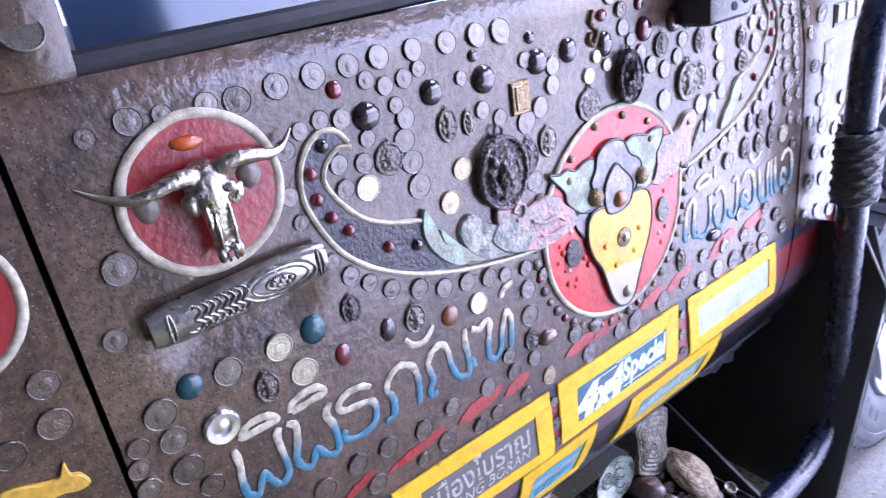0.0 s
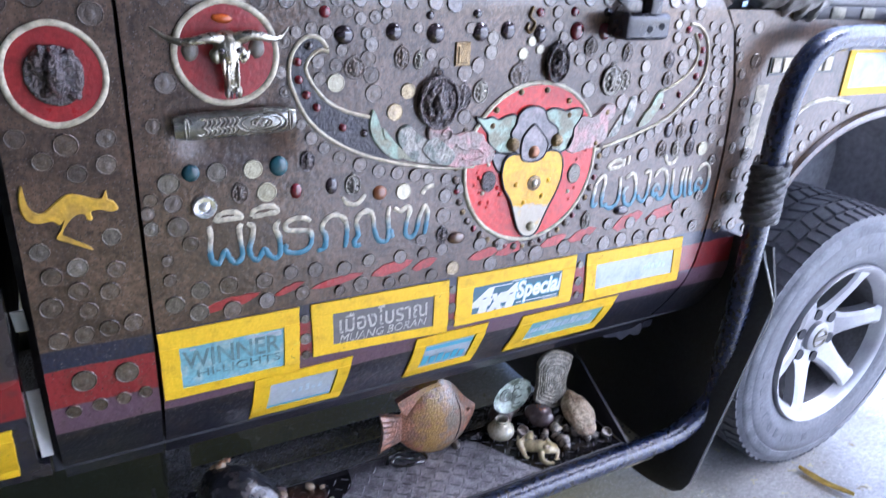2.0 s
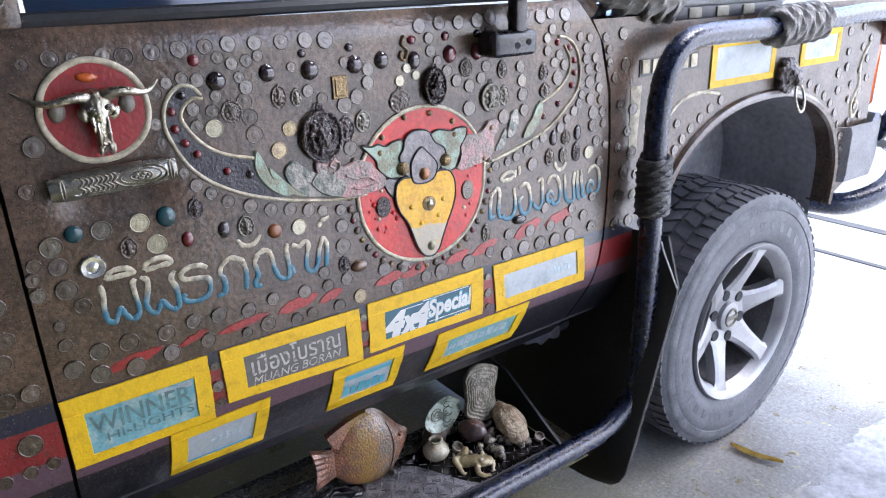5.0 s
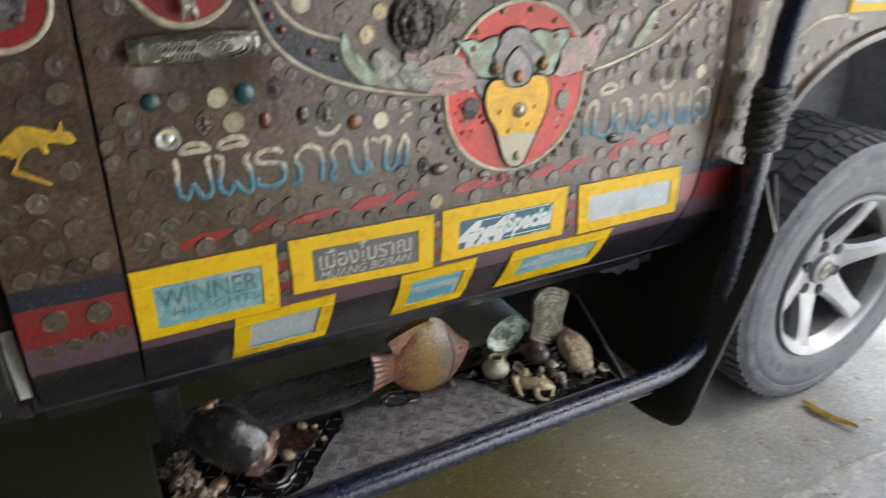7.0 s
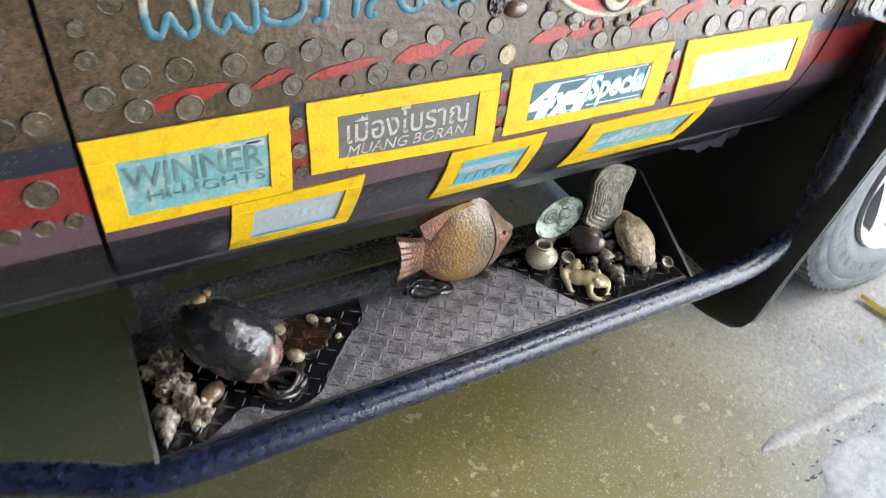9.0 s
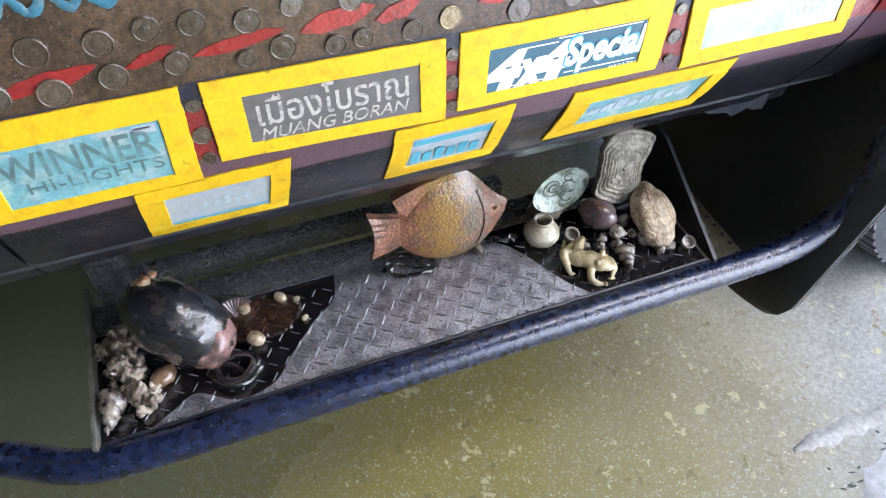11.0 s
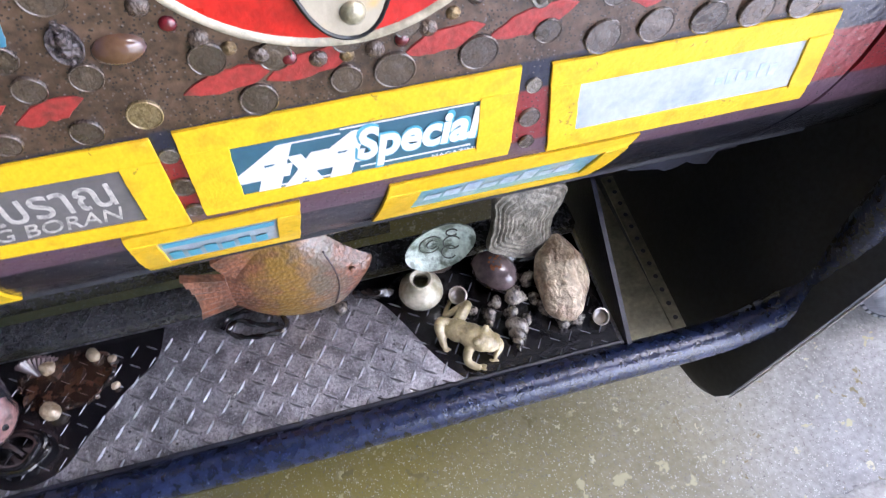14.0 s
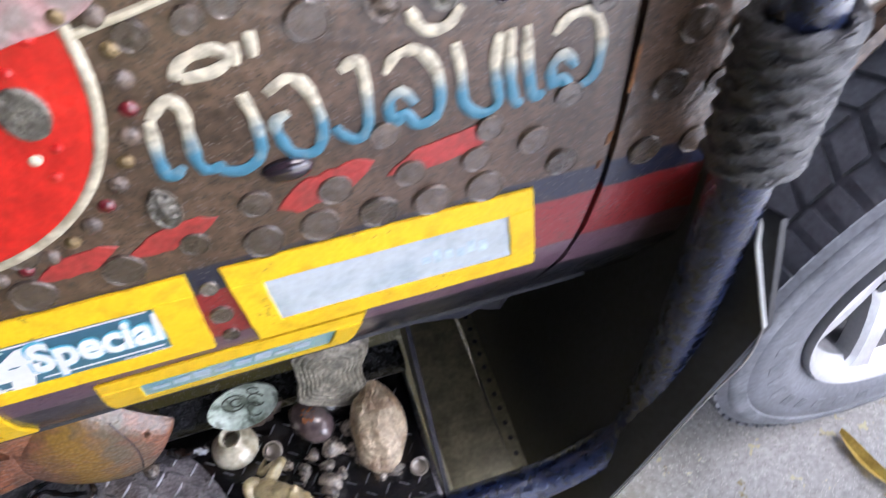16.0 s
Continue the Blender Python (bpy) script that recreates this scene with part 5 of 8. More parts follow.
def stud(cx, cz, r, material, name, parent=None, h=0.7, base=0.0, rz=None):
    bm = bmesh.new()
    lathe(bm, [(r, -0.001), (r, 0.0012), (r * 0.9, r * h * 0.55), (r * 0.62, r * h * 0.85), (r * 0.3, r * h * 0.97), (0, r * h)], 14, Matrix.Translation((cx, ys(cz) - base, cz)) @ Matrix.Diagonal((1, 1, (rz or r) / r, 1)) @ Matrix.Rotation(radians(90), 4, "X"))
    return part(name, bm, material, parent or door)


stud(0.603, 0.937, 0.0075, CHROME, "bolt", h=1.0, base=0.008)
bm = bmesh.new()
lathe(bm, [(0.013, 0.0), (0.013, 0.002), (0.007, 0.0035)], 20, Matrix.Translation((0.603, -0.0082, 0.937)) @ Matrix.Rotation(radians(90), 4, "X"))
part("bolt_washer", bm, BRASS, door)
stud(0.605, 0.860, 0.0085, PALE, "nose_stud", h=0.8, base=0.008)
for cx, cz in ((0.555, 1.005), (0.641, 1.006), (0.596, 0.990)):
    stud(cx, cz, 0.0115, BRASS if cx != 0.596 else mat("copper_stud", (0.36, 0.17, 0.09), rough=0.25, metal=0.5, coat=0.5), "brass_stud", h=0.9, base=0.006)
for cx, cz in ((0.567, 0.937), (0.633, 0.939), (0.586, 0.905), (0.622, 0.912)):
    stud(cx, cz, 0.0042, YELLOW, "small_stud", h=0.8, base=0.008)
for cx, cz in ((0.521, 1.061), (0.564, 1.087), (0.614, 1.088), (0.661, 1.069), (0.515, 1.037), (0.664, 1.046), (0.746, 1.046), (0.729, 0.994)):
    stud(cx, cz, 0.0048, BRASS, "small_stud", h=0.8, base=0.004)
# pale and dark discs set into the red
disc(0.690, 0.943, 0.0135, 0.0175, COINSILVER, "inset_coin", door, 0.006, 0.02, 5.0)
disc(0.515, 0.947, 0.0140, 0.0175, MEDAL, "inset_medal", door, 0.007, 0.02, 6.0)
rnd = random.Random(21)
for k in range(26):
    a = rnd.uniform(-0.2, 3.4) + math.pi
    rr = rnd.uniform(0.075, 0.118)
    cx, cz = 0.601 + rr * math.cos(a) * 0.98, 0.968 + rr * math.sin(a)
    if abs(cx - 0.60) < 0.052:
        continue
    # red enamel drops; every fourth is cream, a glint put into its colour
    stud(cx, cz, rnd.uniform(0.0022, 0.0042), RED if k % 4 else CREAM, "enamel_drop_and_glint", h=0.7, base=0.003)
# rim of studs round the bull's head
for k in range(34):
    a = radians(-205 + 7.6 * k)
    cx, cz = 0.601 + 0.1445 * math.cos(a), 0.968 + 0.1465 * math.sin(a)
    if cz > 1.03:
        continue
    stud(cx, cz, (0.0070, 0.0056, 0.0066, 0.0052)[k % 4], (COIN, REDGEM, COIN, BRASS)[k % 4], "rim_stud", h=0.7)
# red drops on the horned bands
for cx, cz in ((0.222, 1.160), (0.206, 1.140), (0.207, 1.117), (0.217, 1.097), (0.231, 1.080), (0.268, 1.050), (0.300, 1.040)):
    stud(cx, cz, 0.0062, BLACKGEM if cz > 1.15 or cx > 0.28 else REDGEM, "gem_drop", h=1.0, base=0.002)
for cx, cz in ((0.910, 1.180), (0.940, 1.168), (0.954, 1.145), (0.956, 1.122), (0.950, 1.099), (0.915, 1.068), (0.877, 1.049)):
    stud(cx, cz, 0.0068, REDGEM, "gem_drop", h=0.8)
# cabochons along the waist
for cx, cz, rx, rz, k in ((0.271, 1.173, 0.014, 0.013, 0), (0.344, 1.177, 0.0125, 0.0125, 0), (0.409, 1.175, 0.0145, 0.0145, 0), (0.483, 1.177, 0.014, 0.014, 0), (0.531, 1.179, 0.0125, 0.014, 0), (0.591, 1.174, 0.0115, 0.0145, 0), (0.662, 1.178, 0.013, 0.0150, 1), (0.719, 1.178, 0.0125, 0.0145, 1), (0.245, 1.202, 0.008, 0.008, 1), (0.399, 1.199, 0.0065, 0.006, 0), (0.476, 1.202, 0.0075, 0.0065, 0), (0.721, 1.207, 0.008, 0.007, 0), (0.654, 1.207, 0.0075, 0.0075, 1), (0.588, 1.205, 0.008, 0.007, 1)):
    stud(cx, cz, rx, (BLACKGEM, REDGEM)[k], "cabochon", h=0.6, rz=rz)
for cx, cz, rx, rz, k in ((0.904, 1.004, 0.010, 0.0150, 3), (0.970, 1.005, 0.010, 0.0155, 3), (0.817, 0.859, 0.018, 0.0095, 3), (0.063, 1.004, 0.0115, 0.0115, 0), (0.177, 1.003, 0.013, 0.0145, 0), (0.200, 0.965, 0.0085, 0.0115, 1), (0.252, 0.967, 0.009, 0.0125, 3), (0.327, 0.948, 0.0115, 0.0115, 2)):
    stud(cx, cz, rx, (BLUEGEM, REDGEM, AMBER, BLACKGEM)[k], "cabochon", h=0.45, rz=rz)
stud(0.464, 0.856, 0.0165, mat("smoky_amber_drop", (0.14, 0.075, 0.04), (0.09, 0.055, 0.06), rough=0.06, coat=1.0, coatrough=0.03, scale=70, bump=0.0), "amber_drop", h=0.5, rz=0.0105)
# hollow silver washer beside the lettering
bm = bmesh.new()
lathe(bm, [(0.0155, 0.0), (0.016, 0.004), (0.014, 0.0065), (0.0085, 0.006), (0.0075, 0.003), (0.004, 0.0035), (0.0, 0.004)], 26, Matrix.Translation((0.076, 0, 0.957)) @ Matrix.Rotation(radians(90), 4, "X"))
part("silver_washer", bm, mat("bright_nickel", (0.82, 0.83, 0.84), (0.66, 0.67, 0.68), rough=0.16, metal=0.8, scale=50, bump=0.1), door, "bright nickel washer")


def medal(cx, cz, rx, rz, material, h=0.008, lumps=9, seed=0, name="medal"):
    """A cast medal: an oval field with a beaded rim, a loop and uneven relief on it."""
    r2 = random.Random(seed)
    bm = bmesh.new()
    slab(bm, ellipse(cx, cz, rx, rz, 28, 0.05, seed), 0, h * 0.45)
    line_on(bm, ellipse(cx, cz, rx * 0.93, rz * 0.93, 36, 0.04, seed), rx * 0.09, h * 0.28, True, h * 0.45)
    blob(bm, Matrix.Translation((cx, ys(cz) - h * 0.6, cz + rz * 0.05)) @ Matrix.Diagonal((rx * 0.34, h * 0.55, rz * 0.62, 1)), 0.45, 3, 3, seed)
    for k in range(lumps):
        a = 2 * math.pi * k / lumps
        blob(bm, Matrix.Translation((cx + rx * 0.55 * math.cos(a), ys(cz) - h * 0.5, cz + rz * 0.55 * math.sin(a))) @ Matrix.Diagonal((rx * r2.uniform(0.14, 0.26), h * r2.uniform(0.3, 0.5), rz * r2.uniform(0.1, 0.22), 1)), 0.4, 3, 2, k + seed)
    line_on(bm, ellipse(cx, cz + rz * 1.08, rx * 0.16, rx * 0.16, 12), rx * 0.06, rx * 0.06, True, h * 0.3)
    return part(name, fuse(bm, 0.0012 if rx > 0.015 else 0.0008), material, door)


medal(0.416, 1.078, 0.034, 0.040, MEDAL, 0.018, 13, 3, "large_medal")
medal(0.626, 1.130, 0.0215, 0.031, MEDAL, 0.018, 11, 8, "large_medal")
medal(0.748, 1.098, 0.0225, 0.0250, COINSILVER, 0.008, 9, 5)
medal(0.560, 1.113, 0.0190, 0.0185, COIN, 0.005, 9, 6)
medal(0.286, 1.130, 0.0155, 0.0155, COIN, 0.005, 9, 7)
medal(0.695, 1.153, 0.0130, 0.0150, COIN, 0.005, 8, 9)
for k, (cx, cz, rx, rz) in enumerate(((0.775, 1.143, 0.0105, 0.0155), (0.779, 1.098, 0.0110, 0.0170), (0.875, 1.129, 0.0105, 0.0150), (0.879, 1.096, 0.0125, 0.0135), (0.490, 1.090, 0.0130, 0.0175), (0.460, 1.083, 0.0135, 0.0195), (0.357, 1.142, 0.0115, 0.0165), (0.383, 1.138, 0.0075, 0.0130), (0.217, 1.006, 0.0100, 0.0150), (0.123, 0.971, 0.0110, 0.0150), (0.284, 0.965, 0.0120, 0.0160), (0.437, 0.865, 0.0100, 0.0145), (0.894, 0.968, 0.0115, 0.0170), (0.931, 0.966, 0.0105, 0.0155), (0.967, 0.967, 0.0105, 0.0190), (0.937, 1.000, 0.0115, 0.0140), (0.734, 0.850, 0.0100, 0.0175))):
    medal(cx, cz, rx, rz, (COIN, COINSILVER, MEDAL)[k % 3], 0.005, 7, 20 + k, "small_medal")
bm = bmesh.new()
slab(bm, [(0.442, 1.129), (0.467, 1.129), (0.467, 1.163), (0.442, 1.163)], 0, 0.004)
slab(bm, [(0.446, 1.133), (0.463, 1.133), (0.463, 1.159), (0.446, 1.159)], 0.004, 0.0055)
part("brass_plaque", bm, BRASS, door)
bm = bmesh.new()
line_on(bm, [(q.x, q.y) for q in spline([(0.573, 1.213), (0.568, 1.200), (0.578, 1.190), (0.572, 1.176), (0.564, 1.182), (0.568, 1.190)], 6)], 0.0022, 0.003, base=0.002)
part("hook_charm", bm, BRASS, door)

# ---- painted lettering and red strokes
def brush(pts, w=0.0043):
    """One letter drawn as a raised brush stroke."""
    run = spline(pts, 5)
    bm = bmesh.new()
    path = [(q.x, ys(q.y) - 0.001, q.y) for q in run]
    n = len(path)
    sweep(bm, path, [w * (0.92 + 0.30 * noise.noise((i * 0.6, pts[0][0] * 70, 0.4))) * min(1.0, 0.72 + 0.28 * min(i, n - 1 - i) / 2) for i in range(n)], 10, flat=0.30)
    return part("painted_letter", bm, LETTER, door)


brush([(0.079, 0.929), (0.081, 0.916), (0.079, 0.893), (0.081, 0.878), (0.089, 0.874), (0.094, 0.883), (0.099, 0.891), (0.103, 0.881), (0.111, 0.871), (0.121, 0.879), (0.12, 0.903), (0.119, 0.92), (0.123, 0.927)])
brush([(0.087, 0.935), (0.094, 0.943), (0.103, 0.946), (0.116, 0.944), (0.123, 0.937), (0.115, 0.936), (0.103, 0.936), (0.088, 0.935)], 0.0040)
brush([(0.13, 0.927), (0.138, 0.92), (0.135, 0.901), (0.131, 0.888), (0.135, 0.875), (0.143, 0.871), (0.149, 0.881), (0.152, 0.886), (0.159, 0.875), (0.167, 0.869), (0.174, 0.875), (0.174, 0.898), (0.169, 0.915), (0.175, 0.925)])
brush([(0.136, 0.936), (0.141, 0.944), (0.155, 0.948), (0.168, 0.946), (0.173, 0.938), (0.161, 0.937), (0.138, 0.935)], 0.0040)
brush([(0.22, 0.918), (0.209, 0.924), (0.193, 0.924), (0.183, 0.917), (0.186, 0.909), (0.201, 0.906), (0.217, 0.903), (0.221, 0.894), (0.217, 0.878), (0.202, 0.872), (0.186, 0.875), (0.181, 0.882), (0.185, 0.887)])
brush([(0.229, 0.87), (0.24, 0.874), (0.242, 0.892), (0.237, 0.903), (0.241, 0.915), (0.255, 0.923), (0.27, 0.916), (0.275, 0.9), (0.274, 0.882), (0.272, 0.869)])
brush([(0.297, 0.87), (0.289, 0.869), (0.287, 0.877), (0.293, 0.887), (0.29, 0.906), (0.296, 0.918), (0.309, 0.922), (0.317, 0.911), (0.319, 0.892), (0.326, 0.873), (0.34, 0.87), (0.343, 0.887), (0.341, 0.909), (0.343, 0.925)])
brush([(0.35, 0.873), (0.348, 0.88), (0.346, 0.888)])
brush([(0.351, 0.921), (0.362, 0.915), (0.373, 0.921), (0.378, 0.913), (0.373, 0.895), (0.372, 0.876), (0.381, 0.869), (0.39, 0.878), (0.395, 0.901), (0.404, 0.919), (0.409, 0.907), (0.407, 0.885), (0.405, 0.871)])
brush([(0.268, 0.948), (0.277, 0.937), (0.292, 0.936), (0.304, 0.948)])
brush([(0.398, 0.938), (0.404, 0.947), (0.418, 0.95)])
brush([(0.748, 0.919), (0.744, 0.887), (0.747, 0.875), (0.756, 0.881)], 0.0044)
brush([(0.749, 0.920), (0.761, 0.931), (0.768, 0.922), (0.766, 0.903), (0.765, 0.882), (0.770, 0.873), (0.780, 0.876)], 0.0044)
brush([(0.776, 0.871), (0.790, 0.867), (0.804, 0.877), (0.806, 0.904), (0.803, 0.924)], 0.0044)
brush([(0.770, 0.943), (0.777, 0.953), (0.794, 0.957), (0.802, 0.950), (0.793, 0.943), (0.774, 0.942)], 0.0044)
brush([(0.807, 0.958), (0.805, 0.944)], 0.0044)
brush([(0.817, 0.963), (0.816, 0.947)], 0.0044)
brush([(0.817, 0.921), (0.832, 0.928), (0.842, 0.916), (0.846, 0.888), (0.839, 0.869), (0.824, 0.871), (0.818, 0.887), (0.818, 0.899), (0.827, 0.903)], 0.0044)
brush([(0.863, 0.925), (0.874, 0.930), (0.877, 0.911), (0.875, 0.880), (0.867, 0.870), (0.858, 0.876), (0.853, 0.884)], 0.0044)
brush([(0.890, 0.916), (0.898, 0.927), (0.913, 0.927), (0.924, 0.907), (0.923, 0.877), (0.909, 0.870), (0.900, 0.882), (0.893, 0.876), (0.890, 0.892), (0.899, 0.900), (0.908, 0.888)], 0.0044)
brush([(0.908, 0.956), (0.917, 0.941), (0.931, 0.940), (0.941, 0.951)], 0.0044)
brush([(0.936, 0.927), (0.940, 0.903), (0.941, 0.880), (0.953, 0.867), (0.966, 0.873), (0.963, 0.902), (0.966, 0.927)], 0.0044)
brush([(0.973, 0.928), (0.974, 0.895), (0.978, 0.871), (0.984, 0.868)], 0.0044)
brush([(0.984, 0.928), (0.987, 0.896), (0.992, 0.871), (1.000, 0.873)], 0.0044)
brush([(1.004, 0.917), (1.014, 0.928), (1.030, 0.927), (1.039, 0.904), (1.037, 0.878), (1.022, 0.870), (1.012, 0.882), (1.006, 0.876), (1.004, 0.892), (1.013, 0.900), (1.022, 0.888)], 0.0044)
for k_, (x0, z0, x1, z1, w) in enumerate(((0.318, 0.818, 0.384, 0.826, 0.0080), (0.388, 0.816, 0.428, 0.822, 0.0065), (0.222, 0.812, 0.300, 0.820, 0.0050), (0.165, 0.812, 0.206, 0.822, 0.0050), (0.060, 0.806, 0.140, 0.816, 0.0060), (0.492, 0.816, 0.548, 0.821, 0.0070), (0.546, 0.816, 0.604, 0.824, 0.0080), (0.640, 0.816, 0.692, 0.824, 0.0072), (0.700, 0.817, 0.760, 0.828, 0.0078), (0.806, 0.828, 0.872, 0.843, 0.0105), (0.886, 0.834, 0.968, 0.850, 0.0090))):
    n_ = 10
    end = lambda u: 1.3 * min(1.0, 3.0 * u + 0.30, 3.0 * (1 - u) + 0.30)
    up = [(x0 + (x1 - x0) * i / n_ + 0.003, z0 + (z1 - z0) * i / n_ + w * end(i / n_) * (1 + 0.35 * noise.noise((i * 1.3, x0 * 9, 0)))) for i in range(n_ + 1)]
    dn = [(x0 + (x1 - x0) * i / n_ - 0.003, z0 + (z1 - z0) * i / n_ - w * end(i / n_) * (1 + 0.35 * noise.noise((i * 1.3, x0 * 7, 4)))) for i in range(n_, -1, -1)]
    part("red_brush_stroke", slab(bmesh.new(), up + dn, 0, 0.0010 + 0.0003 * (k_ % 2), 0.0004), WINE if x0 < 0.3 else BRUSHRED, door)

RUSTY = mat("orange_rust", (0.36, 0.15, 0.045), (0.16, 0.07, 0.035), rough=0.6, scale=120, fine=300, bump=0.8, dist=0.002)
for (x0, z0), (x1, z1) in (((1.0705, 0.893), (1.0685, 0.853)), ((1.0600, 0.818), (1.0580, 0.806)), ((1.0545, 0.790), (1.0535, 0.782))):
    run = [(x0 + (x1 - x0) * i / 8, z0 + (z1 - z0) * i / 8) for i in range(9)]
    bm = bmesh.new()
    slab(bm, [(x - 0.0012 - 0.0010 * abs(noise.noise((z * 200, 1.0, 2.0))), z) for x, z in run] + [(x + 0.0012 + 0.0012 * abs(noise.noise((z * 160, 5.0, 2.0))), z) for x, z in run[::-1]], 0, 0.0012, 0.0003)
    part("rust_streak", bm, RUSTY, door, "orange rust along the door edge")

# ---- card plates in yellow tape
def plate(corners, border, card, name):
    """Yellow taped frame round a printed card. corners: top left, top right, bottom right, bottom left in (x, z)."""
    tl, tr, br, bl = [Vector(c) for c in corners]
    at = lambda u, v: (tl.lerp(tr, u)).lerp(bl.lerp(br, u), v)
    bu0, bu1, bv0, bv1 = border
    for k, (u0, u1, v0, v1) in enumerate(((0, 1, 0, bv0), (0, 1, 1 - bv1, 1), (0, bu0, bv0 * 0.9, 1 - bv1 * 0.9), (1 - bu1, 1, bv0 * 0.9, 1 - bv1 * 0.9))):
        pts = []
        for a, b, c, d in ((u0, v0, u1, v0), (u1, v0, u1, v1), (u1, v1, u0, v1), (u0, v1, u0, v0)):
            for i in range(8):
                q = at(a + (c - a) * i / 8, b + (d - b) * i / 8)
                j = 0.0009 * noise.noise((q.x * 90 + k * 7, q.y * 90, 1.5))
                pts.append((q.x + j, q.y + j))
        part("tape_strip", slab(bmesh.new(), pts, 0.0002 * (k + 1), 0.0030 + 0.0004 * k, 0.0005), TAPE, door)
    pts = [at(bu0 * 0.9, bv0 * 0.9), at(1 - bu1 * 0.9, bv0 * 0.9), at(1 - bu1 * 0.9, 1 - bv1 * 0.9), at(bu0 * 0.9, 1 - bv1 * 0.9)]
    part(name, slab(bmesh.new(), [(p.x, p.y) for p in pts], 0.0, 0.0022, 0.0002), card, door)
    return at


def bars(at, runs, y, material, name="print_bar"):
    """Plain bars for print that cannot be read: rows of (u0, u1, v0, v1)."""
    for u0, u1, v0, v1 in runs:
        q = [at(u0, v0), at(u1, v0), at(u1, v1), at(u0, v1)]
        part(name, slab(bmesh.new(), [(p.x, p.y) for p in q], y, y + 0.0004, 0.0), material, door)


Y0 = -0.0023
at1 = plate(((0.0, 0.783), (0.199, 0.784), (0.197, 0.675), (0.001, 0.674)), (0.13, 0.12, 0.26, 0.14), TEALPAPER, "card")
letters("WINNER", 0.030, 0.168, 0.719, 0.748, Y0, INKGREY, "card_lettering", door, 0.0005, weight=0.012)
letters("HI-LIGHTS", 0.048, 0.168, 0.703, 0.716, Y0, INKGREY, "card_lettering", door, 0.0005)
bars(at1, [(0.20, 0.24, 0.30, 0.325), (0.76, 0.86, 0.285, 0.36), (0.6, 0.84, 0.30, 0.318)], 0.0023, PAPER)
plate(((0.217, 0.784), (0.456, 0.782), (0.457, 0.684), (0.219, 0.694)), (0.14, 0.12, 0.24, 0.17), SLATE, "card")
letters("เมืองโบราณ", 0.262, 0.416, 0.725, 0.760, Y0, WORNPRINT, "card_lettering", door, 0.0005, weight=0.008)
letters("MUANG BORAN", 0.262, 0.416, 0.708, 0.722, Y0, WORNPRINT, "card_lettering", door, 0.0005, shear=0.25)
at3 = plate(((0.472, 0.784), (0.725, 0.784), (0.722, 0.690), (0.470, 0.691)), (0.13, 0.12, 0.27, 0.17), PETROL, "card")
for k, (ch, x0, x1) in enumerate((("4", 0.500, 0.549), ("x", 0.535, 0.574), ("4", 0.556, 0.605))):
    letters(ch, x0, x1, 0.706, 0.753 if ch == "4" else 0.739, Y0 + 0.0004 - 0.00025 * k, WHITE, "card_lettering", door, 0.0006, shear=0.3, weight=0.075)
letters("Special", 0.593, 0.699, 0.7075, 0.7575, Y0 - 0.0006, INKBLUE, "card_lettering", door, 0.0003, shear=0.2, weight=0.045)
letters("Special", 0.595, 0.696, 0.710, 0.7545, Y0 - 0.0010, WHITE, "card_lettering", door, 0.0004, shear=0.2, weight=0.035)
letters("MAGAZINE", 0.655, 0.694, 0.7045, 0.7085, Y0, WHITE, "card_lettering", door, 0.0003)
bars(at3, [(0.45, 0.86, 0.285, 0.30), (0.30, 0.45, 0.33, 0.345), (0.22, 0.42, 0.79, 0.805), (0.50, 0.86, 0.76, 0.775)], 0.0023, WHITE)
at4 = plate(((0.749, 0.781), (0.997, 0.780), (1.005, 0.682), (0.757, 0.682)), (0.10, 0.09, 0.26, 0.22), PAPER, "card")
FADED = mat("faded_print", (0.42, 0.54, 0.62), (0.50, 0.60, 0.66), rough=0.4, scale=60, bump=0.0, mix=(0.4, 0.6))
bars(at4, [(0.60 + 0.040 * k, 0.628 + 0.040 * k, 0.50 - 0.03 * (k * 5 % 3), 0.58 + 0.02 * (k % 2)) for k in range(6)], 0.0023, FADED)
a5 = plate(((0.129, 0.673), (0.286, 0.676), (0.277, 0.579), (0.125, 0.580)), (0.16, 0.14, 0.20, 0.18), PAPER, "card")
bars(a5, [(0.40 + 0.07 * k, 0.44 + 0.07 * k, 0.46 - 0.04 * (k % 3), 0.54) for k in range(5)], 0.0023, FADED)
bars(a5, [(0.17, 0.85, 0.76, 0.80)], 0.0024, INKBLUE)
a6 = plate(((0.401, 0.681), (0.543, 0.682), (0.533, 0.587), (0.393, 0.586)), (0.16, 0.14, 0.22, 0.2), PAPER, "card")
bars(a6, [(0.19 + 0.105 * k, 0.265 + 0.105 * k, 0.50 + 0.05 * (k % 2), 0.74) for k in range(6)] + [(0.18, 0.84, 0.27, 0.36)], 0.0023, INKBLUE)
a7 = plate(((0.619, 0.677), (0.848, 0.676), (0.826, 0.590), (0.603, 0.589)), (0.14, 0.10, 0.26, 0.24), TEALPAPER, "card")
bars(a7, [(0.18 + 0.08 * k, 0.245 + 0.08 * k, 0.44 - 0.05 * (k % 3), 0.56) for k in range(8)], 0.0023, FADED)
# plate on the bed side
plate(((-0.46, 0.686), (-0.185, 0.684), (-0.19, 0.585), (-0.46, 0.585)), (0.14, 0.12, 0.2, 0.2), TEALPAPER, "card")

# ---- rear pillar: medallion round, kangaroo
disc(-0.0725, 1.131, 0.0505, 0.0545, WINE, "red_round", pillar, 0.003, seed=8.0)
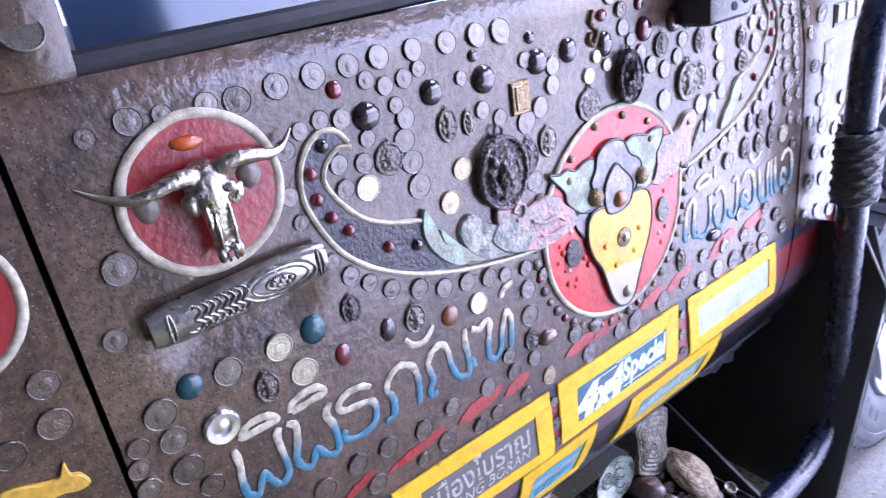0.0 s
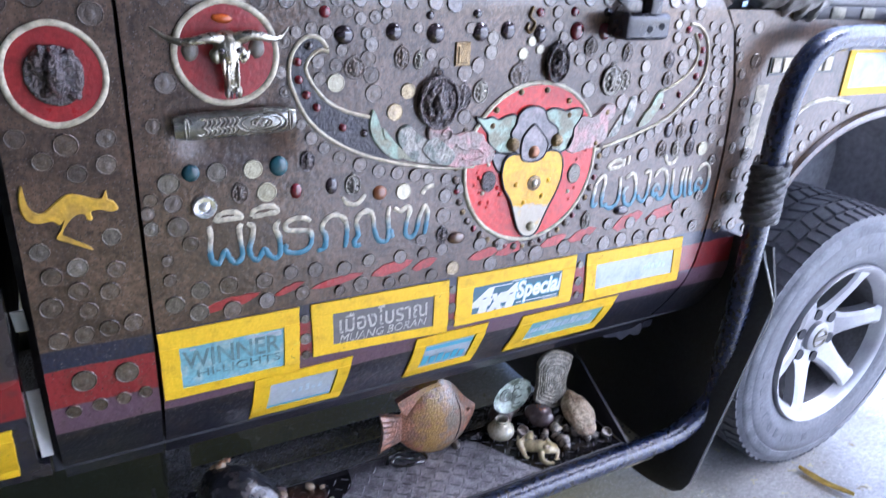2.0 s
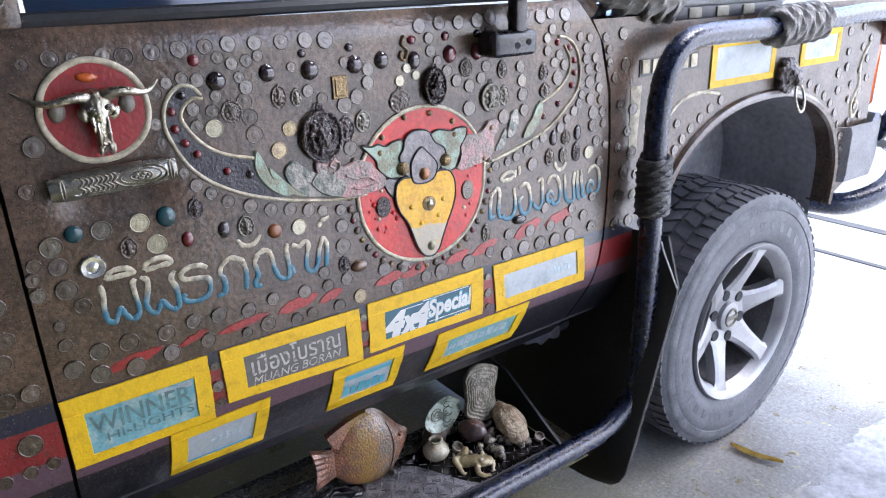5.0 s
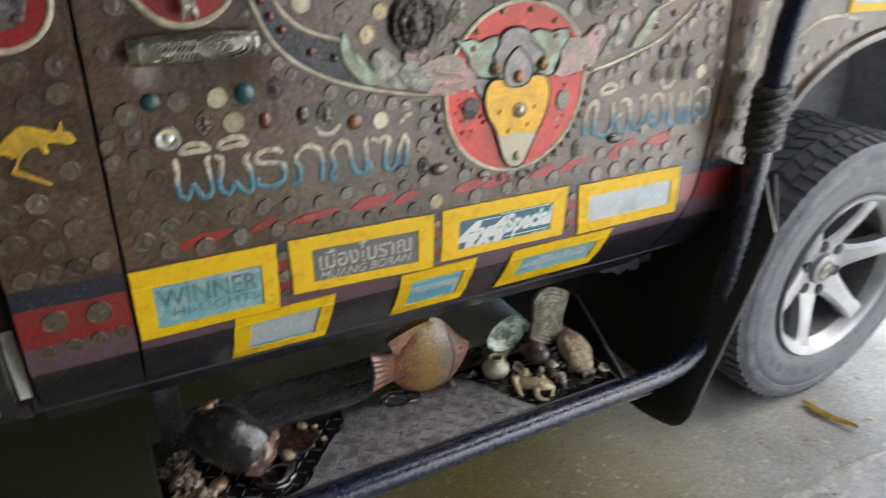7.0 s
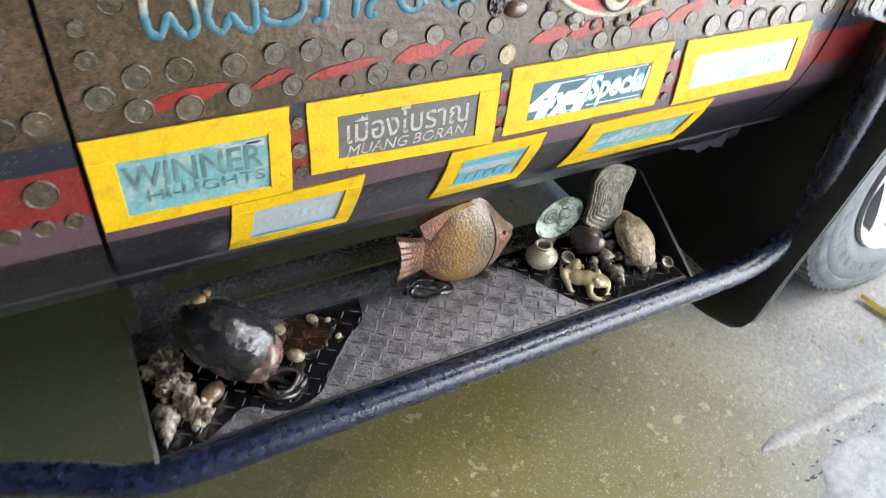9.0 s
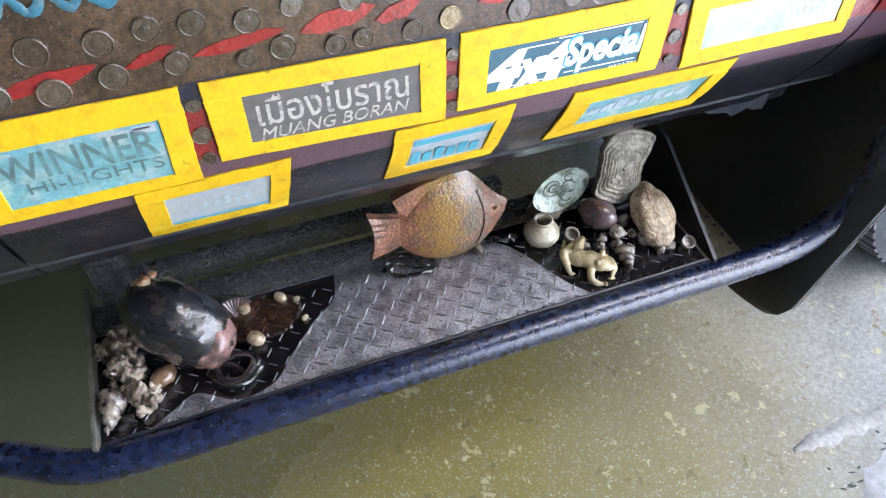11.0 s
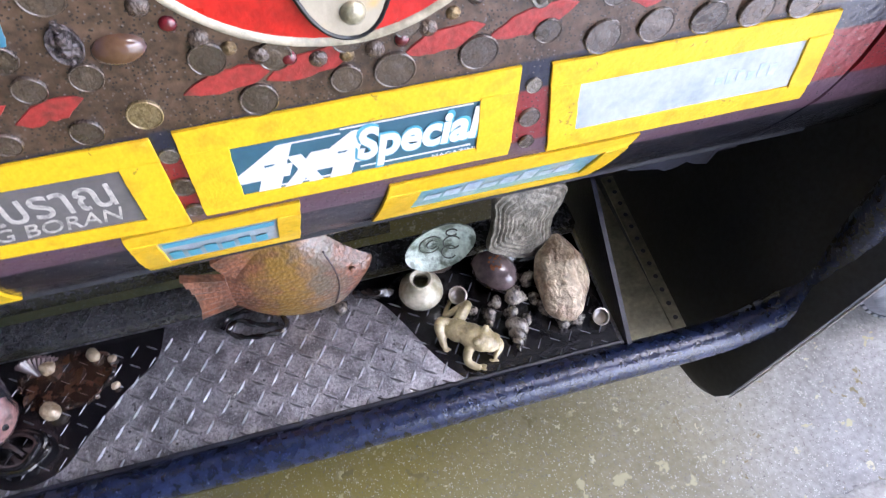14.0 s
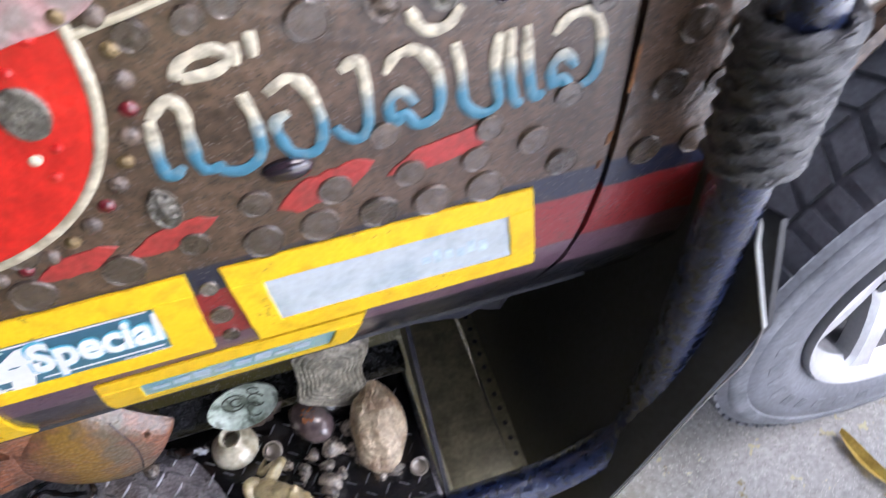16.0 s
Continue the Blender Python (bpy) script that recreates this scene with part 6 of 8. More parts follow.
ring(-0.0725, 1.131, 0.0515, 0.0555, pillar, 0.0036, 0.003, 8.0)
bm = bmesh.new()
slab(bm, ellipse(-0.0725, 1.131, 0.031, 0.034, 36, 0.06, 3), 0.003, 0.008)
for k in range(16):
    r2 = random.Random(k)
    blob(bm, Matrix.Translation((-0.0725 + r2.uniform(-0.02, 0.02), -0.009, 1.131 + r2.uniform(-0.024, 0.028))) @ Matrix.Diagonal((r2.uniform(0.004, 0.008), 0.005, r2.uniform(0.004, 0.012), 1)), 0.4, 3, 2, k)
blob(bm, Matrix.Translation((-0.072, -0.012, 1.134)) @ Matrix.Diagonal((0.010, 0.010, 0.026, 1)), 0.3, 3, 3, 2)
part("dark_medallion", fuse(bm, 0.0014), MEDAL, pillar)
roo_body = [(-0.026, 0.968), (-0.030, 0.978), (-0.036, 0.982), (-0.037, 0.993), (-0.042, 0.984), (-0.052, 0.984), (-0.066, 0.990), (-0.080, 0.992), (-0.094, 0.983), (-0.106, 0.973), (-0.116, 0.974), (-0.123, 0.986), (-0.125, 1.008), (-0.130, 0.988), (-0.127, 0.968), (-0.116, 0.960), (-0.100, 0.961), (-0.093, 0.955), (-0.088, 0.960), (-0.092, 0.948), (-0.098, 0.938), (-0.084, 0.930), (-0.062, 0.918), (-0.064, 0.923), (-0.084, 0.937), (-0.091, 0.944), (-0.078, 0.962), (-0.064, 0.967), (-0.060, 0.958), (-0.056, 0.958), (-0.056, 0.968), (-0.045, 0.970), (-0.034, 0.966)]
shape(roo_body, ROO, "kangaroo_cutout", pillar, 0, 0.004, 4, "yellow kangaroo cut-out")
for z0, z1 in ((0.60, 0.71), (0.80, 0.83)):
    part("white_tape", slab(bmesh.new(), [(-0.162, z0), (-0.147, z0), (-0.149, z1), (-0.165, z1)], -0.045, -0.042, follow=False), WHITE, pillar)

# ---- fender: name letters as plain bars, taped card, lion knocker
bm = bmesh.new()
slab(bm, [(1.146, 1.094), (1.352, 1.096), (1.346, 1.134), (1.146, 1.130)], 0, 0.002)
part("name_badge", bm, DARKLINE, fender)
for k in range(6):
    x = 1.152 + 0.0325 * k
    part("badge_bar", slab(bmesh.new(), [(x, 1.100), (x + 0.024, 1.100), (x + 0.024, 1.128), (x, 1.128)], 0.002, 0.0045), CREAM, fender)


def taped_card(x0, x1, z0, z1):
    for a in ((x0, x1, z1 - 0.018, z1), (x0, x1, z0, z0 + 0.016), (x0, x0 + 0.02, z0 + 0.014, z1 - 0.016), (x1 - 0.02, x1, z0 + 0.014, z1 - 0.016)):
        part("tape_strip", slab(bmesh.new(), [(a[0], a[2]), (a[1], a[2]), (a[1], a[3]), (a[0], a[3])], 0, 0.003, 0.0005), TAPE, fender)
    part("card", slab(bmesh.new(), [(x0 + 0.015, z0 + 0.012), (x1 - 0.015, z0 + 0.012), (x1 - 0.015, z1 - 0.014), (x0 + 0.015, z1 - 0.014)], 0, 0.002, 0.0002), PAPER, fender)


part("cream_stripe", slab(bmesh.new(), [(1.126, 0.940), (1.152, 0.945), (1.158, 1.078), (1.124, 1.076)], 0, 0.0012, 0.0003), CREAM, fender, "worn cream painted stripe")
taped_card(1.395, 1.660, 1.045, 1.152)
taped_card(1.78, 1.98, 1.06, 1.15)
bm = bmesh.new()
lathe(bm, [(0.046, 0), (0.046, 0.006), (0.036, 0.016), (0.022, 0.03), (0.012, 0.042), (0, 0.044)], 22, Matrix.Translation((1.715, 0, 1.045)) @ Matrix.Rotation(radians(90), 4, "X"))
for k in range(14):
    a = 2 * math.pi * k / 14
    blob(bm, Matrix.Translation((1.715 + 0.036 * math.cos(a), -0.012, 1.045 + 0.036 * math.sin(a))) @ Matrix.Diagonal((0.010, 0.010, 0.010, 1)), 0.3, 3, 2, k)
blob(bm, Matrix.Translation((1.715, -0.016, 1.045)) @ Matrix.Diagonal((0.034, 0.020, 0.036, 1)), 0.2, 3, 3, 2.0)
blob(bm, Matrix.Translation((1.716, -0.036, 1.034)) @ Matrix.Diagonal((0.016, 0.014, 0.014, 1)), 0.2, 3, 3, 5.0)
for sx in (-1, 1):
    blob(bm, Matrix.Translation((1.715 + sx * 0.014, -0.034, 1.056)) @ Matrix.Diagonal((0.009, 0.006, 0.006, 1)), 0.2, 3, 2, 6.0)
part("knocker_boss", fuse(bm, 0.0022), MEDAL, fender, "dark cast knocker boss")
bm = bmesh.new()
sweep(bm, [(1.722 + 0.020 * math.cos(a), -0.045 + 0.008 * math.sin(a), 0.992 + 0.034 * math.sin(a)) for a in (2 * math.pi * k / 28 for k in range(28))], 0.0035, 8, closed=True)
part("knocker_ring", bm, CHROME, fender, "silver ring")
bm = bmesh.new()
line_on(bm, [(q.x, q.y) for q in spline([(2.16, 1.10), (2.12, 1.04), (2.13, 0.98), (2.10, 0.93), (2.12, 0.89), (2.14, 0.92), (2.12, 0.94)], 6)], 0.006, 0.004)
part("cream_outline", bm, CREAM, fender)
bm = bmesh.new()
line_on(bm, [(q.x, q.y) for q in spline([(1.20, 0.94), (1.28, 1.02), (1.36, 1.04), (1.44, 1.03)], 6)], 0.005, 0.003)
part("cream_outline", bm, CREAM, fender)


# ---- coins
def coin_mesh(name, material, seed, n=20):
    """A struck coin of unit radius facing -y: milled edge, raised rim, sunk field, worn emblem."""
    r2 = random.Random(seed)
    bm = bmesh.new()
    m = Matrix.Rotation(radians(90), 4, "X")
    rings = []
    for r_, h in ((1.0, 0.0), (1.0, 0.09), (0.985, 0.145), (0.95, 0.176), (0.91, 0.174), (0.87, 0.146), (0.84, 0.146)):
        rings.append([bm.verts.new(m @ Vector((r_ * math.cos(2 * math.pi * k / n), r_ * math.sin(2 * math.pi * k / n), h))) for k in range(n)])
    for a, b in zip(rings, rings[1:]):
        for k in range(n):
            bm.faces.new((a[k], a[(k + 1) % n], b[(k + 1) % n], b[k]))
    bm.faces.new(rings[-1])
    # worn head in profile on the field
    k2 = 9
    cx, cz = r2.uniform(-0.1, 0.1), r2.uniform(-0.1, 0.1)
    e0 = [(cx + (0.34 + 0.12 * r2.random()) * math.cos(2 * math.pi * k / k2), cz + (0.42 + 0.12 * r2.random()) * math.sin(2 * math.pi * k / k2)) for k in range(k2)]
    lo = [bm.verts.new(m @ Vector((x, z, 0.1455))) for x, z in e0]
    hi = [bm.verts.new(m @ Vector((cx + (x - cx) * 0.86, cz + (z - cz) * 0.6, 0.1585))) for x, z in e0]
    for k in range(k2):
        bm.faces.new((lo[k], lo[(k + 1) % k2], hi[(k + 1) % k2], hi[k]))
    bm.faces.new(hi)
    me = bpy.data.meshes.new(name)
    bmesh.ops.recalc_face_normals(bm, faces=bm.faces[:])
    for f_ in bm.faces:
        f_.smooth = True
    for e in bm.edges:
        if len(e.link_faces) == 2 and e.calc_face_angle(0) > 0.45:
            e.smooth = False
    bm.to_mesh(me)
    bm.free()
    me.materials.append(material)
    return me


def coin_metal(name, base, base2, metal, vary):
    """Worn coin: rim highlight put into the colour, darker groove, blotched field."""
    m = mat(name, base, base2, rough=0.22, metal=metal, scale=2.2, fine=7.0, bump=0.35, dist=0.0010, coat=1.0, coatrough=0.05, coatior=1.6, vary=vary, grain=0.3)
    n, l = m.node_tree.nodes, m.node_tree.links
    b = n["Principled BSDF"]
    colour = b.inputs["Base Color"].links[0].from_socket
    tc, sep, ln = n.new("ShaderNodeTexCoord"), n.new("ShaderNodeVectorMath"), n.new("ShaderNodeVectorMath")
    sep.operation, ln.operation = "MULTIPLY", "LENGTH"
    sep.inputs[1].default_value = (1, 0, 1)
    l.new(tc.outputs["Object"], sep.inputs[0])
    l.new(sep.outputs[0], ln.inputs[0])
    ramp = n.new("ShaderNodeValToRGB")
    e = ramp.color_ramp.elements
    e[0].position, e[0].color = 0.0, (1.0, 1.0, 1.0, 1)
    e[1].position, e[1].color = 1.0, (0.8, 0.8, 0.8, 1)
    for p, v in ((0.70, 1.0), (0.87, 0.85), (0.91, 1.1), (0.97, 1.15)):
        k = e.new(p)
        k.color = (v, v, v, 1)
    l.new(ln.outputs["Value"], ramp.inputs[0])
    mx = n.new("ShaderNodeMix")
    mx.data_type, mx.blend_type = "RGBA", "MULTIPLY"
    mx.inputs[0].default_value = 1.0
    l.new(colour, mx.inputs[6])
    l.new(ramp.outputs[0], mx.inputs[7])
    l.new(mx.outputs[2], b.inputs["Base Color"])
    return m


CM = [coin_metal("varnished_coin_metal", (0.118, 0.088, 0.067), (0.068, 0.050, 0.039), 0.12, 0.3), coin_metal("silver_coin_metal", (0.19, 0.168, 0.138), (0.11, 0.095, 0.078), 0.3, 0.25), coin_metal("brass_coin_metal", (0.40, 0.31, 0.15), (0.25, 0.185, 0.09), 0.4, 0.2), coin_metal("pale_coin_metal", (0.46, 0.43, 0.30), (0.36, 0.33, 0.22), 0.2, 0.1)]
COINS = [coin_mesh("coin", CM[0], s_) for s_ in range(4)] + [coin_mesh("coin", CM[1], 9), coin_mesh("coin", CM[2], 12), coin_mesh("coin", CM[3], 15)]
rnd = random.Random(77)
placed = [(0.464, 0.856, 0.017)]


def set_coin(x, z, r_, kind, parent, lift=0.0):
    ob = new("coin", COINS[kind])
    ob.parent = parent
    t = (ys(z + 0.004) - ys(z - 0.004)) / 0.008
    ob.matrix_basis = Matrix.Translation((x, ys(z) - lift, z)) @ Matrix.Rotation(-math.atan(t) + rnd.uniform(-0.06, 0.06), 4, "X") @ Matrix.Rotation(rnd.uniform(-0.06, 0.06), 4, "Z") @ Matrix.Rotation(rnd.uniform(0, 6.28), 4, "Y") @ Matrix.Diagonal((r_, 0.0165, r_, 1))
    placed.append((x, z, r_))


def free(x, z, r_, gap=0.002):
    return all((x - a) ** 2 + (z - b) ** 2 > (r_ + c + gap) ** 2 for a, b, c in placed)


# places already taken by medals and stones
for ob in door.children:
    if ob.name.split(".")[0] in ("medal", "large_medal", "small_medal", "cabochon", "silver_washer", "brass_plaque", "gem_drop", "hook_charm"):
        bb = [Vector(c) for c in ob.bound_box]
        x0, x1, z0, z1 = min(b.x for b in bb), max(b.x for b in bb), min(b.z for b in bb), max(b.z for b in bb)
        placed.append(((x0 + x1) / 2, (z0 + z1) / 2, 0.45 * max(x1 - x0, z1 - z0)))
# coins of the door, from the plates up to the waist
for x, z, r_, k in ((0.259, 1.111, 0.0125, 6), (0.368, 1.096, 0.0115, 5), (0.348, 1.067, 0.0125, 5), (0.562, 1.145, 0.009, 6), (0.576, 1.163, 0.0075, 6), (0.593, 1.151, 0.0075, 6), (0.095, 1.002, 0.013, 4), (0.142, 1.002, 0.013, 6), (0.159, 0.968, 0.0135, 6), (0.466, 0.94, 0.0085, 3), (0.366, 0.946, 0.0125, 6), (1.003, 0.961, 0.0135, 6), (0.461, 0.803, 0.012, 5)):
    set_coin(x, z, r_, k, door)
COINS_A = ((0.028, 0.823, 0.013), (0.058, 0.805, 0.0135), (0.103, 0.8, 0.014), (0.15, 0.837, 0.0125), (0.152, 0.805, 0.0125), (0.205, 0.807, 0.0115), (0.264, 0.8, 0.0085), (0.271, 0.835, 0.012), (0.298, 0.804, 0.0125), (0.346, 0.797, 0.0105), (0.373, 0.799, 0.01), (0.422, 0.797, 0.011), (0.535, 0.798, 0.0135), (0.552, 0.832, 0.0115), (0.596, 0.802, 0.0115), (0.6, 0.835, 0.011), (0.63, 0.802, 0.0155), (0.691, 0.804, 0.015), (0.742, 0.812, 0.0105), (0.787, 0.797, 0.015), (0.79, 0.835, 0.0115), (0.829, 0.799, 0.015), (0.845, 0.83, 0.013), (0.873, 0.797, 0.0155), (0.9, 0.828, 0.012), (0.914, 0.795, 0.0155), (0.95, 0.826, 0.012), (0.957, 0.795, 0.0155), (0.995, 0.83, 0.0125), (1.02, 0.8, 0.013))
COINS_B = ((0.007, 0.956, 0.009), (0.009, 0.935, 0.01), (0.024, 0.889, 0.0075), (0.024, 0.901, 0.009), (0.025, 0.86, 0.009), (0.038, 0.966, 0.012), (0.041, 0.934, 0.014), (0.055, 0.908, 0.011), (0.062, 0.838, 0.013), (0.1, 0.839, 0.0135), (0.189, 0.843, 0.0115), (0.226, 0.841, 0.012), (0.311, 0.842, 0.0105), (0.364, 0.839, 0.0115), (0.4, 0.862, 0.01), (0.405, 0.838, 0.0105), (0.408, 0.963, 0.009), (0.438, 0.898, 0.0135), (0.439, 0.84, 0.0105), (0.439, 0.931, 0.0115), (0.439, 0.958, 0.0095), (0.44, 0.861, 0.008), (0.474, 0.838, 0.0125), (0.511, 0.838, 0.0125), (0.64, 0.838, 0.01), (0.85, 0.962, 0.0135), (0.885, 0.868, 0.011), (0.96, 0.852, 0.011), (1.02, 0.865, 0.011), (1.037, 0.936, 0.011))
COINS_C = ((0.012, 0.974, 0.009), (0.035, 0.993, 0.014), (0.21, 1.058, 0.0075), (0.224, 1.038, 0.0095), (0.242, 1.023, 0.009), (0.264, 1.007, 0.01), (0.295, 0.994, 0.011), (0.325, 0.982, 0.0105), (0.355, 0.976, 0.0105), (0.385, 0.969, 0.011), (0.465, 1.053, 0.012), (0.758, 0.974, 0.0095), (0.779, 1.061, 0.0135), (0.788, 0.977, 0.0085), (0.809, 0.983, 0.0095), (0.836, 0.992, 0.01), (0.857, 0.999, 0.011), (0.878, 1.01, 0.011), (0.922, 1.022, 0.0105), (0.94, 1.036, 0.01), (0.958, 1.049, 0.01), (0.972, 1.062, 0.01), (1.013, 1.014, 0.013), (1.013, 1.039, 0.014), (1.024, 0.981, 0.0105), (1.033, 1.063, 0.0105), (1.038, 1.039, 0.01), (1.044, 1.014, 0.0095), (1.052, 0.97, 0.0085))
COINS_D = ((0.024, 1.067, 0.0095), (0.043, 1.118, 0.0135), (0.184, 1.127, 0.0085), (0.189, 1.102, 0.0075), (0.235, 1.14, 0.0095), (0.237, 1.117, 0.0095), (0.26, 1.134, 0.0095), (0.311, 1.12, 0.012), (0.315, 1.095, 0.013), (0.425, 1.133, 0.009), (0.461, 1.119, 0.013), (0.483, 1.129, 0.012), (0.675, 1.134, 0.011), (0.701, 1.085, 0.014), (0.702, 1.123, 0.0115), (0.728, 1.133, 0.0105), (0.822, 1.12, 0.011), (0.824, 1.095, 0.0125), (0.828, 1.067, 0.0115), (0.912, 1.116, 0.014), (0.929, 1.139, 0.0105), (0.977, 1.098, 0.0085), (0.978, 1.078, 0.009), (0.995, 1.125, 0.0105), (0.999, 1.1, 0.0125), (1.003, 1.068, 0.012), (1.021, 1.126, 0.009), (1.024, 1.106, 0.01), (1.028, 1.086, 0.01), (1.056, 1.132, 0.01), (1.072, 1.101, 0.0105))
COINS_E = ((0.19, 1.165, 0.009), (0.206, 1.177, 0.008), (0.226, 1.181, 0.0085), (0.246, 1.177, 0.0095), (0.268, 1.154, 0.0085), (0.303, 1.175, 0.008), (0.306, 1.142, 0.0115), (0.311, 1.161, 0.0105), (0.381, 1.182, 0.0075), (0.403, 1.146, 0.0095), (0.466, 1.182, 0.0085), (0.504, 1.148, 0.011), (0.506, 1.168, 0.0105), (0.624, 1.186, 0.01), (0.637, 1.17, 0.0085), (0.656, 1.152, 0.01), (0.739, 1.152, 0.01), (0.75, 1.171, 0.0085), (0.818, 1.145, 0.011), (0.883, 1.189, 0.009), (0.885, 1.167, 0.01), (0.902, 1.145, 0.0095), (0.915, 1.158, 0.0095), (0.969, 1.187, 0.009), (0.986, 1.165, 0.0095), (0.988, 1.145, 0.0105), (0.996, 1.183, 0.009), (1.013, 1.145, 0.01), (1.041, 1.181, 0.0095), (1.052, 1.157, 0.01))
COINS_F = ((0.05, 1.213, 0.0075), (0.08, 1.217, 0.0105), (0.104, 1.216, 0.008), (0.137, 1.216, 0.0095), (0.161, 1.213, 0.0115), (0.195, 1.216, 0.011), (0.229, 1.217, 0.0115), (0.263, 1.218, 0.0105), (0.277, 1.203, 0.0085), (0.294, 1.219, 0.011), (0.295, 1.194, 0.009), (0.316, 1.196, 0.009), (0.331, 1.218, 0.0105), (0.333, 1.201, 0.008), (0.37, 1.217, 0.011), (0.407, 1.217, 0.012), (0.438, 1.215, 0.013), (0.605, 1.225, 0.012), (0.621, 1.206, 0.0095), (0.644, 1.227, 0.0115), (0.683, 1.226, 0.0115), (0.722, 1.227, 0.012), (0.746, 1.208, 0.01), (0.749, 1.19, 0.0085), (0.868, 1.227, 0.013), (0.896, 1.204, 0.01), (0.93, 1.228, 0.013), (0.932, 1.206, 0.01))
COINS_G = ((0.751, 1.231, 0.013), (0.803, 1.231, 0.012), (0.831, 1.233, 0.0105), (0.893, 1.231, 0.0105))
for x, z, r_ in COINS_A + COINS_B + COINS_C + COINS_D + COINS_E + COINS_F + COINS_G:
    if all((x - a) ** 2 + (z - b) ** 2 > (0.8 * (r_ + c)) ** 2 for a, b, c in placed):
        set_coin(x, z, r_, rnd.choice((0, 1, 2, 3, 0, 1, 2, 3, 4)), door)
# between the plates
for x in (0.208, 0.464, 0.737):
    for z, r_, k in ((0.762, 0.007, 4), (0.728, 0.0095, 0), (0.70, 0.007, 1)):
        set_coin(x, z, r_, k, door)
# rear pillar
placed.clear()
placed.extend([(-0.0725, 1.131, 0.058), (-0.085, 0.965, 0.036), (-0.045, 0.978, 0.02), (-0.115, 0.985, 0.02)])
for x, z, r_, k in ((-0.094, 0.735, 0.0155, 1), (-0.042, 0.735, 0.0155, 2), (-0.112, 0.692, 0.010, 1), (-0.080, 0.694, 0.010, 2), (-0.050, 0.696, 0.0095, 0), (-0.022, 0.698, 0.009, 3), (-0.115, 0.80, 0.0125, 0), (-0.085, 0.803, 0.0125, 1), (-0.055, 0.806, 0.0125, 2), (-0.026, 0.808, 0.0125, 3), (-0.038, 0.932, 0.0115, 4)):
    set_coin(x, z, r_, k, pillar)
for _ in range(3000):
    x, z, r_ = rnd.uniform(-0.122, -0.024), rnd.uniform(0.83, 1.23), rnd.choice((0.0115, 0.0125, 0.0140))
    if free(x, z, r_, 0.005):
        set_coin(x, z, r_, rnd.choice((0, 1, 2, 3, 4)), pillar)
for z in (1.285, 1.32, 1.36, 1.40):
    set_coin(0.035, z, 0.014, 4, pillar, 0.0 + ys(z))
# fender: one row follows the arch, the rest scattered
placed.clear()
placed.extend([(1.25, 1.115, 0.11), (1.715, 1.045, 0.055)] + [(1.42 + 0.05 * k, 1.09, 0.062) for k in range(5)] + [(1.82 + 0.04 * k, 1.105, 0.05) for k in range(4)])
for i in range(8, len(arch_s) - 8, 2):
    q = arch_s[i]
    d = (arch_s[i + 1] - arch_s[i - 1]).normalized()
    x, z = q.x - d.y * 0.036, q.y + d.x * 0.036
    if free(x, z, 0.0125):
        set_coin(x, z, 0.0125, rnd.choice((0, 1, 2, 3)), fender)
for _ in range(1500):
    x, z, r_ = rnd.uniform(1.09, 2.18), rnd.uniform(0.78, 1.19), rnd.choice((0.0115, 0.013, 0.0145))
    near = min(((x - q.x) ** 2 + (z - q.y) ** 2) ** 0.5 for q in arch_s)
    inside = 1.17 < x < 2.05 and z < float(np.interp(x, [q.x for q in arch_s[:60]], [q.y for q in arch_s[:60]]))
    if near > 0.028 and not inside and free(x, z, r_, 0.016):
        set_coin(x, z, r_, rnd.choice((0, 1, 2, 3)), fender)


# ---------------------------------------------------------------- things on the running board
TZ = 0.3355
FISH = mat("terracotta_glaze", (0.31, 0.130, 0.072), (0.17, 0.085, 0.050), rough=0.28, coat=0.9, scale=36, fine=230, bump=0.6, dist=0.002, grain=0.45, mix=(0.42, 0.58))
banded(FISH, 0, [(0.472, 0.524, (0.31, 0.18, 0.032)), (0.530, 0.560, (0.17, 0.145, 0.095))], wobble=0.05, freq=60, soft=0.018)
scaly(FISH, 200, 0.0011)
POTTERY = mat("celadon_glaze", (0.52, 0.49, 0.38), (0.33, 0.30, 0.20), rough=0.15, coat=0.8, scale=50, fine=160, bump=0.3, mix=(0.46, 0.66))
SHELLPALE = mat("mother_of_pearl", (0.48, 0.56, 0.49), (0.13, 0.16, 0.12), rough=0.25, coat=0.5, scale=60, fine=170, bump=0.7, dist=0.003, mix=(0.46, 0.60))
SHELLGREY = mat("grey_oyster_shell", (0.27, 0.25, 0.195), (0.15, 0.138, 0.108), rough=0.4, coat=0.3, scale=60, fine=190, bump=0.9, dist=0.003, mix=(0.42, 0.58), grain=0.4)
SHELLTAN = mat("tan_oyster_shell", (0.48, 0.39, 0.27), (0.27, 0.19, 0.12), rough=0.35, coat=0.4, scale=38, fine=150, bump=1.0, dist=0.003, mix=(0.42, 0.58), grain=0.4)
COWRIE = mat("brown_cowrie", (0.070, 0.050, 0.052), (0.115, 0.085, 0.085), rough=0.15, coat=0.8, scale=60, bump=0.2)
FROGSKIN = mat("olive_frog_glaze", (0.44, 0.37, 0.21), (0.25, 0.20, 0.10), rough=0.22, coat=0.7, scale=60, fine=200, bump=0.5, mix=(0.46, 0.64))
SNAIL = mat("brown_snail_shell", (0.30, 0.26, 0.215), (0.045, 0.035, 0.030), rough=0.2, coat=0.8, scale=3.2, fine=11, bump=0.7, dist=0.002, vary=0.4, mix=(0.40, 0.60), grain=0.5)
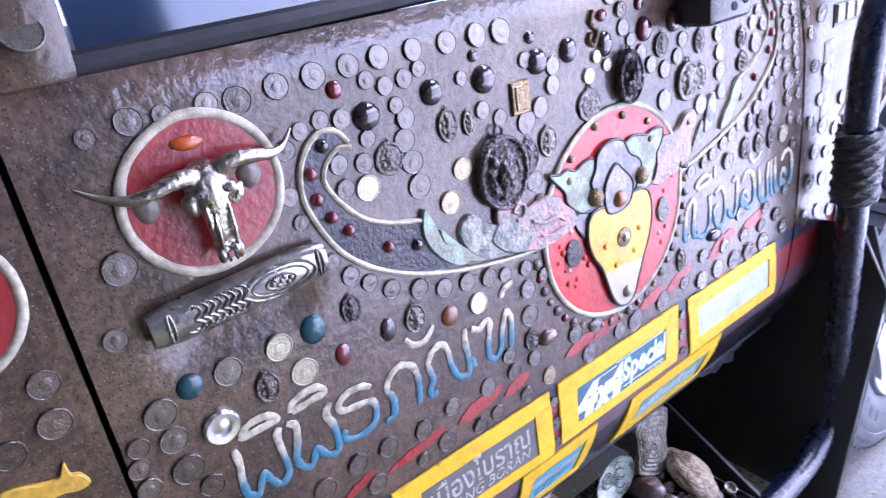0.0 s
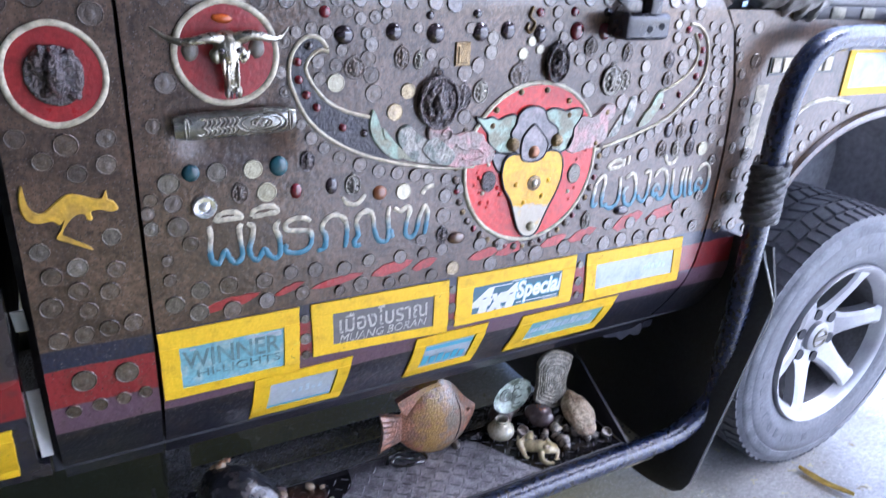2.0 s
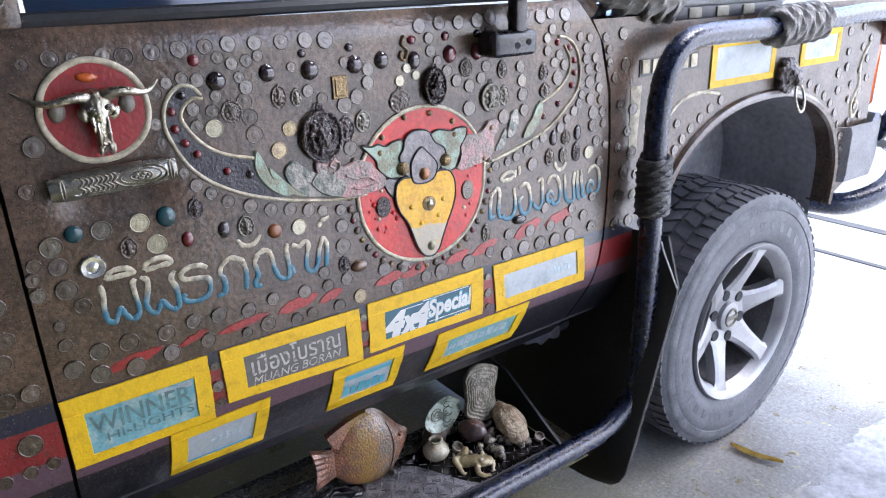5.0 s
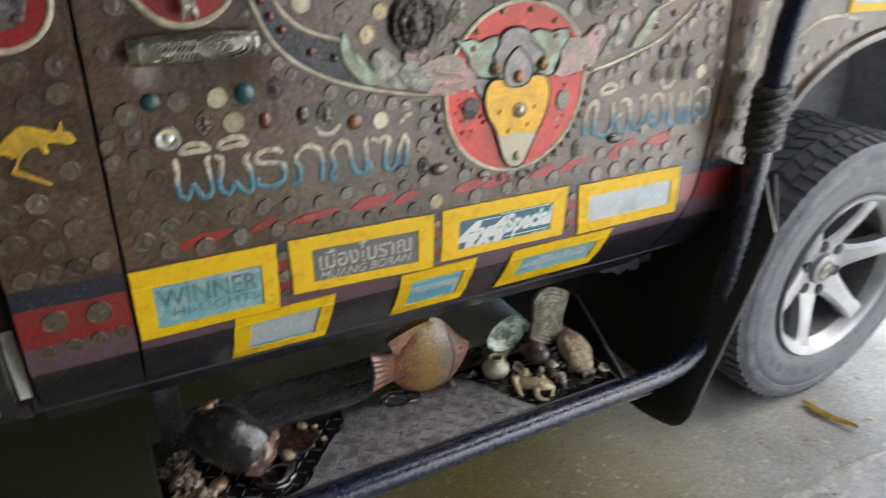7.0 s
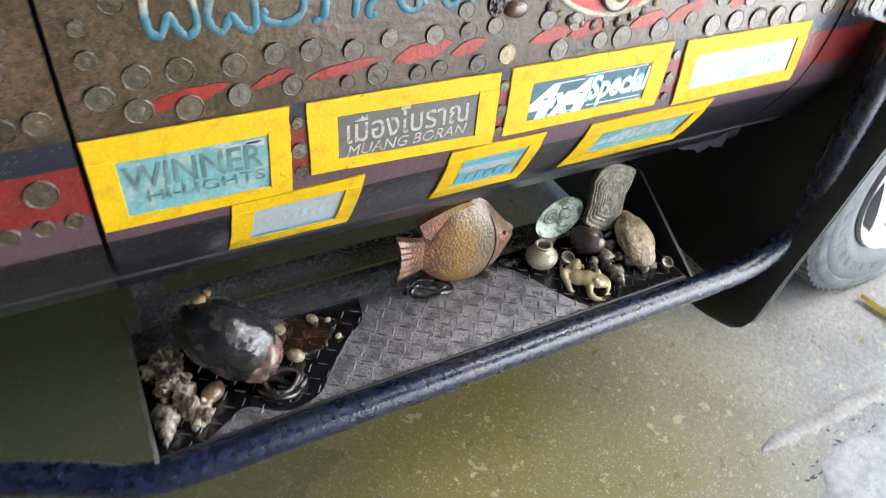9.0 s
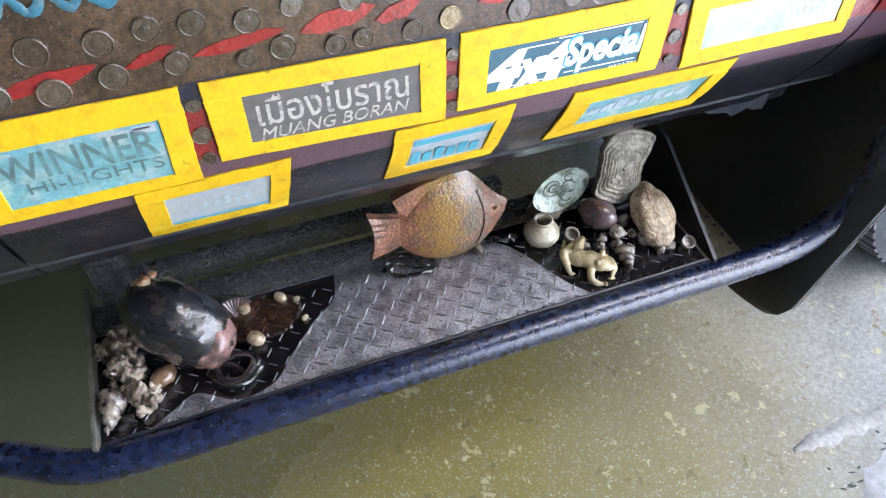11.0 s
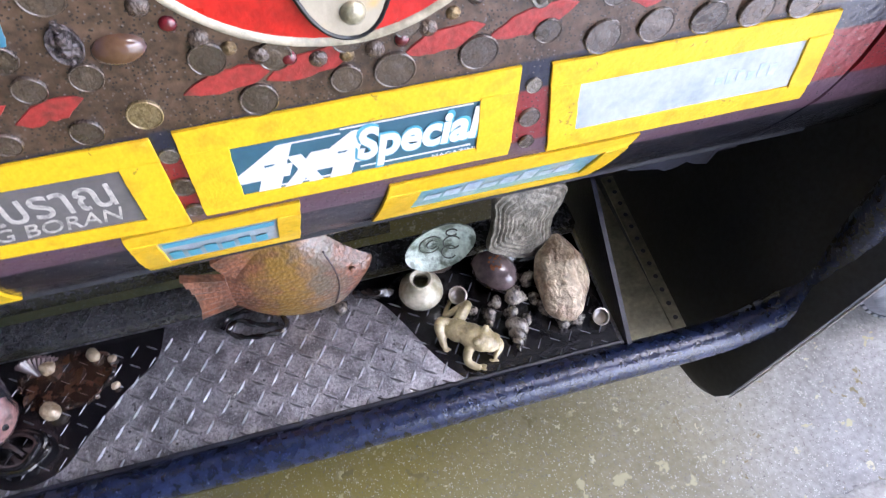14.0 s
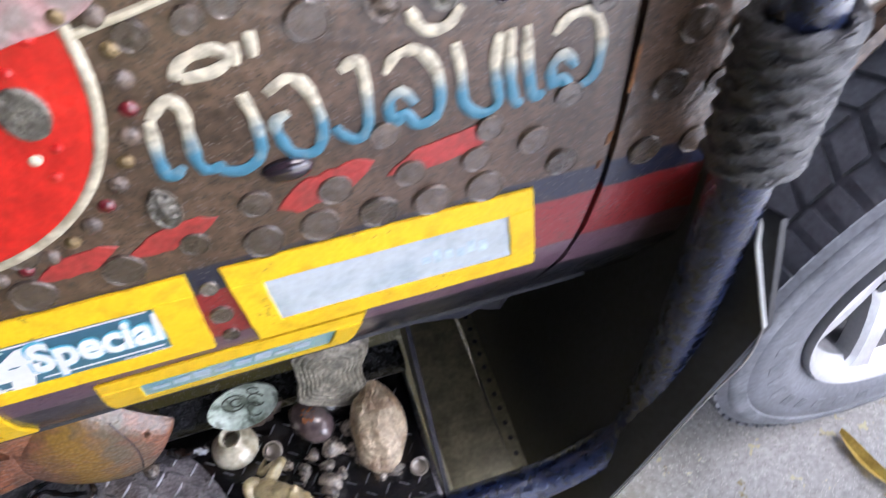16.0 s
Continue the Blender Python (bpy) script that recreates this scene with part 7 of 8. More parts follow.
CARAPACE = mat("black_carapace", (0.015, 0.016, 0.021), (0.058, 0.049, 0.046), rough=0.20, coat=1.0, coatrough=0.03, scale=48, fine=130, bump=0.5, dist=0.0035, mix=(0.50, 0.64))
CORALM = mat("coral_skeleton", (0.52, 0.44, 0.35), (0.13, 0.09, 0.07), rough=0.35, coat=0.5, scale=60, fine=160, mix=(0.40, 0.60), bump=0.9, dist=0.004)
BROWNRESIN = mat("brown_resin", (0.062, 0.030, 0.019), (0.030, 0.016, 0.011), rough=0.15, coat=1.0, scale=70, fine=220, bump=0.5, dist=0.002)


def layered(m, scale, depth):
    """Uneven growth ridges, darker in the grooves."""
    n, l = m.node_tree.nodes, m.node_tree.links
    b = n["Principled BSDF"]
    tc, wv = n.new("ShaderNodeTexCoord"), n.new("ShaderNodeTexWave")
    wv.inputs["Scale"].default_value, wv.inputs["Distortion"].default_value = scale, 16.0
    wv.inputs["Detail"].default_value, wv.inputs["Detail Scale"].default_value = 4.0, 1.4
    l.new(tc.outputs["Object"], wv.inputs["Vector"])
    bp = n.new("ShaderNodeBump")
    bp.inputs["Strength"].default_value, bp.inputs["Distance"].default_value = 0.8, depth
    l.new(wv.outputs["Fac"], bp.inputs["Height"])
    l.new(b.inputs["Normal"].links[0].from_socket, bp.inputs["Normal"])
    l.new(bp.outputs[0], b.inputs["Normal"])
    rg = n.new("ShaderNodeMapRange")
    rg.inputs[1].default_value, rg.inputs[2].default_value, rg.inputs[3].default_value, rg.inputs[4].default_value = 0.05, 0.45, 0.80, 1.0
    l.new(wv.outputs["Fac"], rg.inputs[0])
    mx = n.new("ShaderNodeMix")
    mx.data_type, mx.blend_type = "RGBA", "MULTIPLY"
    mx.inputs[0].default_value = 1.0
    l.new(b.inputs["Base Color"].links[0].from_socket, mx.inputs[6])
    l.new(rg.outputs[0], mx.inputs[7])
    l.new(mx.outputs[2], b.inputs["Base Color"])


layered(SHELLTAN, 30.0, 0.0011)


def single(name, bm, material, label, category, group=""):
    return tagged(part(name, bm, material), label, category, group)


# ceramic fish leaning on the back ledge
def fish():
    whole = thing("ceramic_fish", (0.50, 0.108, TZ), "terracotta and mustard glazed ceramic fish on the running board", "figurine")
    bm = bmesh.new()
    secs = [(0.427, 0.387, 0.443, 0.006), (0.434, 0.379, 0.447, 0.008), (0.447, 0.364, 0.462, 0.012), (0.462, 0.351, 0.478, 0.016), (0.480, 0.341, 0.493, 0.019), (0.500, 0.3355, 0.497, 0.022), (0.523, 0.3345, 0.498, 0.023), (0.540, 0.337, 0.490, 0.022), (0.554, 0.343, 0.476, 0.021), (0.567, 0.355, 0.459, 0.019), (0.580, 0.372, 0.443, 0.017), (0.592, 0.390, 0.431, 0.013), (0.601, 0.405, 0.424, 0.008), (0.605, 0.413, 0.419, 0.004)]
    dense = spline([(x, a, b) for x, a, b, w in secs], 3)
    wid = spline([(x, w, 0) for x, a, b, w in secs], 3)
    rings = []
    for q, w in zip(dense, wid):
        x, a, b = q
        c, h = (a + b) / 2, (b - a) / 2
        rg = []
        for k in range(20):
            t = 2 * math.pi * k / 20
            zz = c + h * math.sin(t)
            yy = w.y * (abs(math.cos(t)) ** 0.75) * (1 if math.cos(t) > 0 else -1)
            yy *= 1.0 if zz < b - 0.02 else max(0.25, (b - zz) / 0.02)
            rg.append(bm.verts.new((x, 0.108 + 0.06 * (zz - 0.34) + yy, zz)))
        rings.append(rg)
    for a, b in zip(rings, rings[1:]):
        for k in range(20):
            bm.faces.new((a[k], a[(k + 1) % 20], b[(k + 1) % 20], b[k]))
    bm.faces.new(rings[0])
    bm.faces.new(rings[-1])
    part("body", bm, FISH, whole)
    # tail, ribbed
    bm = bmesh.new()
    rings = []
    for i in range(9):
        u = i / 8
        x = 0.432 - 0.047 * u
        a, b = 0.386 - 0.018 * u, 0.443 + 0.017 * u
        rg = []
        for k in range(22):
            v = k / 21
            rg.append(bm.verts.new((x + 0.008 * u * math.cos((v - 0.5) * 3.1), 0.110 - 0.005 + 0.0022 * math.cos(v * 40) * u, a + (b - a) * v)))
        for k in range(22):
            v = 1 - k / 21
            rg.append(bm.verts.new((x + 0.008 * u * math.cos((v - 0.5) * 3.1), 0.110 + 0.005, a + (b - a) * v)))
        rings.append(rg)
    for a, b in zip(rings, rings[1:]):
        n = len(a)
        for k in range(n):
            bm.faces.new((a[k], a[(k + 1) % n], b[(k + 1) % n], b[k]))
    bm.faces.new(rings[-1])
    bm.faces.new(rings[0])
    part("tail_fin", bm, FISH, whole, "ribbed terracotta tail")
    bm = bmesh.new()
    # fin along the back, its hind tip standing free over the tail
    outline = ((0.423, 0.475), (0.427, 0.463), (0.434, 0.449), (0.447, 0.440), (0.49, 0.455), (0.524, 0.486), (0.512, 0.4985), (0.495, 0.497), (0.472, 0.4925), (0.448, 0.485), (0.432, 0.479))
    rings = [[bm.verts.new((x, 0.108 + 0.06 * (z - 0.34) + d, z)) for x, z in outline] for d in (-0.0075, 0.0075)]
    for k in range(len(outline)):
        j = (k + 1) % len(outline)
        bm.faces.new((rings[0][k], rings[0][j], rings[1][j], rings[1][k]))
    bm.faces.new(rings[0])
    bm.faces.new(rings[1])
    part("dorsal_fin", bm, FISH, whole)
    bm = bmesh.new()
    # eye
    blob(bm, Matrix.Translation((0.578, 0.094, 0.425)) @ Matrix.Diagonal((0.004, 0.004, 0.004, 1)), 0, 1, 2)
    part("eye", bm, FISH, whole)
    bm = bmesh.new()
    gill = []
    for k in range(17):
        u = k / 16
        x, z = 0.549 + 0.010 * math.sin(math.pi * u), 0.464 - 0.104 * u
        deep = 0.0212 * max(0.0, 1 - ((z - 0.410) / 0.069) ** 2) ** 0.375
        gill.append((x, 0.108 + 0.06 * (z - 0.34) - deep - 0.0002, z))
    sweep(bm, gill, 0.0011, 8)
    part("gill_line", bm, COWRIE, whole, "dark incised gill line")


fish()

# little pot
bm = bmesh.new()
lathe(bm, [(0.0, 0.0), (0.018, 0.0), (0.027, 0.009), (0.0295, 0.018), (0.027, 0.027), (0.018, 0.035), (0.012, 0.038), (0.0125, 0.042), (0.0155, 0.045), (0.0135, 0.046), (0.010, 0.043), (0.010, 0.036), (0.015, 0.03), (0.02, 0.012), (0.0, 0.006)], 28, Matrix.Translation((0.659, 0.086, TZ)))
single("small_pot", bm, POTTERY, "small pale green glazed round pot", "pot")


def dish(m, rx, ry, depth, th, rim, n=36, rings_=7, wob=0.05, seed=1.0, swirl=0.0):
    """A shell like a shallow dish, lip outward, under matrix m (local z is the hollow side)."""
    bm = bmesh.new()
    up, dn = [], []
    for i in range(rings_ + 1):
        u = i / rings_
        a_, b_ = [], []
        for k in range(n):
            t = 2 * math.pi * k / n
            w = 1 + wob * noise.noise((math.cos(t) * 1.3 + seed, math.sin(t) * 1.3, seed)) * u
            z = depth * u ** 2.2 + (rim if i == rings_ else 0) + swirl * math.sin(9 * u * 3.14 + t) * (1 if i < rings_ else 0)
            a_.append(bm.verts.new(m @ Vector((rx * u * w * math.cos(t), ry * u * w * math.sin(t), z))) if i else None)
            b_.append(bm.verts.new(m @ Vector((rx * u * w * math.cos(t) * 0.99, ry * u * w * math.sin(t) * 0.99, z - th))) if i else None)
        if i == 0:
            up.append([bm.verts.new(m @ Vector((0, 0, 0)))] * n)
            dn.append([bm.verts.new(m @ Vector((0, 0, -th)))] * n)
        else:
            up.append(a_)
            dn.append(b_)
    for s in (up, dn):
        for i in range(rings_):
            for k in range(n):
                j = (k + 1) % n
                if i == 0:
                    bm.faces.new((s[0][0], s[1][k], s[1][j]))
                else:
                    bm.faces.new((s[i][k], s[i][j], s[i + 1][j], s[i + 1][k]))
    for k in range(n):
        j = (k + 1) % n
        bm.faces.new((up[-1][k], up[-1][j], dn[-1][j], dn[-1][k]))
    return bm


# abalone leaning back
m = Matrix.Translation((0.690, 0.108, 0.421)) @ Matrix.Rotation(radians(-28), 4, "Y") @ Matrix.Rotation(radians(70), 4, "X")
sh = single("abalone_shell", dish(m, 0.047, 0.031, 0.012, 0.003, 0.002, seed=2.0, swirl=0.0008), SHELLPALE, "pale green abalone shell leaning inside up", "shell")
bm = bmesh.new()
for cx, cy, r_ in ((-0.01, 0.006, 0.012), (-0.008, 0.004, 0.006), (0.014, -0.006, 0.009), (0.004, -0.016, 0.008), (0.022, 0.008, 0.006)):
    pts = [m @ Vector((cx + r_ * math.cos(t) * 1.2, cy + r_ * math.sin(t), 0.0035 + 0.012 * (((cx + r_ * math.cos(t) * 1.2) / 0.047) ** 2 + ((cy + r_ * math.sin(t)) / 0.033) ** 2) ** 1.1)) for t in (5.2 * k / 18 for k in range(19))]
    sweep(bm, pts, 0.0010, 5)
part("scar_ridge", bm, mat("dark_green_scar", (0.06, 0.07, 0.052), rough=0.3, coat=0.4, bump=0.2), sh)


def oyster_slab():
    bm = bmesh.new()
    out = spline([(-0.044, -0.040), (-0.039, -0.005), (-0.038, 0.030), (-0.036, 0.046), (-0.016, 0.063), (0.008, 0.065), (0.034, 0.055), (0.055, 0.043), (0.053, 0.020), (0.042, -0.006), (0.041, -0.036), (0.042, -0.062), (0.012, -0.073), (-0.021, -0.058)], 5, True)
    m = Matrix.Translation((0.795, 0.101, 0.435)) @ Matrix.Rotation(radians(82), 4, "X")
    c = Vector((0.0, 0.0))
    rings = []
    for i in range(25):
        u = i / 24
        z = 0.0013 * math.cos(u * 46) * (0.3 + 0.7 * u) + 0.007 * (1 - u * u)
        rings.append([bm.verts.new(m @ Vector((q.x * u * (1 + 0.05 * noise.noise((q.x * 90, q.y * 90, u * 6))), q.y * u, z + 0.0012 * noise.noise((q.x * u * 70, q.y * u * 70, 3.0))))) if i else None for q in out])
    back = [bm.verts.new(m @ Vector((q.x, q.y, -0.008))) for q in out]
    n = len(out)
    ctr = bm.verts.new(m @ Vector((0, 0, 0.012)))
    for k in range(n):
        bm.faces.new((ctr, rings[1][k], rings[1][(k + 1) % n]))
    for i in range(1, 24):
        for k in range(n):
            bm.faces.new((rings[i][k], rings[i][(k + 1) % n], rings[i + 1][(k + 1) % n], rings[i + 1][k]))
    for k in range(n):
        bm.faces.new((rings[24][k], rings[24][(k + 1) % n], back[(k + 1) % n], back[k]))
    bm.faces.new(back)
    return bm


bm = bmesh.new()
blob(bm, Matrix.Translation((0.795, 0.106, TZ + 0.012)) @ Matrix.Diagonal((0.044, 0.020, 0.026, 1)), 0.35, 2.5, 3, 4.0)
part("resin_lump", bm, RESIN, board, "glossy black resin")
single("oyster_shell", oyster_slab(), SHELLGREY, "large grey ridged oyster shell propped upright", "shell")
bm = bmesh.new()
blob(bm, Matrix.Translation((0.836, 0.046, 0.368)) @ Matrix.Rotation(radians(-8), 4, "Z") @ Matrix.Rotation(radians(24), 4, "X") @ Matrix.Diagonal((0.034, 0.056, 0.019, 1)), 0.12, 2.0, 5, 3.3)
single("oyster_shell", bm, SHELLTAN, "thick tan oyster shell with layered surface", "shell")
bm = bmesh.new()
blob(bm, Matrix.Translation((0.758, 0.085, 0.361)) @ Matrix.Rotation(radians(35), 4, "Z") @ Matrix.Diagonal((0.0245, 0.034, 0.0265, 1)), 0.05, 2, 4, 1.0)
cow = single("cowrie_shell", bm, COWRIE, "large dark brown cowrie shell", "shell")
bm = bmesh.new()
r2 = random.Random(5)
for k in range(22):
    d = Vector((r2.uniform(-0.35, 0.25), r2.uniform(-0.5, 0.2), 1)).normalized()
    blob(bm, Matrix.Translation(Vector((0.758, 0.085, 0.361)) + Vector((d.x * 0.027, d.y * 0.030, d.z * 0.0262))) @ Matrix.Diagonal((r2.uniform(0.0014, 0.003), r2.uniform(0.0014, 0.003), 0.0012, 1)), 0.3, 3, 1, k)
part("orange_speckle", bm, AMBER, cow)


# frog
def frog():
    bm = bmesh.new()
    D = lambda x, y, z, a, b, c, rz=0.0, ry=0.0: blob(bm, Matrix.Translation((x, y, TZ + z)) @ Matrix.Rotation(rz, 4, "Z") @ Matrix.Rotation(ry, 4, "Y") @ Matrix.Diagonal((a, b, c, 1)), 0.08, 2, 3, x * 40)
    D(0.690, 0.018, 0.015, 0.020, 0.0155, 0.0125, -0.72, 0.0)
    D(0.703, 0.007, 0.017, 0.019, 0.0165, 0.0125, -0.72, 0.0)
    D(0.715, -0.003, 0.018, 0.0165, 0.0175, 0.0105, -0.72, 0.0)
    D(0.726, -0.010, 0.016, 0.0105, 0.0145, 0.0075, -0.72, 0.0)
    D(0.722, 0.006, 0.0275, 0.0046, 0.0046, 0.0042)
    D(0.705, -0.009, 0.0275, 0.0046, 0.0046, 0.0042)
    for pts, r0, r1 in (([(0.684, 0.026, 0.014), (0.674, 0.032, 0.020), (0.667, 0.028, 0.020), (0.668, 0.014, 0.010), (0.669, 0.006, 0.003)], 0.0085, 0.0045),
                        ([(0.694, 0.032, 0.014), (0.708, 0.046, 0.018), (0.712, 0.052, 0.016)], 0.0085, 0.0060),
                        ([(0.712, 0.052, 0.015), (0.696, 0.050, 0.010), (0.680, 0.046, 0.005)], 0.0058, 0.0042),
                        ([(0.680, 0.046, 0.005), (0.685, 0.056, 0.004), (0.691, 0.065, 0.003)], 0.0044, 0.0030),
                        ([(0.700, -0.006, 0.014), (0.693, -0.014, 0.012), (0.691, -0.023, 0.008), (0.697, -0.029, 0.004), (0.704, -0.033, 0.003)], 0.0072, 0.0042),
                        ([(0.726, -0.002, 0.013), (0.735, -0.007, 0.010), (0.736, -0.014, 0.006), (0.725, -0.024, 0.003)], 0.0062, 0.0036)):
        p = spline([(a, b, TZ + c) for a, b, c in pts], 5)
        sweep(bm, p, [r0 + (r1 - r0) * i / (len(p) - 1) for i in range(len(p))], 10)
    for x, y in ((0.708, -0.036), (0.710, -0.031), (0.721, -0.027), (0.726, -0.028), (0.693, 0.068), (0.669, 0.001), (0.673, 0.002)):
        D(x, y, 0.0025, 0.0045, 0.0022, 0.0022, -0.6)
    return bm


single("frog_figurine", fuse(frog(), 0.0014), FROGSKIN, "small olive glazed ceramic frog", "figurine")


def cup_shell(x, y, r_, h, tilt=0.0):
    bm = bmesh.new()
    lathe(bm, [(0, 0), (r_ * 0.7, 0), (r_ * 0.98, h * 0.5), (r_, h), (r_ * 0.82, h * 1.02), (r_ * 0.72, h * 0.5), (0, h * 0.2)], 18, Matrix.Translation((x, y, TZ)) @ Matrix.Rotation(tilt, 4, "X"))
    return bm


single("ring_shell", cup_shell(0.703, 0.072, 0.0125, 0.020, 0.35), SNAIL, "small brown hollow ring shell", "shell", "shells on the board")
single("ring_shell", cup_shell(0.872, -0.004, 0.0115, 0.014, 0.45), SNAIL, "small brown hollow ring shell", "shell", "shells on the board")


def snail_mesh(pointed):
    """A small whorled shell lying on its side, one unit long."""
    bm = bmesh.new()
    n = 90
    pts, rad = [], []
    for i in range(n + 1):
        u = i / n
        a = 2 * math.pi * 3.6 * u
        R_ = 0.30 * (1 - u) ** (0.9 if pointed else 1.3) + 0.01
        pts.append((R_ * 0.55 * math.cos(a), -0.30 + (0.95 if pointed else 0.62) * u, 0.30 + R_ * 0.55 * math.sin(a)))
        rad.append((0.235 if pointed else 0.29) * (1 - u) ** 0.8 + 0.012)
    sweep(bm, pts, rad, 10)
    blob(bm, Matrix.Translation((0.06, -0.36, 0.24)) @ Matrix.Diagonal((0.22, 0.16, 0.2, 1)), 0.1, 2, 2)
    me = bpy.data.meshes.new("snail_shell")
    bmesh.ops.recalc_face_normals(bm, faces=bm.faces[:])
    for f_ in bm.faces:
        f_.smooth = True
    bm.to_mesh(me)
    bm.free()
    me.materials.append(SNAIL)
    return me


SN = [snail_mesh(True), snail_mesh(False)]
for x, y, s, a, k in ((0.735, 0.028, 0.026, 2.9, 0), (0.759, 0.030, 0.024, 1.0, 1), (0.782, 0.046, 0.034, 4.2, 1), (0.762, -0.004, 0.040, 2.9, 0), (0.812, 0.016, 0.032, 3.2, 1), (0.838, -0.004, 0.024, 2.0, 1), (0.796, 0.074, 0.030, 0.8, 1), (0.850, 0.000, 0.020, 4.5, 1), (0.822, -0.002, 0.020, 0.5, 0), (0.776, 0.012, 0.022, 2.0, 0), (0.557, 0.096, 0.026, 5.4, 1), (0.745, 0.048, 0.022, 1.6, 1), (0.715, 0.048, 0.020, 0.4, 0), (0.805, 0.042, 0.024, 5.0, 1)):
    ob = new("snail_shell", SN[k])
    ob.matrix_basis = Matrix.Translation((x, y, TZ)) @ Matrix.Rotation(a, 4, "Z") @ Matrix.Diagonal((s, s, s, 1))
    tagged(ob, "small pointed brown sea snail shell" if k == 0 else "small round brown sea snail shell", "shell", "shells on the board")

# stones and sea wrack tucked behind
bm = bmesh.new()
blob(bm, Matrix.Translation((0.688, 0.122, 0.366)) @ Matrix.Rotation(0.4, 4, "Y") @ Matrix.Diagonal((0.034, 0.016, 0.030, 1)), 0.45, 2, 4, 4.0)
single("dark_stone", bm, mat("brown_rough_stone", (0.10, 0.072, 0.050), (0.045, 0.034, 0.028), rough=0.3, coat=0.5, scale=60, fine=200, bump=0.9, dist=0.003), "dark pebble propping the abalone shell", "stone")
bm = bmesh.new()
sweep(bm, spline([(0.402, 0.104, TZ + 0.004), (0.413, 0.116, TZ + 0.007), (0.438, 0.120, TZ + 0.011), (0.462, 0.112, TZ + 0.006), (0.478, 0.104, TZ + 0.008), (0.482, 0.086, TZ + 0.004), (0.460, 0.080, TZ + 0.007), (0.428, 0.086, TZ + 0.004), (0.410, 0.098, TZ + 0.007), (0.424, 0.108, TZ + 0.010), (0.450, 0.098, TZ + 0.005), (0.472, 0.094, TZ + 0.003)], 6), 0.0031, 8, lobes=2, twist=260)
single("seaweed_strand", bm, RESIN, "black lacquered strand of dried seaweed", "seaweed")
bm = bmesh.new()
sweep(bm, spline([(0.575, 0.112, TZ + 0.006), (0.60, 0.100, TZ + 0.012), (0.625, 0.104, TZ + 0.008), (0.645, 0.118, TZ + 0.01)], 6), 0.006, 8, lobes=3, twist=200)
single("driftwood_twig", bm, RESIN, "black lacquered driftwood twig", "driftwood")


# turtle shell
def turtle():
    bm = bmesh.new()
    m = Matrix.Translation((0.108, 0.062, 0.402)) @ Matrix.Rotation(radians(-38), 4, "Z") @ Matrix.Rotation(radians(28), 4, "Y")
    r = bmesh.ops.create_icosphere(bm, subdivisions=5, radius=1.0)
    for v in r["verts"]:
        d = v.co.copy()
        seam = min(abs(math.sin(d.x * 4.0)), abs(math.sin(d.y * 3.2 + 1.2)))
        k = 1 - 0.02 * max(0, 1 - seam * 6) + 0.07 * noise.noise(d * 2.3) + 0.018 * noise.noise(d * 6.0) + 0.006 * noise.noise(d * 19.0)
        if d.z < -0.35:
            k *= 0.92
        v.co = m @ Vector((0.077 * d.x * k, 0.050 * d.y * k, 0.054 * d.z * k))
    return bm


ts = single("turtle_shell", turtle(), CARAPACE, "glossy black domed turtle shell", "shell")
bm = bmesh.new()
m = Matrix.Translation((0.108, 0.062, 0.402)) @ Matrix.Rotation(radians(-38), 4, "Z") @ Matrix.Rotation(radians(28), 4, "Y")
blob(bm, m @ Matrix.Translation((0.052, 0.0, -0.002)) @ Matrix.Diagonal((0.028, 0.038, 0.038, 1)), 0.14, 2, 4, 1.0)
part("pinkish_patch", bm, mat("dull_pink_shell", (0.28, 0.16, 0.145), (0.10, 0.07, 0.066), rough=0.2, coat=0.9, scale=45, bump=0.4, dist=0.002, mix=(0.44, 0.6)), ts, "dull pink worn end")
for x, y, z, s in ((0.084, 0.092, 0.462, 0.010), (0.096, 0.098, 0.464, 0.007), (0.074, 0.098, 0.455, 0.007)):
    bm = bmesh.new()
    blob(bm, Matrix.Translation((x, y, z)) @ Matrix.Diagonal((s, s * 0.8, s * 0.7, 1)), 0.5, 3, 2, x * 90)
    single("shell_fragment", bm, mat("amber_shell", (0.30, 0.15, 0.07), (0.36, 0.28, 0.18), rough=0.2, coat=0.6, scale=90), "broken amber shell fragment on the turtle shell", "shell")


def coral(cx, cy, seed, n, spread, height):
    r2 = random.Random(seed)
    bm = bmesh.new()
    for k in range(n):
        a, q = r2.uniform(0, 6.28), r2.random() ** 0.6
        x, y = cx + spread * q * math.cos(a), cy + spread * 1.2 * q * math.sin(a)
        h = height * (1 - 0.6 * q) * r2.uniform(0.5, 1.1)
        s = r2.uniform(0.0024, 0.0058)
        blob(bm, Matrix.Translation((x, y, TZ + h * 0.5)) @ Matrix.Rotation(r2.uniform(-0.5, 0.5), 4, "X") @ Matrix.Diagonal((s, s, max(s, h * 0.55), 1)), 0.55, 2.6, 2, k + seed)
        blob(bm, Matrix.Translation((x + r2.uniform(-0.004, 0.004), y + r2.uniform(-0.004, 0.004), TZ + h)) @ Matrix.Diagonal((s * 1.1, s, s * 0.8, 1)), 0.6, 3, 2, k * 3 + seed)
    return bm


single("coral_lump", fuse(coral(0.018, 0.098, 1, 46, 0.026, 0.042), 0.0013), CORALM, "knobbly brown coral lump", "coral", "corals on the board")
single("coral_lump", fuse(coral(0.028, 0.050, 2, 44, 0.024, 0.046), 0.0013), CORALM, "knobbly pale brown coral lump", "coral", "corals on the board")
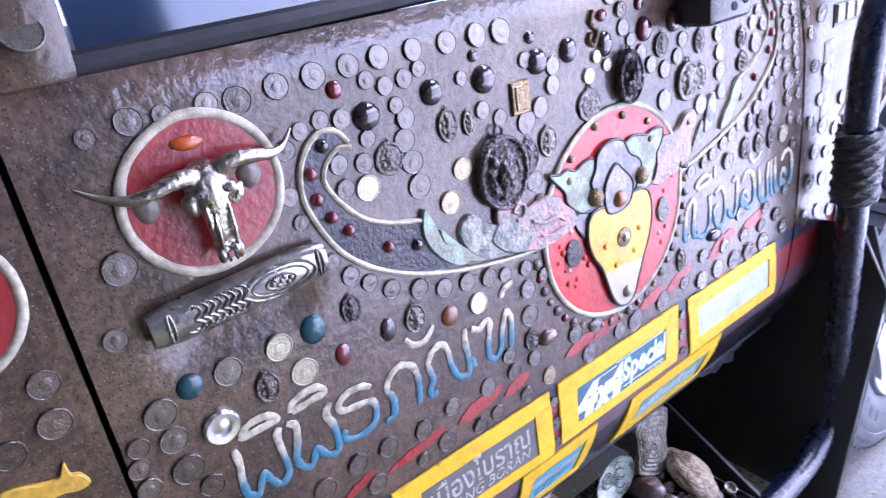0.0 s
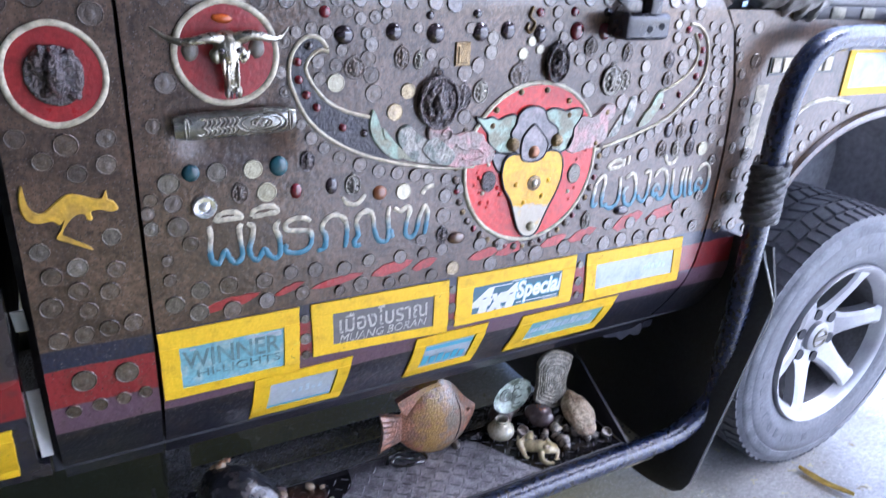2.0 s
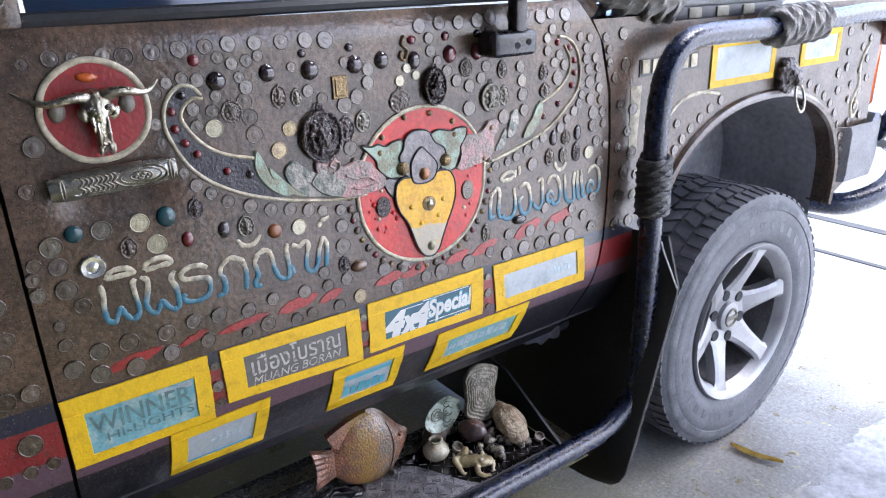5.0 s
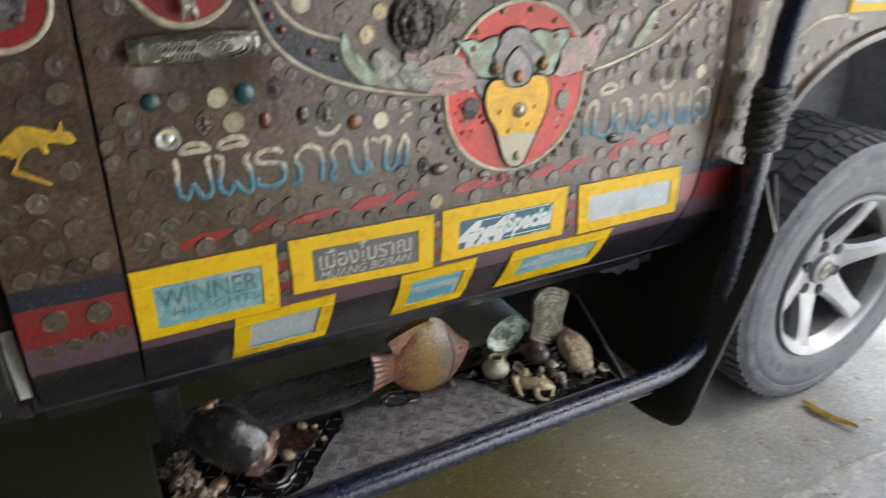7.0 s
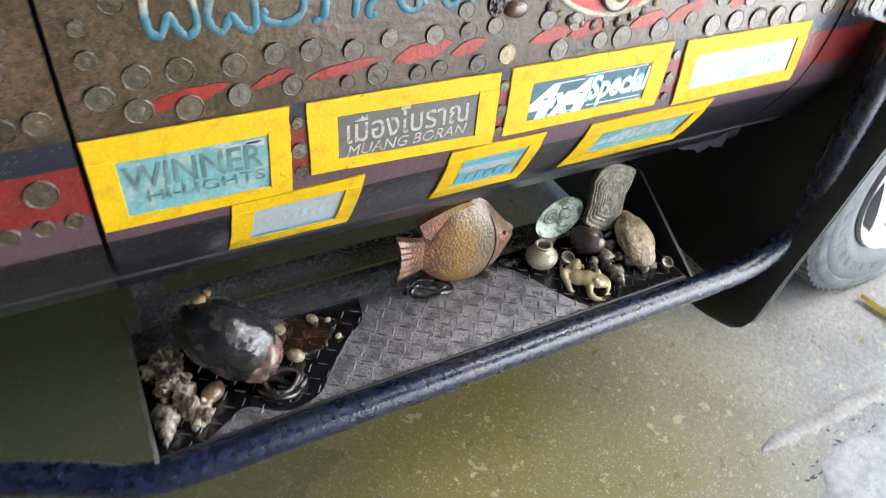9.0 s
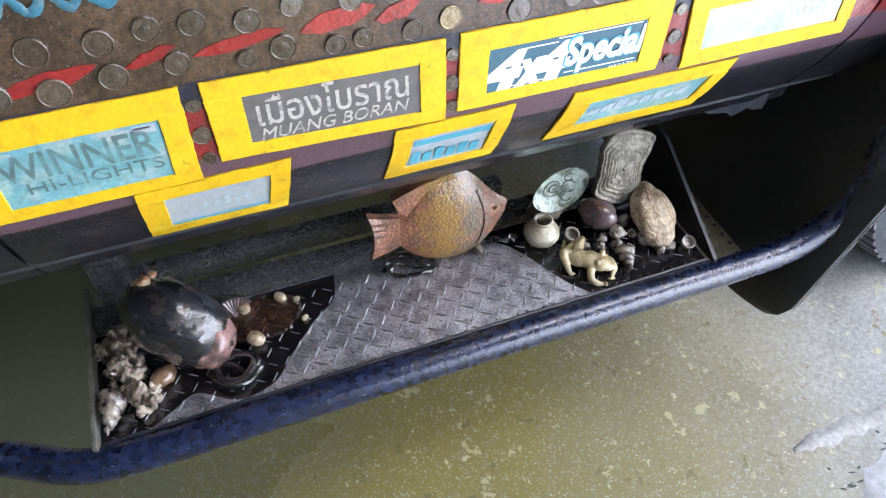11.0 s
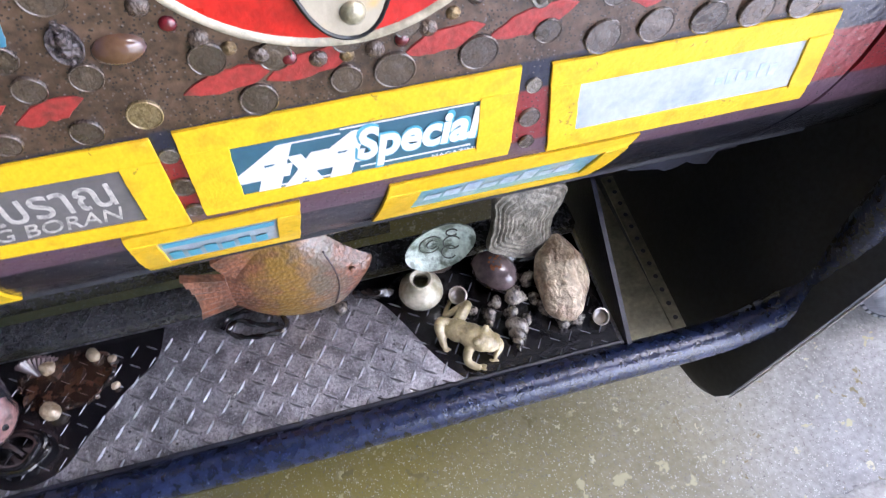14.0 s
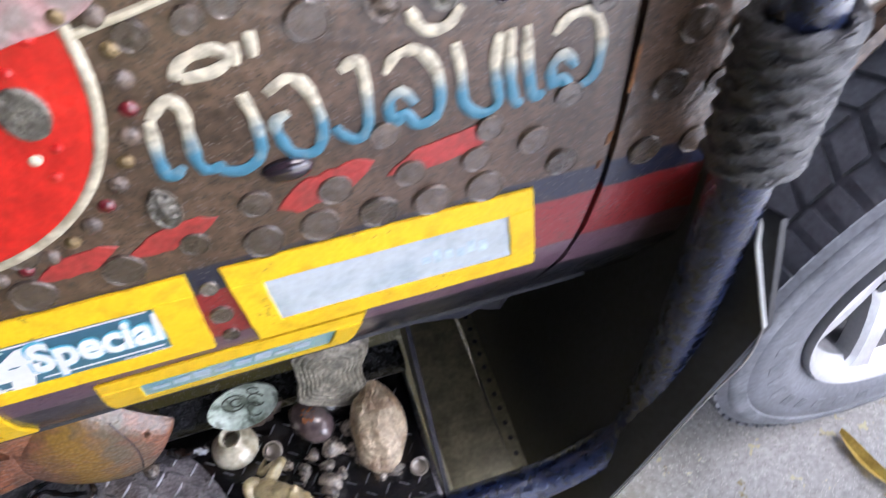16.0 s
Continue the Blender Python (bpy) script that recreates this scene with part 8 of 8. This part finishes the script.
single("coral_lump", fuse(coral(0.042, 0.004, 3, 36, 0.021, 0.040), 0.0013), CORALM, "knobbly pinkish coral lump", "coral", "corals on the board")
ob = new("whelk_shell", SN[0])
ob.matrix_basis = Matrix.Translation((0.005, -0.006, TZ)) @ Matrix.Rotation(2.95, 4, "Z") @ Matrix.Diagonal((0.050, 0.056, 0.050, 1))
tagged(ob, "mottled brown whelk shell beside the corals", "shell")
bm = bmesh.new()
blob(bm, Matrix.Translation((0.072, 0.024, TZ + 0.013)) @ Matrix.Rotation(0.6, 4, "Z") @ Matrix.Diagonal((0.020, 0.014, 0.013, 1)), 0.1, 2, 3, 2)
single("cowrie_shell", bm, mat("tan_cowrie", (0.24, 0.15, 0.09), (0.14, 0.08, 0.05), rough=0.15, coat=0.7, scale=50), "small tan cowrie shell", "shell")
# blackened ring of weed beside the turtle shell
bm = bmesh.new()
for q, (rx, ry, z) in enumerate(((0.030, 0.024, 0.008), (0.024, 0.019, 0.014), (0.031, 0.022, 0.004))):
    sweep(bm, [(0.162 + rx * math.cos(t) * (1 + 0.12 * math.sin(3 * t + q)), 0.004 + ry * math.sin(t), TZ + z + 0.003 * math.sin(2 * t + q)) for t in (2 * math.pi * k / 40 for k in range(40))], 0.0042, 8, closed=True)
sweep(bm, [(0.145, 0.02, TZ + 0.008), (0.16, 0.008, TZ + 0.014), (0.18, -0.012, TZ + 0.008)], 0.005, 8)
single("seaweed_ring", bm, RESIN, "black lacquered ring of dried seaweed", "seaweed")
# rust brown patch of translucent resin, bars of the plate showing through, torn rim
def wavy(rx, ry, t):
    w = 1 + 0.16 * noise.noise((math.cos(t) * 2, math.sin(t) * 2, 1)) + 0.05 * noise.noise((math.cos(t) * 7, math.sin(t) * 7, 3))
    return 0.213 + rx * math.cos(t) * w, 0.086 + ry * math.sin(t) * w
bm = bmesh.new()
top = [bm.verts.new((*wavy(0.054, 0.036, 2 * math.pi * k / 60), TZ + 0.0006)) for k in range(60)]
low = [bm.verts.new((v.co.x, v.co.y, TZ - 0.001)) for v in top]
bm.faces.new(top)
for k in range(60):
    bm.faces.new((top[k], top[(k + 1) % 60], low[(k + 1) % 60], low[k]))
for k in range(60):
    t = 2 * math.pi * k / 60
    if noise.noise((math.cos(t) * 3, math.sin(t) * 3, 9)) > -0.1:
        blob(bm, Matrix.Translation((*wavy(0.055, 0.037, t), TZ + 0.0015)) @ Matrix.Rotation(t, 4, "Z") @ Matrix.Diagonal((0.0028, 0.004, 0.0028, 1)), 0.6, 3, 1, k)
single("brown_resin_patch", bm, BROWNRESIN, "rust-brown patch of wet translucent resin", "seaweed")
OVAL = mat("pale_oval_shell", (0.44, 0.36, 0.25), (0.22, 0.16, 0.10), rough=0.16, coat=0.9, scale=90, bump=0.2)
for x, y, a, b in ((0.190, 0.108, 0.013, 0.010), (0.197, 0.046, 0.014, 0.011), (0.244, 0.110, 0.011, 0.008), (0.266, 0.100, 0.006, 0.005), (0.270, 0.062, 0.006, 0.005)):
    bm = bmesh.new()
    blob(bm, Matrix.Translation((x, y, TZ + b * 0.75)) @ Matrix.Rotation(x * 60, 4, "Z") @ Matrix.Diagonal((a, b, b * 0.85, 1)), 0.12, 2, 3, x * 70)
    single("oval_shell", bm, OVAL, "small smooth pale oval sea shell", "shell", "shells on the board")
# scallop behind
bm = bmesh.new()
fan = []
for k in range(25):
    t = radians(-75 + 150 * k / 24)
    rr = 0.026 + 0.0008 * math.cos(k * math.pi)
    fan.append((0.178 + rr * math.sin(t), 0.112 + 0.0012 * math.cos(k * math.pi), TZ + 0.003 + 0.022 * math.cos(t)))
a_ = bm.verts.new((0.178, 0.100, TZ))
b_ = bm.verts.new((0.178, 0.106, TZ))
f1 = [bm.verts.new(p) for p in fan]
f2 = [bm.verts.new((p[0], p[1] + 0.004, p[2])) for p in fan]
for k in range(24):
    bm.faces.new((a_, f1[k], f1[k + 1]))
    bm.faces.new((b_, f2[k], f2[k + 1]))
    bm.faces.new((f1[k], f1[k + 1], f2[k + 1], f2[k]))
single("scallop_shell", bm, COWRIE, "brown ribbed scallop shell standing on edge", "shell")

# yellow dry leaf on the floor
bm = bmesh.new()
LEAF = mat("yellow_dry_leaf", (0.55, 0.42, 0.10), (0.42, 0.30, 0.06), rough=0.5, scale=40, bump=0.3)
sp = spline([(1.606, -0.045, 0.012), (1.612, -0.085, 0.006), (1.620, -0.13, 0.008), (1.642, -0.185, 0.014)], 6)
lf, rt, lb = [], [], []
for i, q in enumerate(sp):
    w = 0.013 * math.sin(math.pi * min(1, (i + 0.8) / len(sp))) ** 0.6 + 0.001
    lf.append(bm.verts.new((q.x - w, q.y, q.z + 0.006)))
    rt.append(bm.verts.new((q.x + w, q.y + 0.004, q.z + 0.004)))
    lb.append(bm.verts.new((q.x, q.y, q.z - 0.004)))
for i in range(len(sp) - 1):
    bm.faces.new((lf[i], lf[i + 1], lb[i + 1], lb[i]))
    bm.faces.new((rt[i], rt[i + 1], lb[i + 1], lb[i]))
lo_ = min(v.co.z for v in bm.verts)
for v in bm.verts:
    v.co.z += 0.001 - lo_
ret = bmesh.ops.solidify(bm, geom=bm.faces[:], thickness=0.001)
single("dry_leaf", bm, LEAF, "curled yellow dry leaf on the concrete", "leaf")
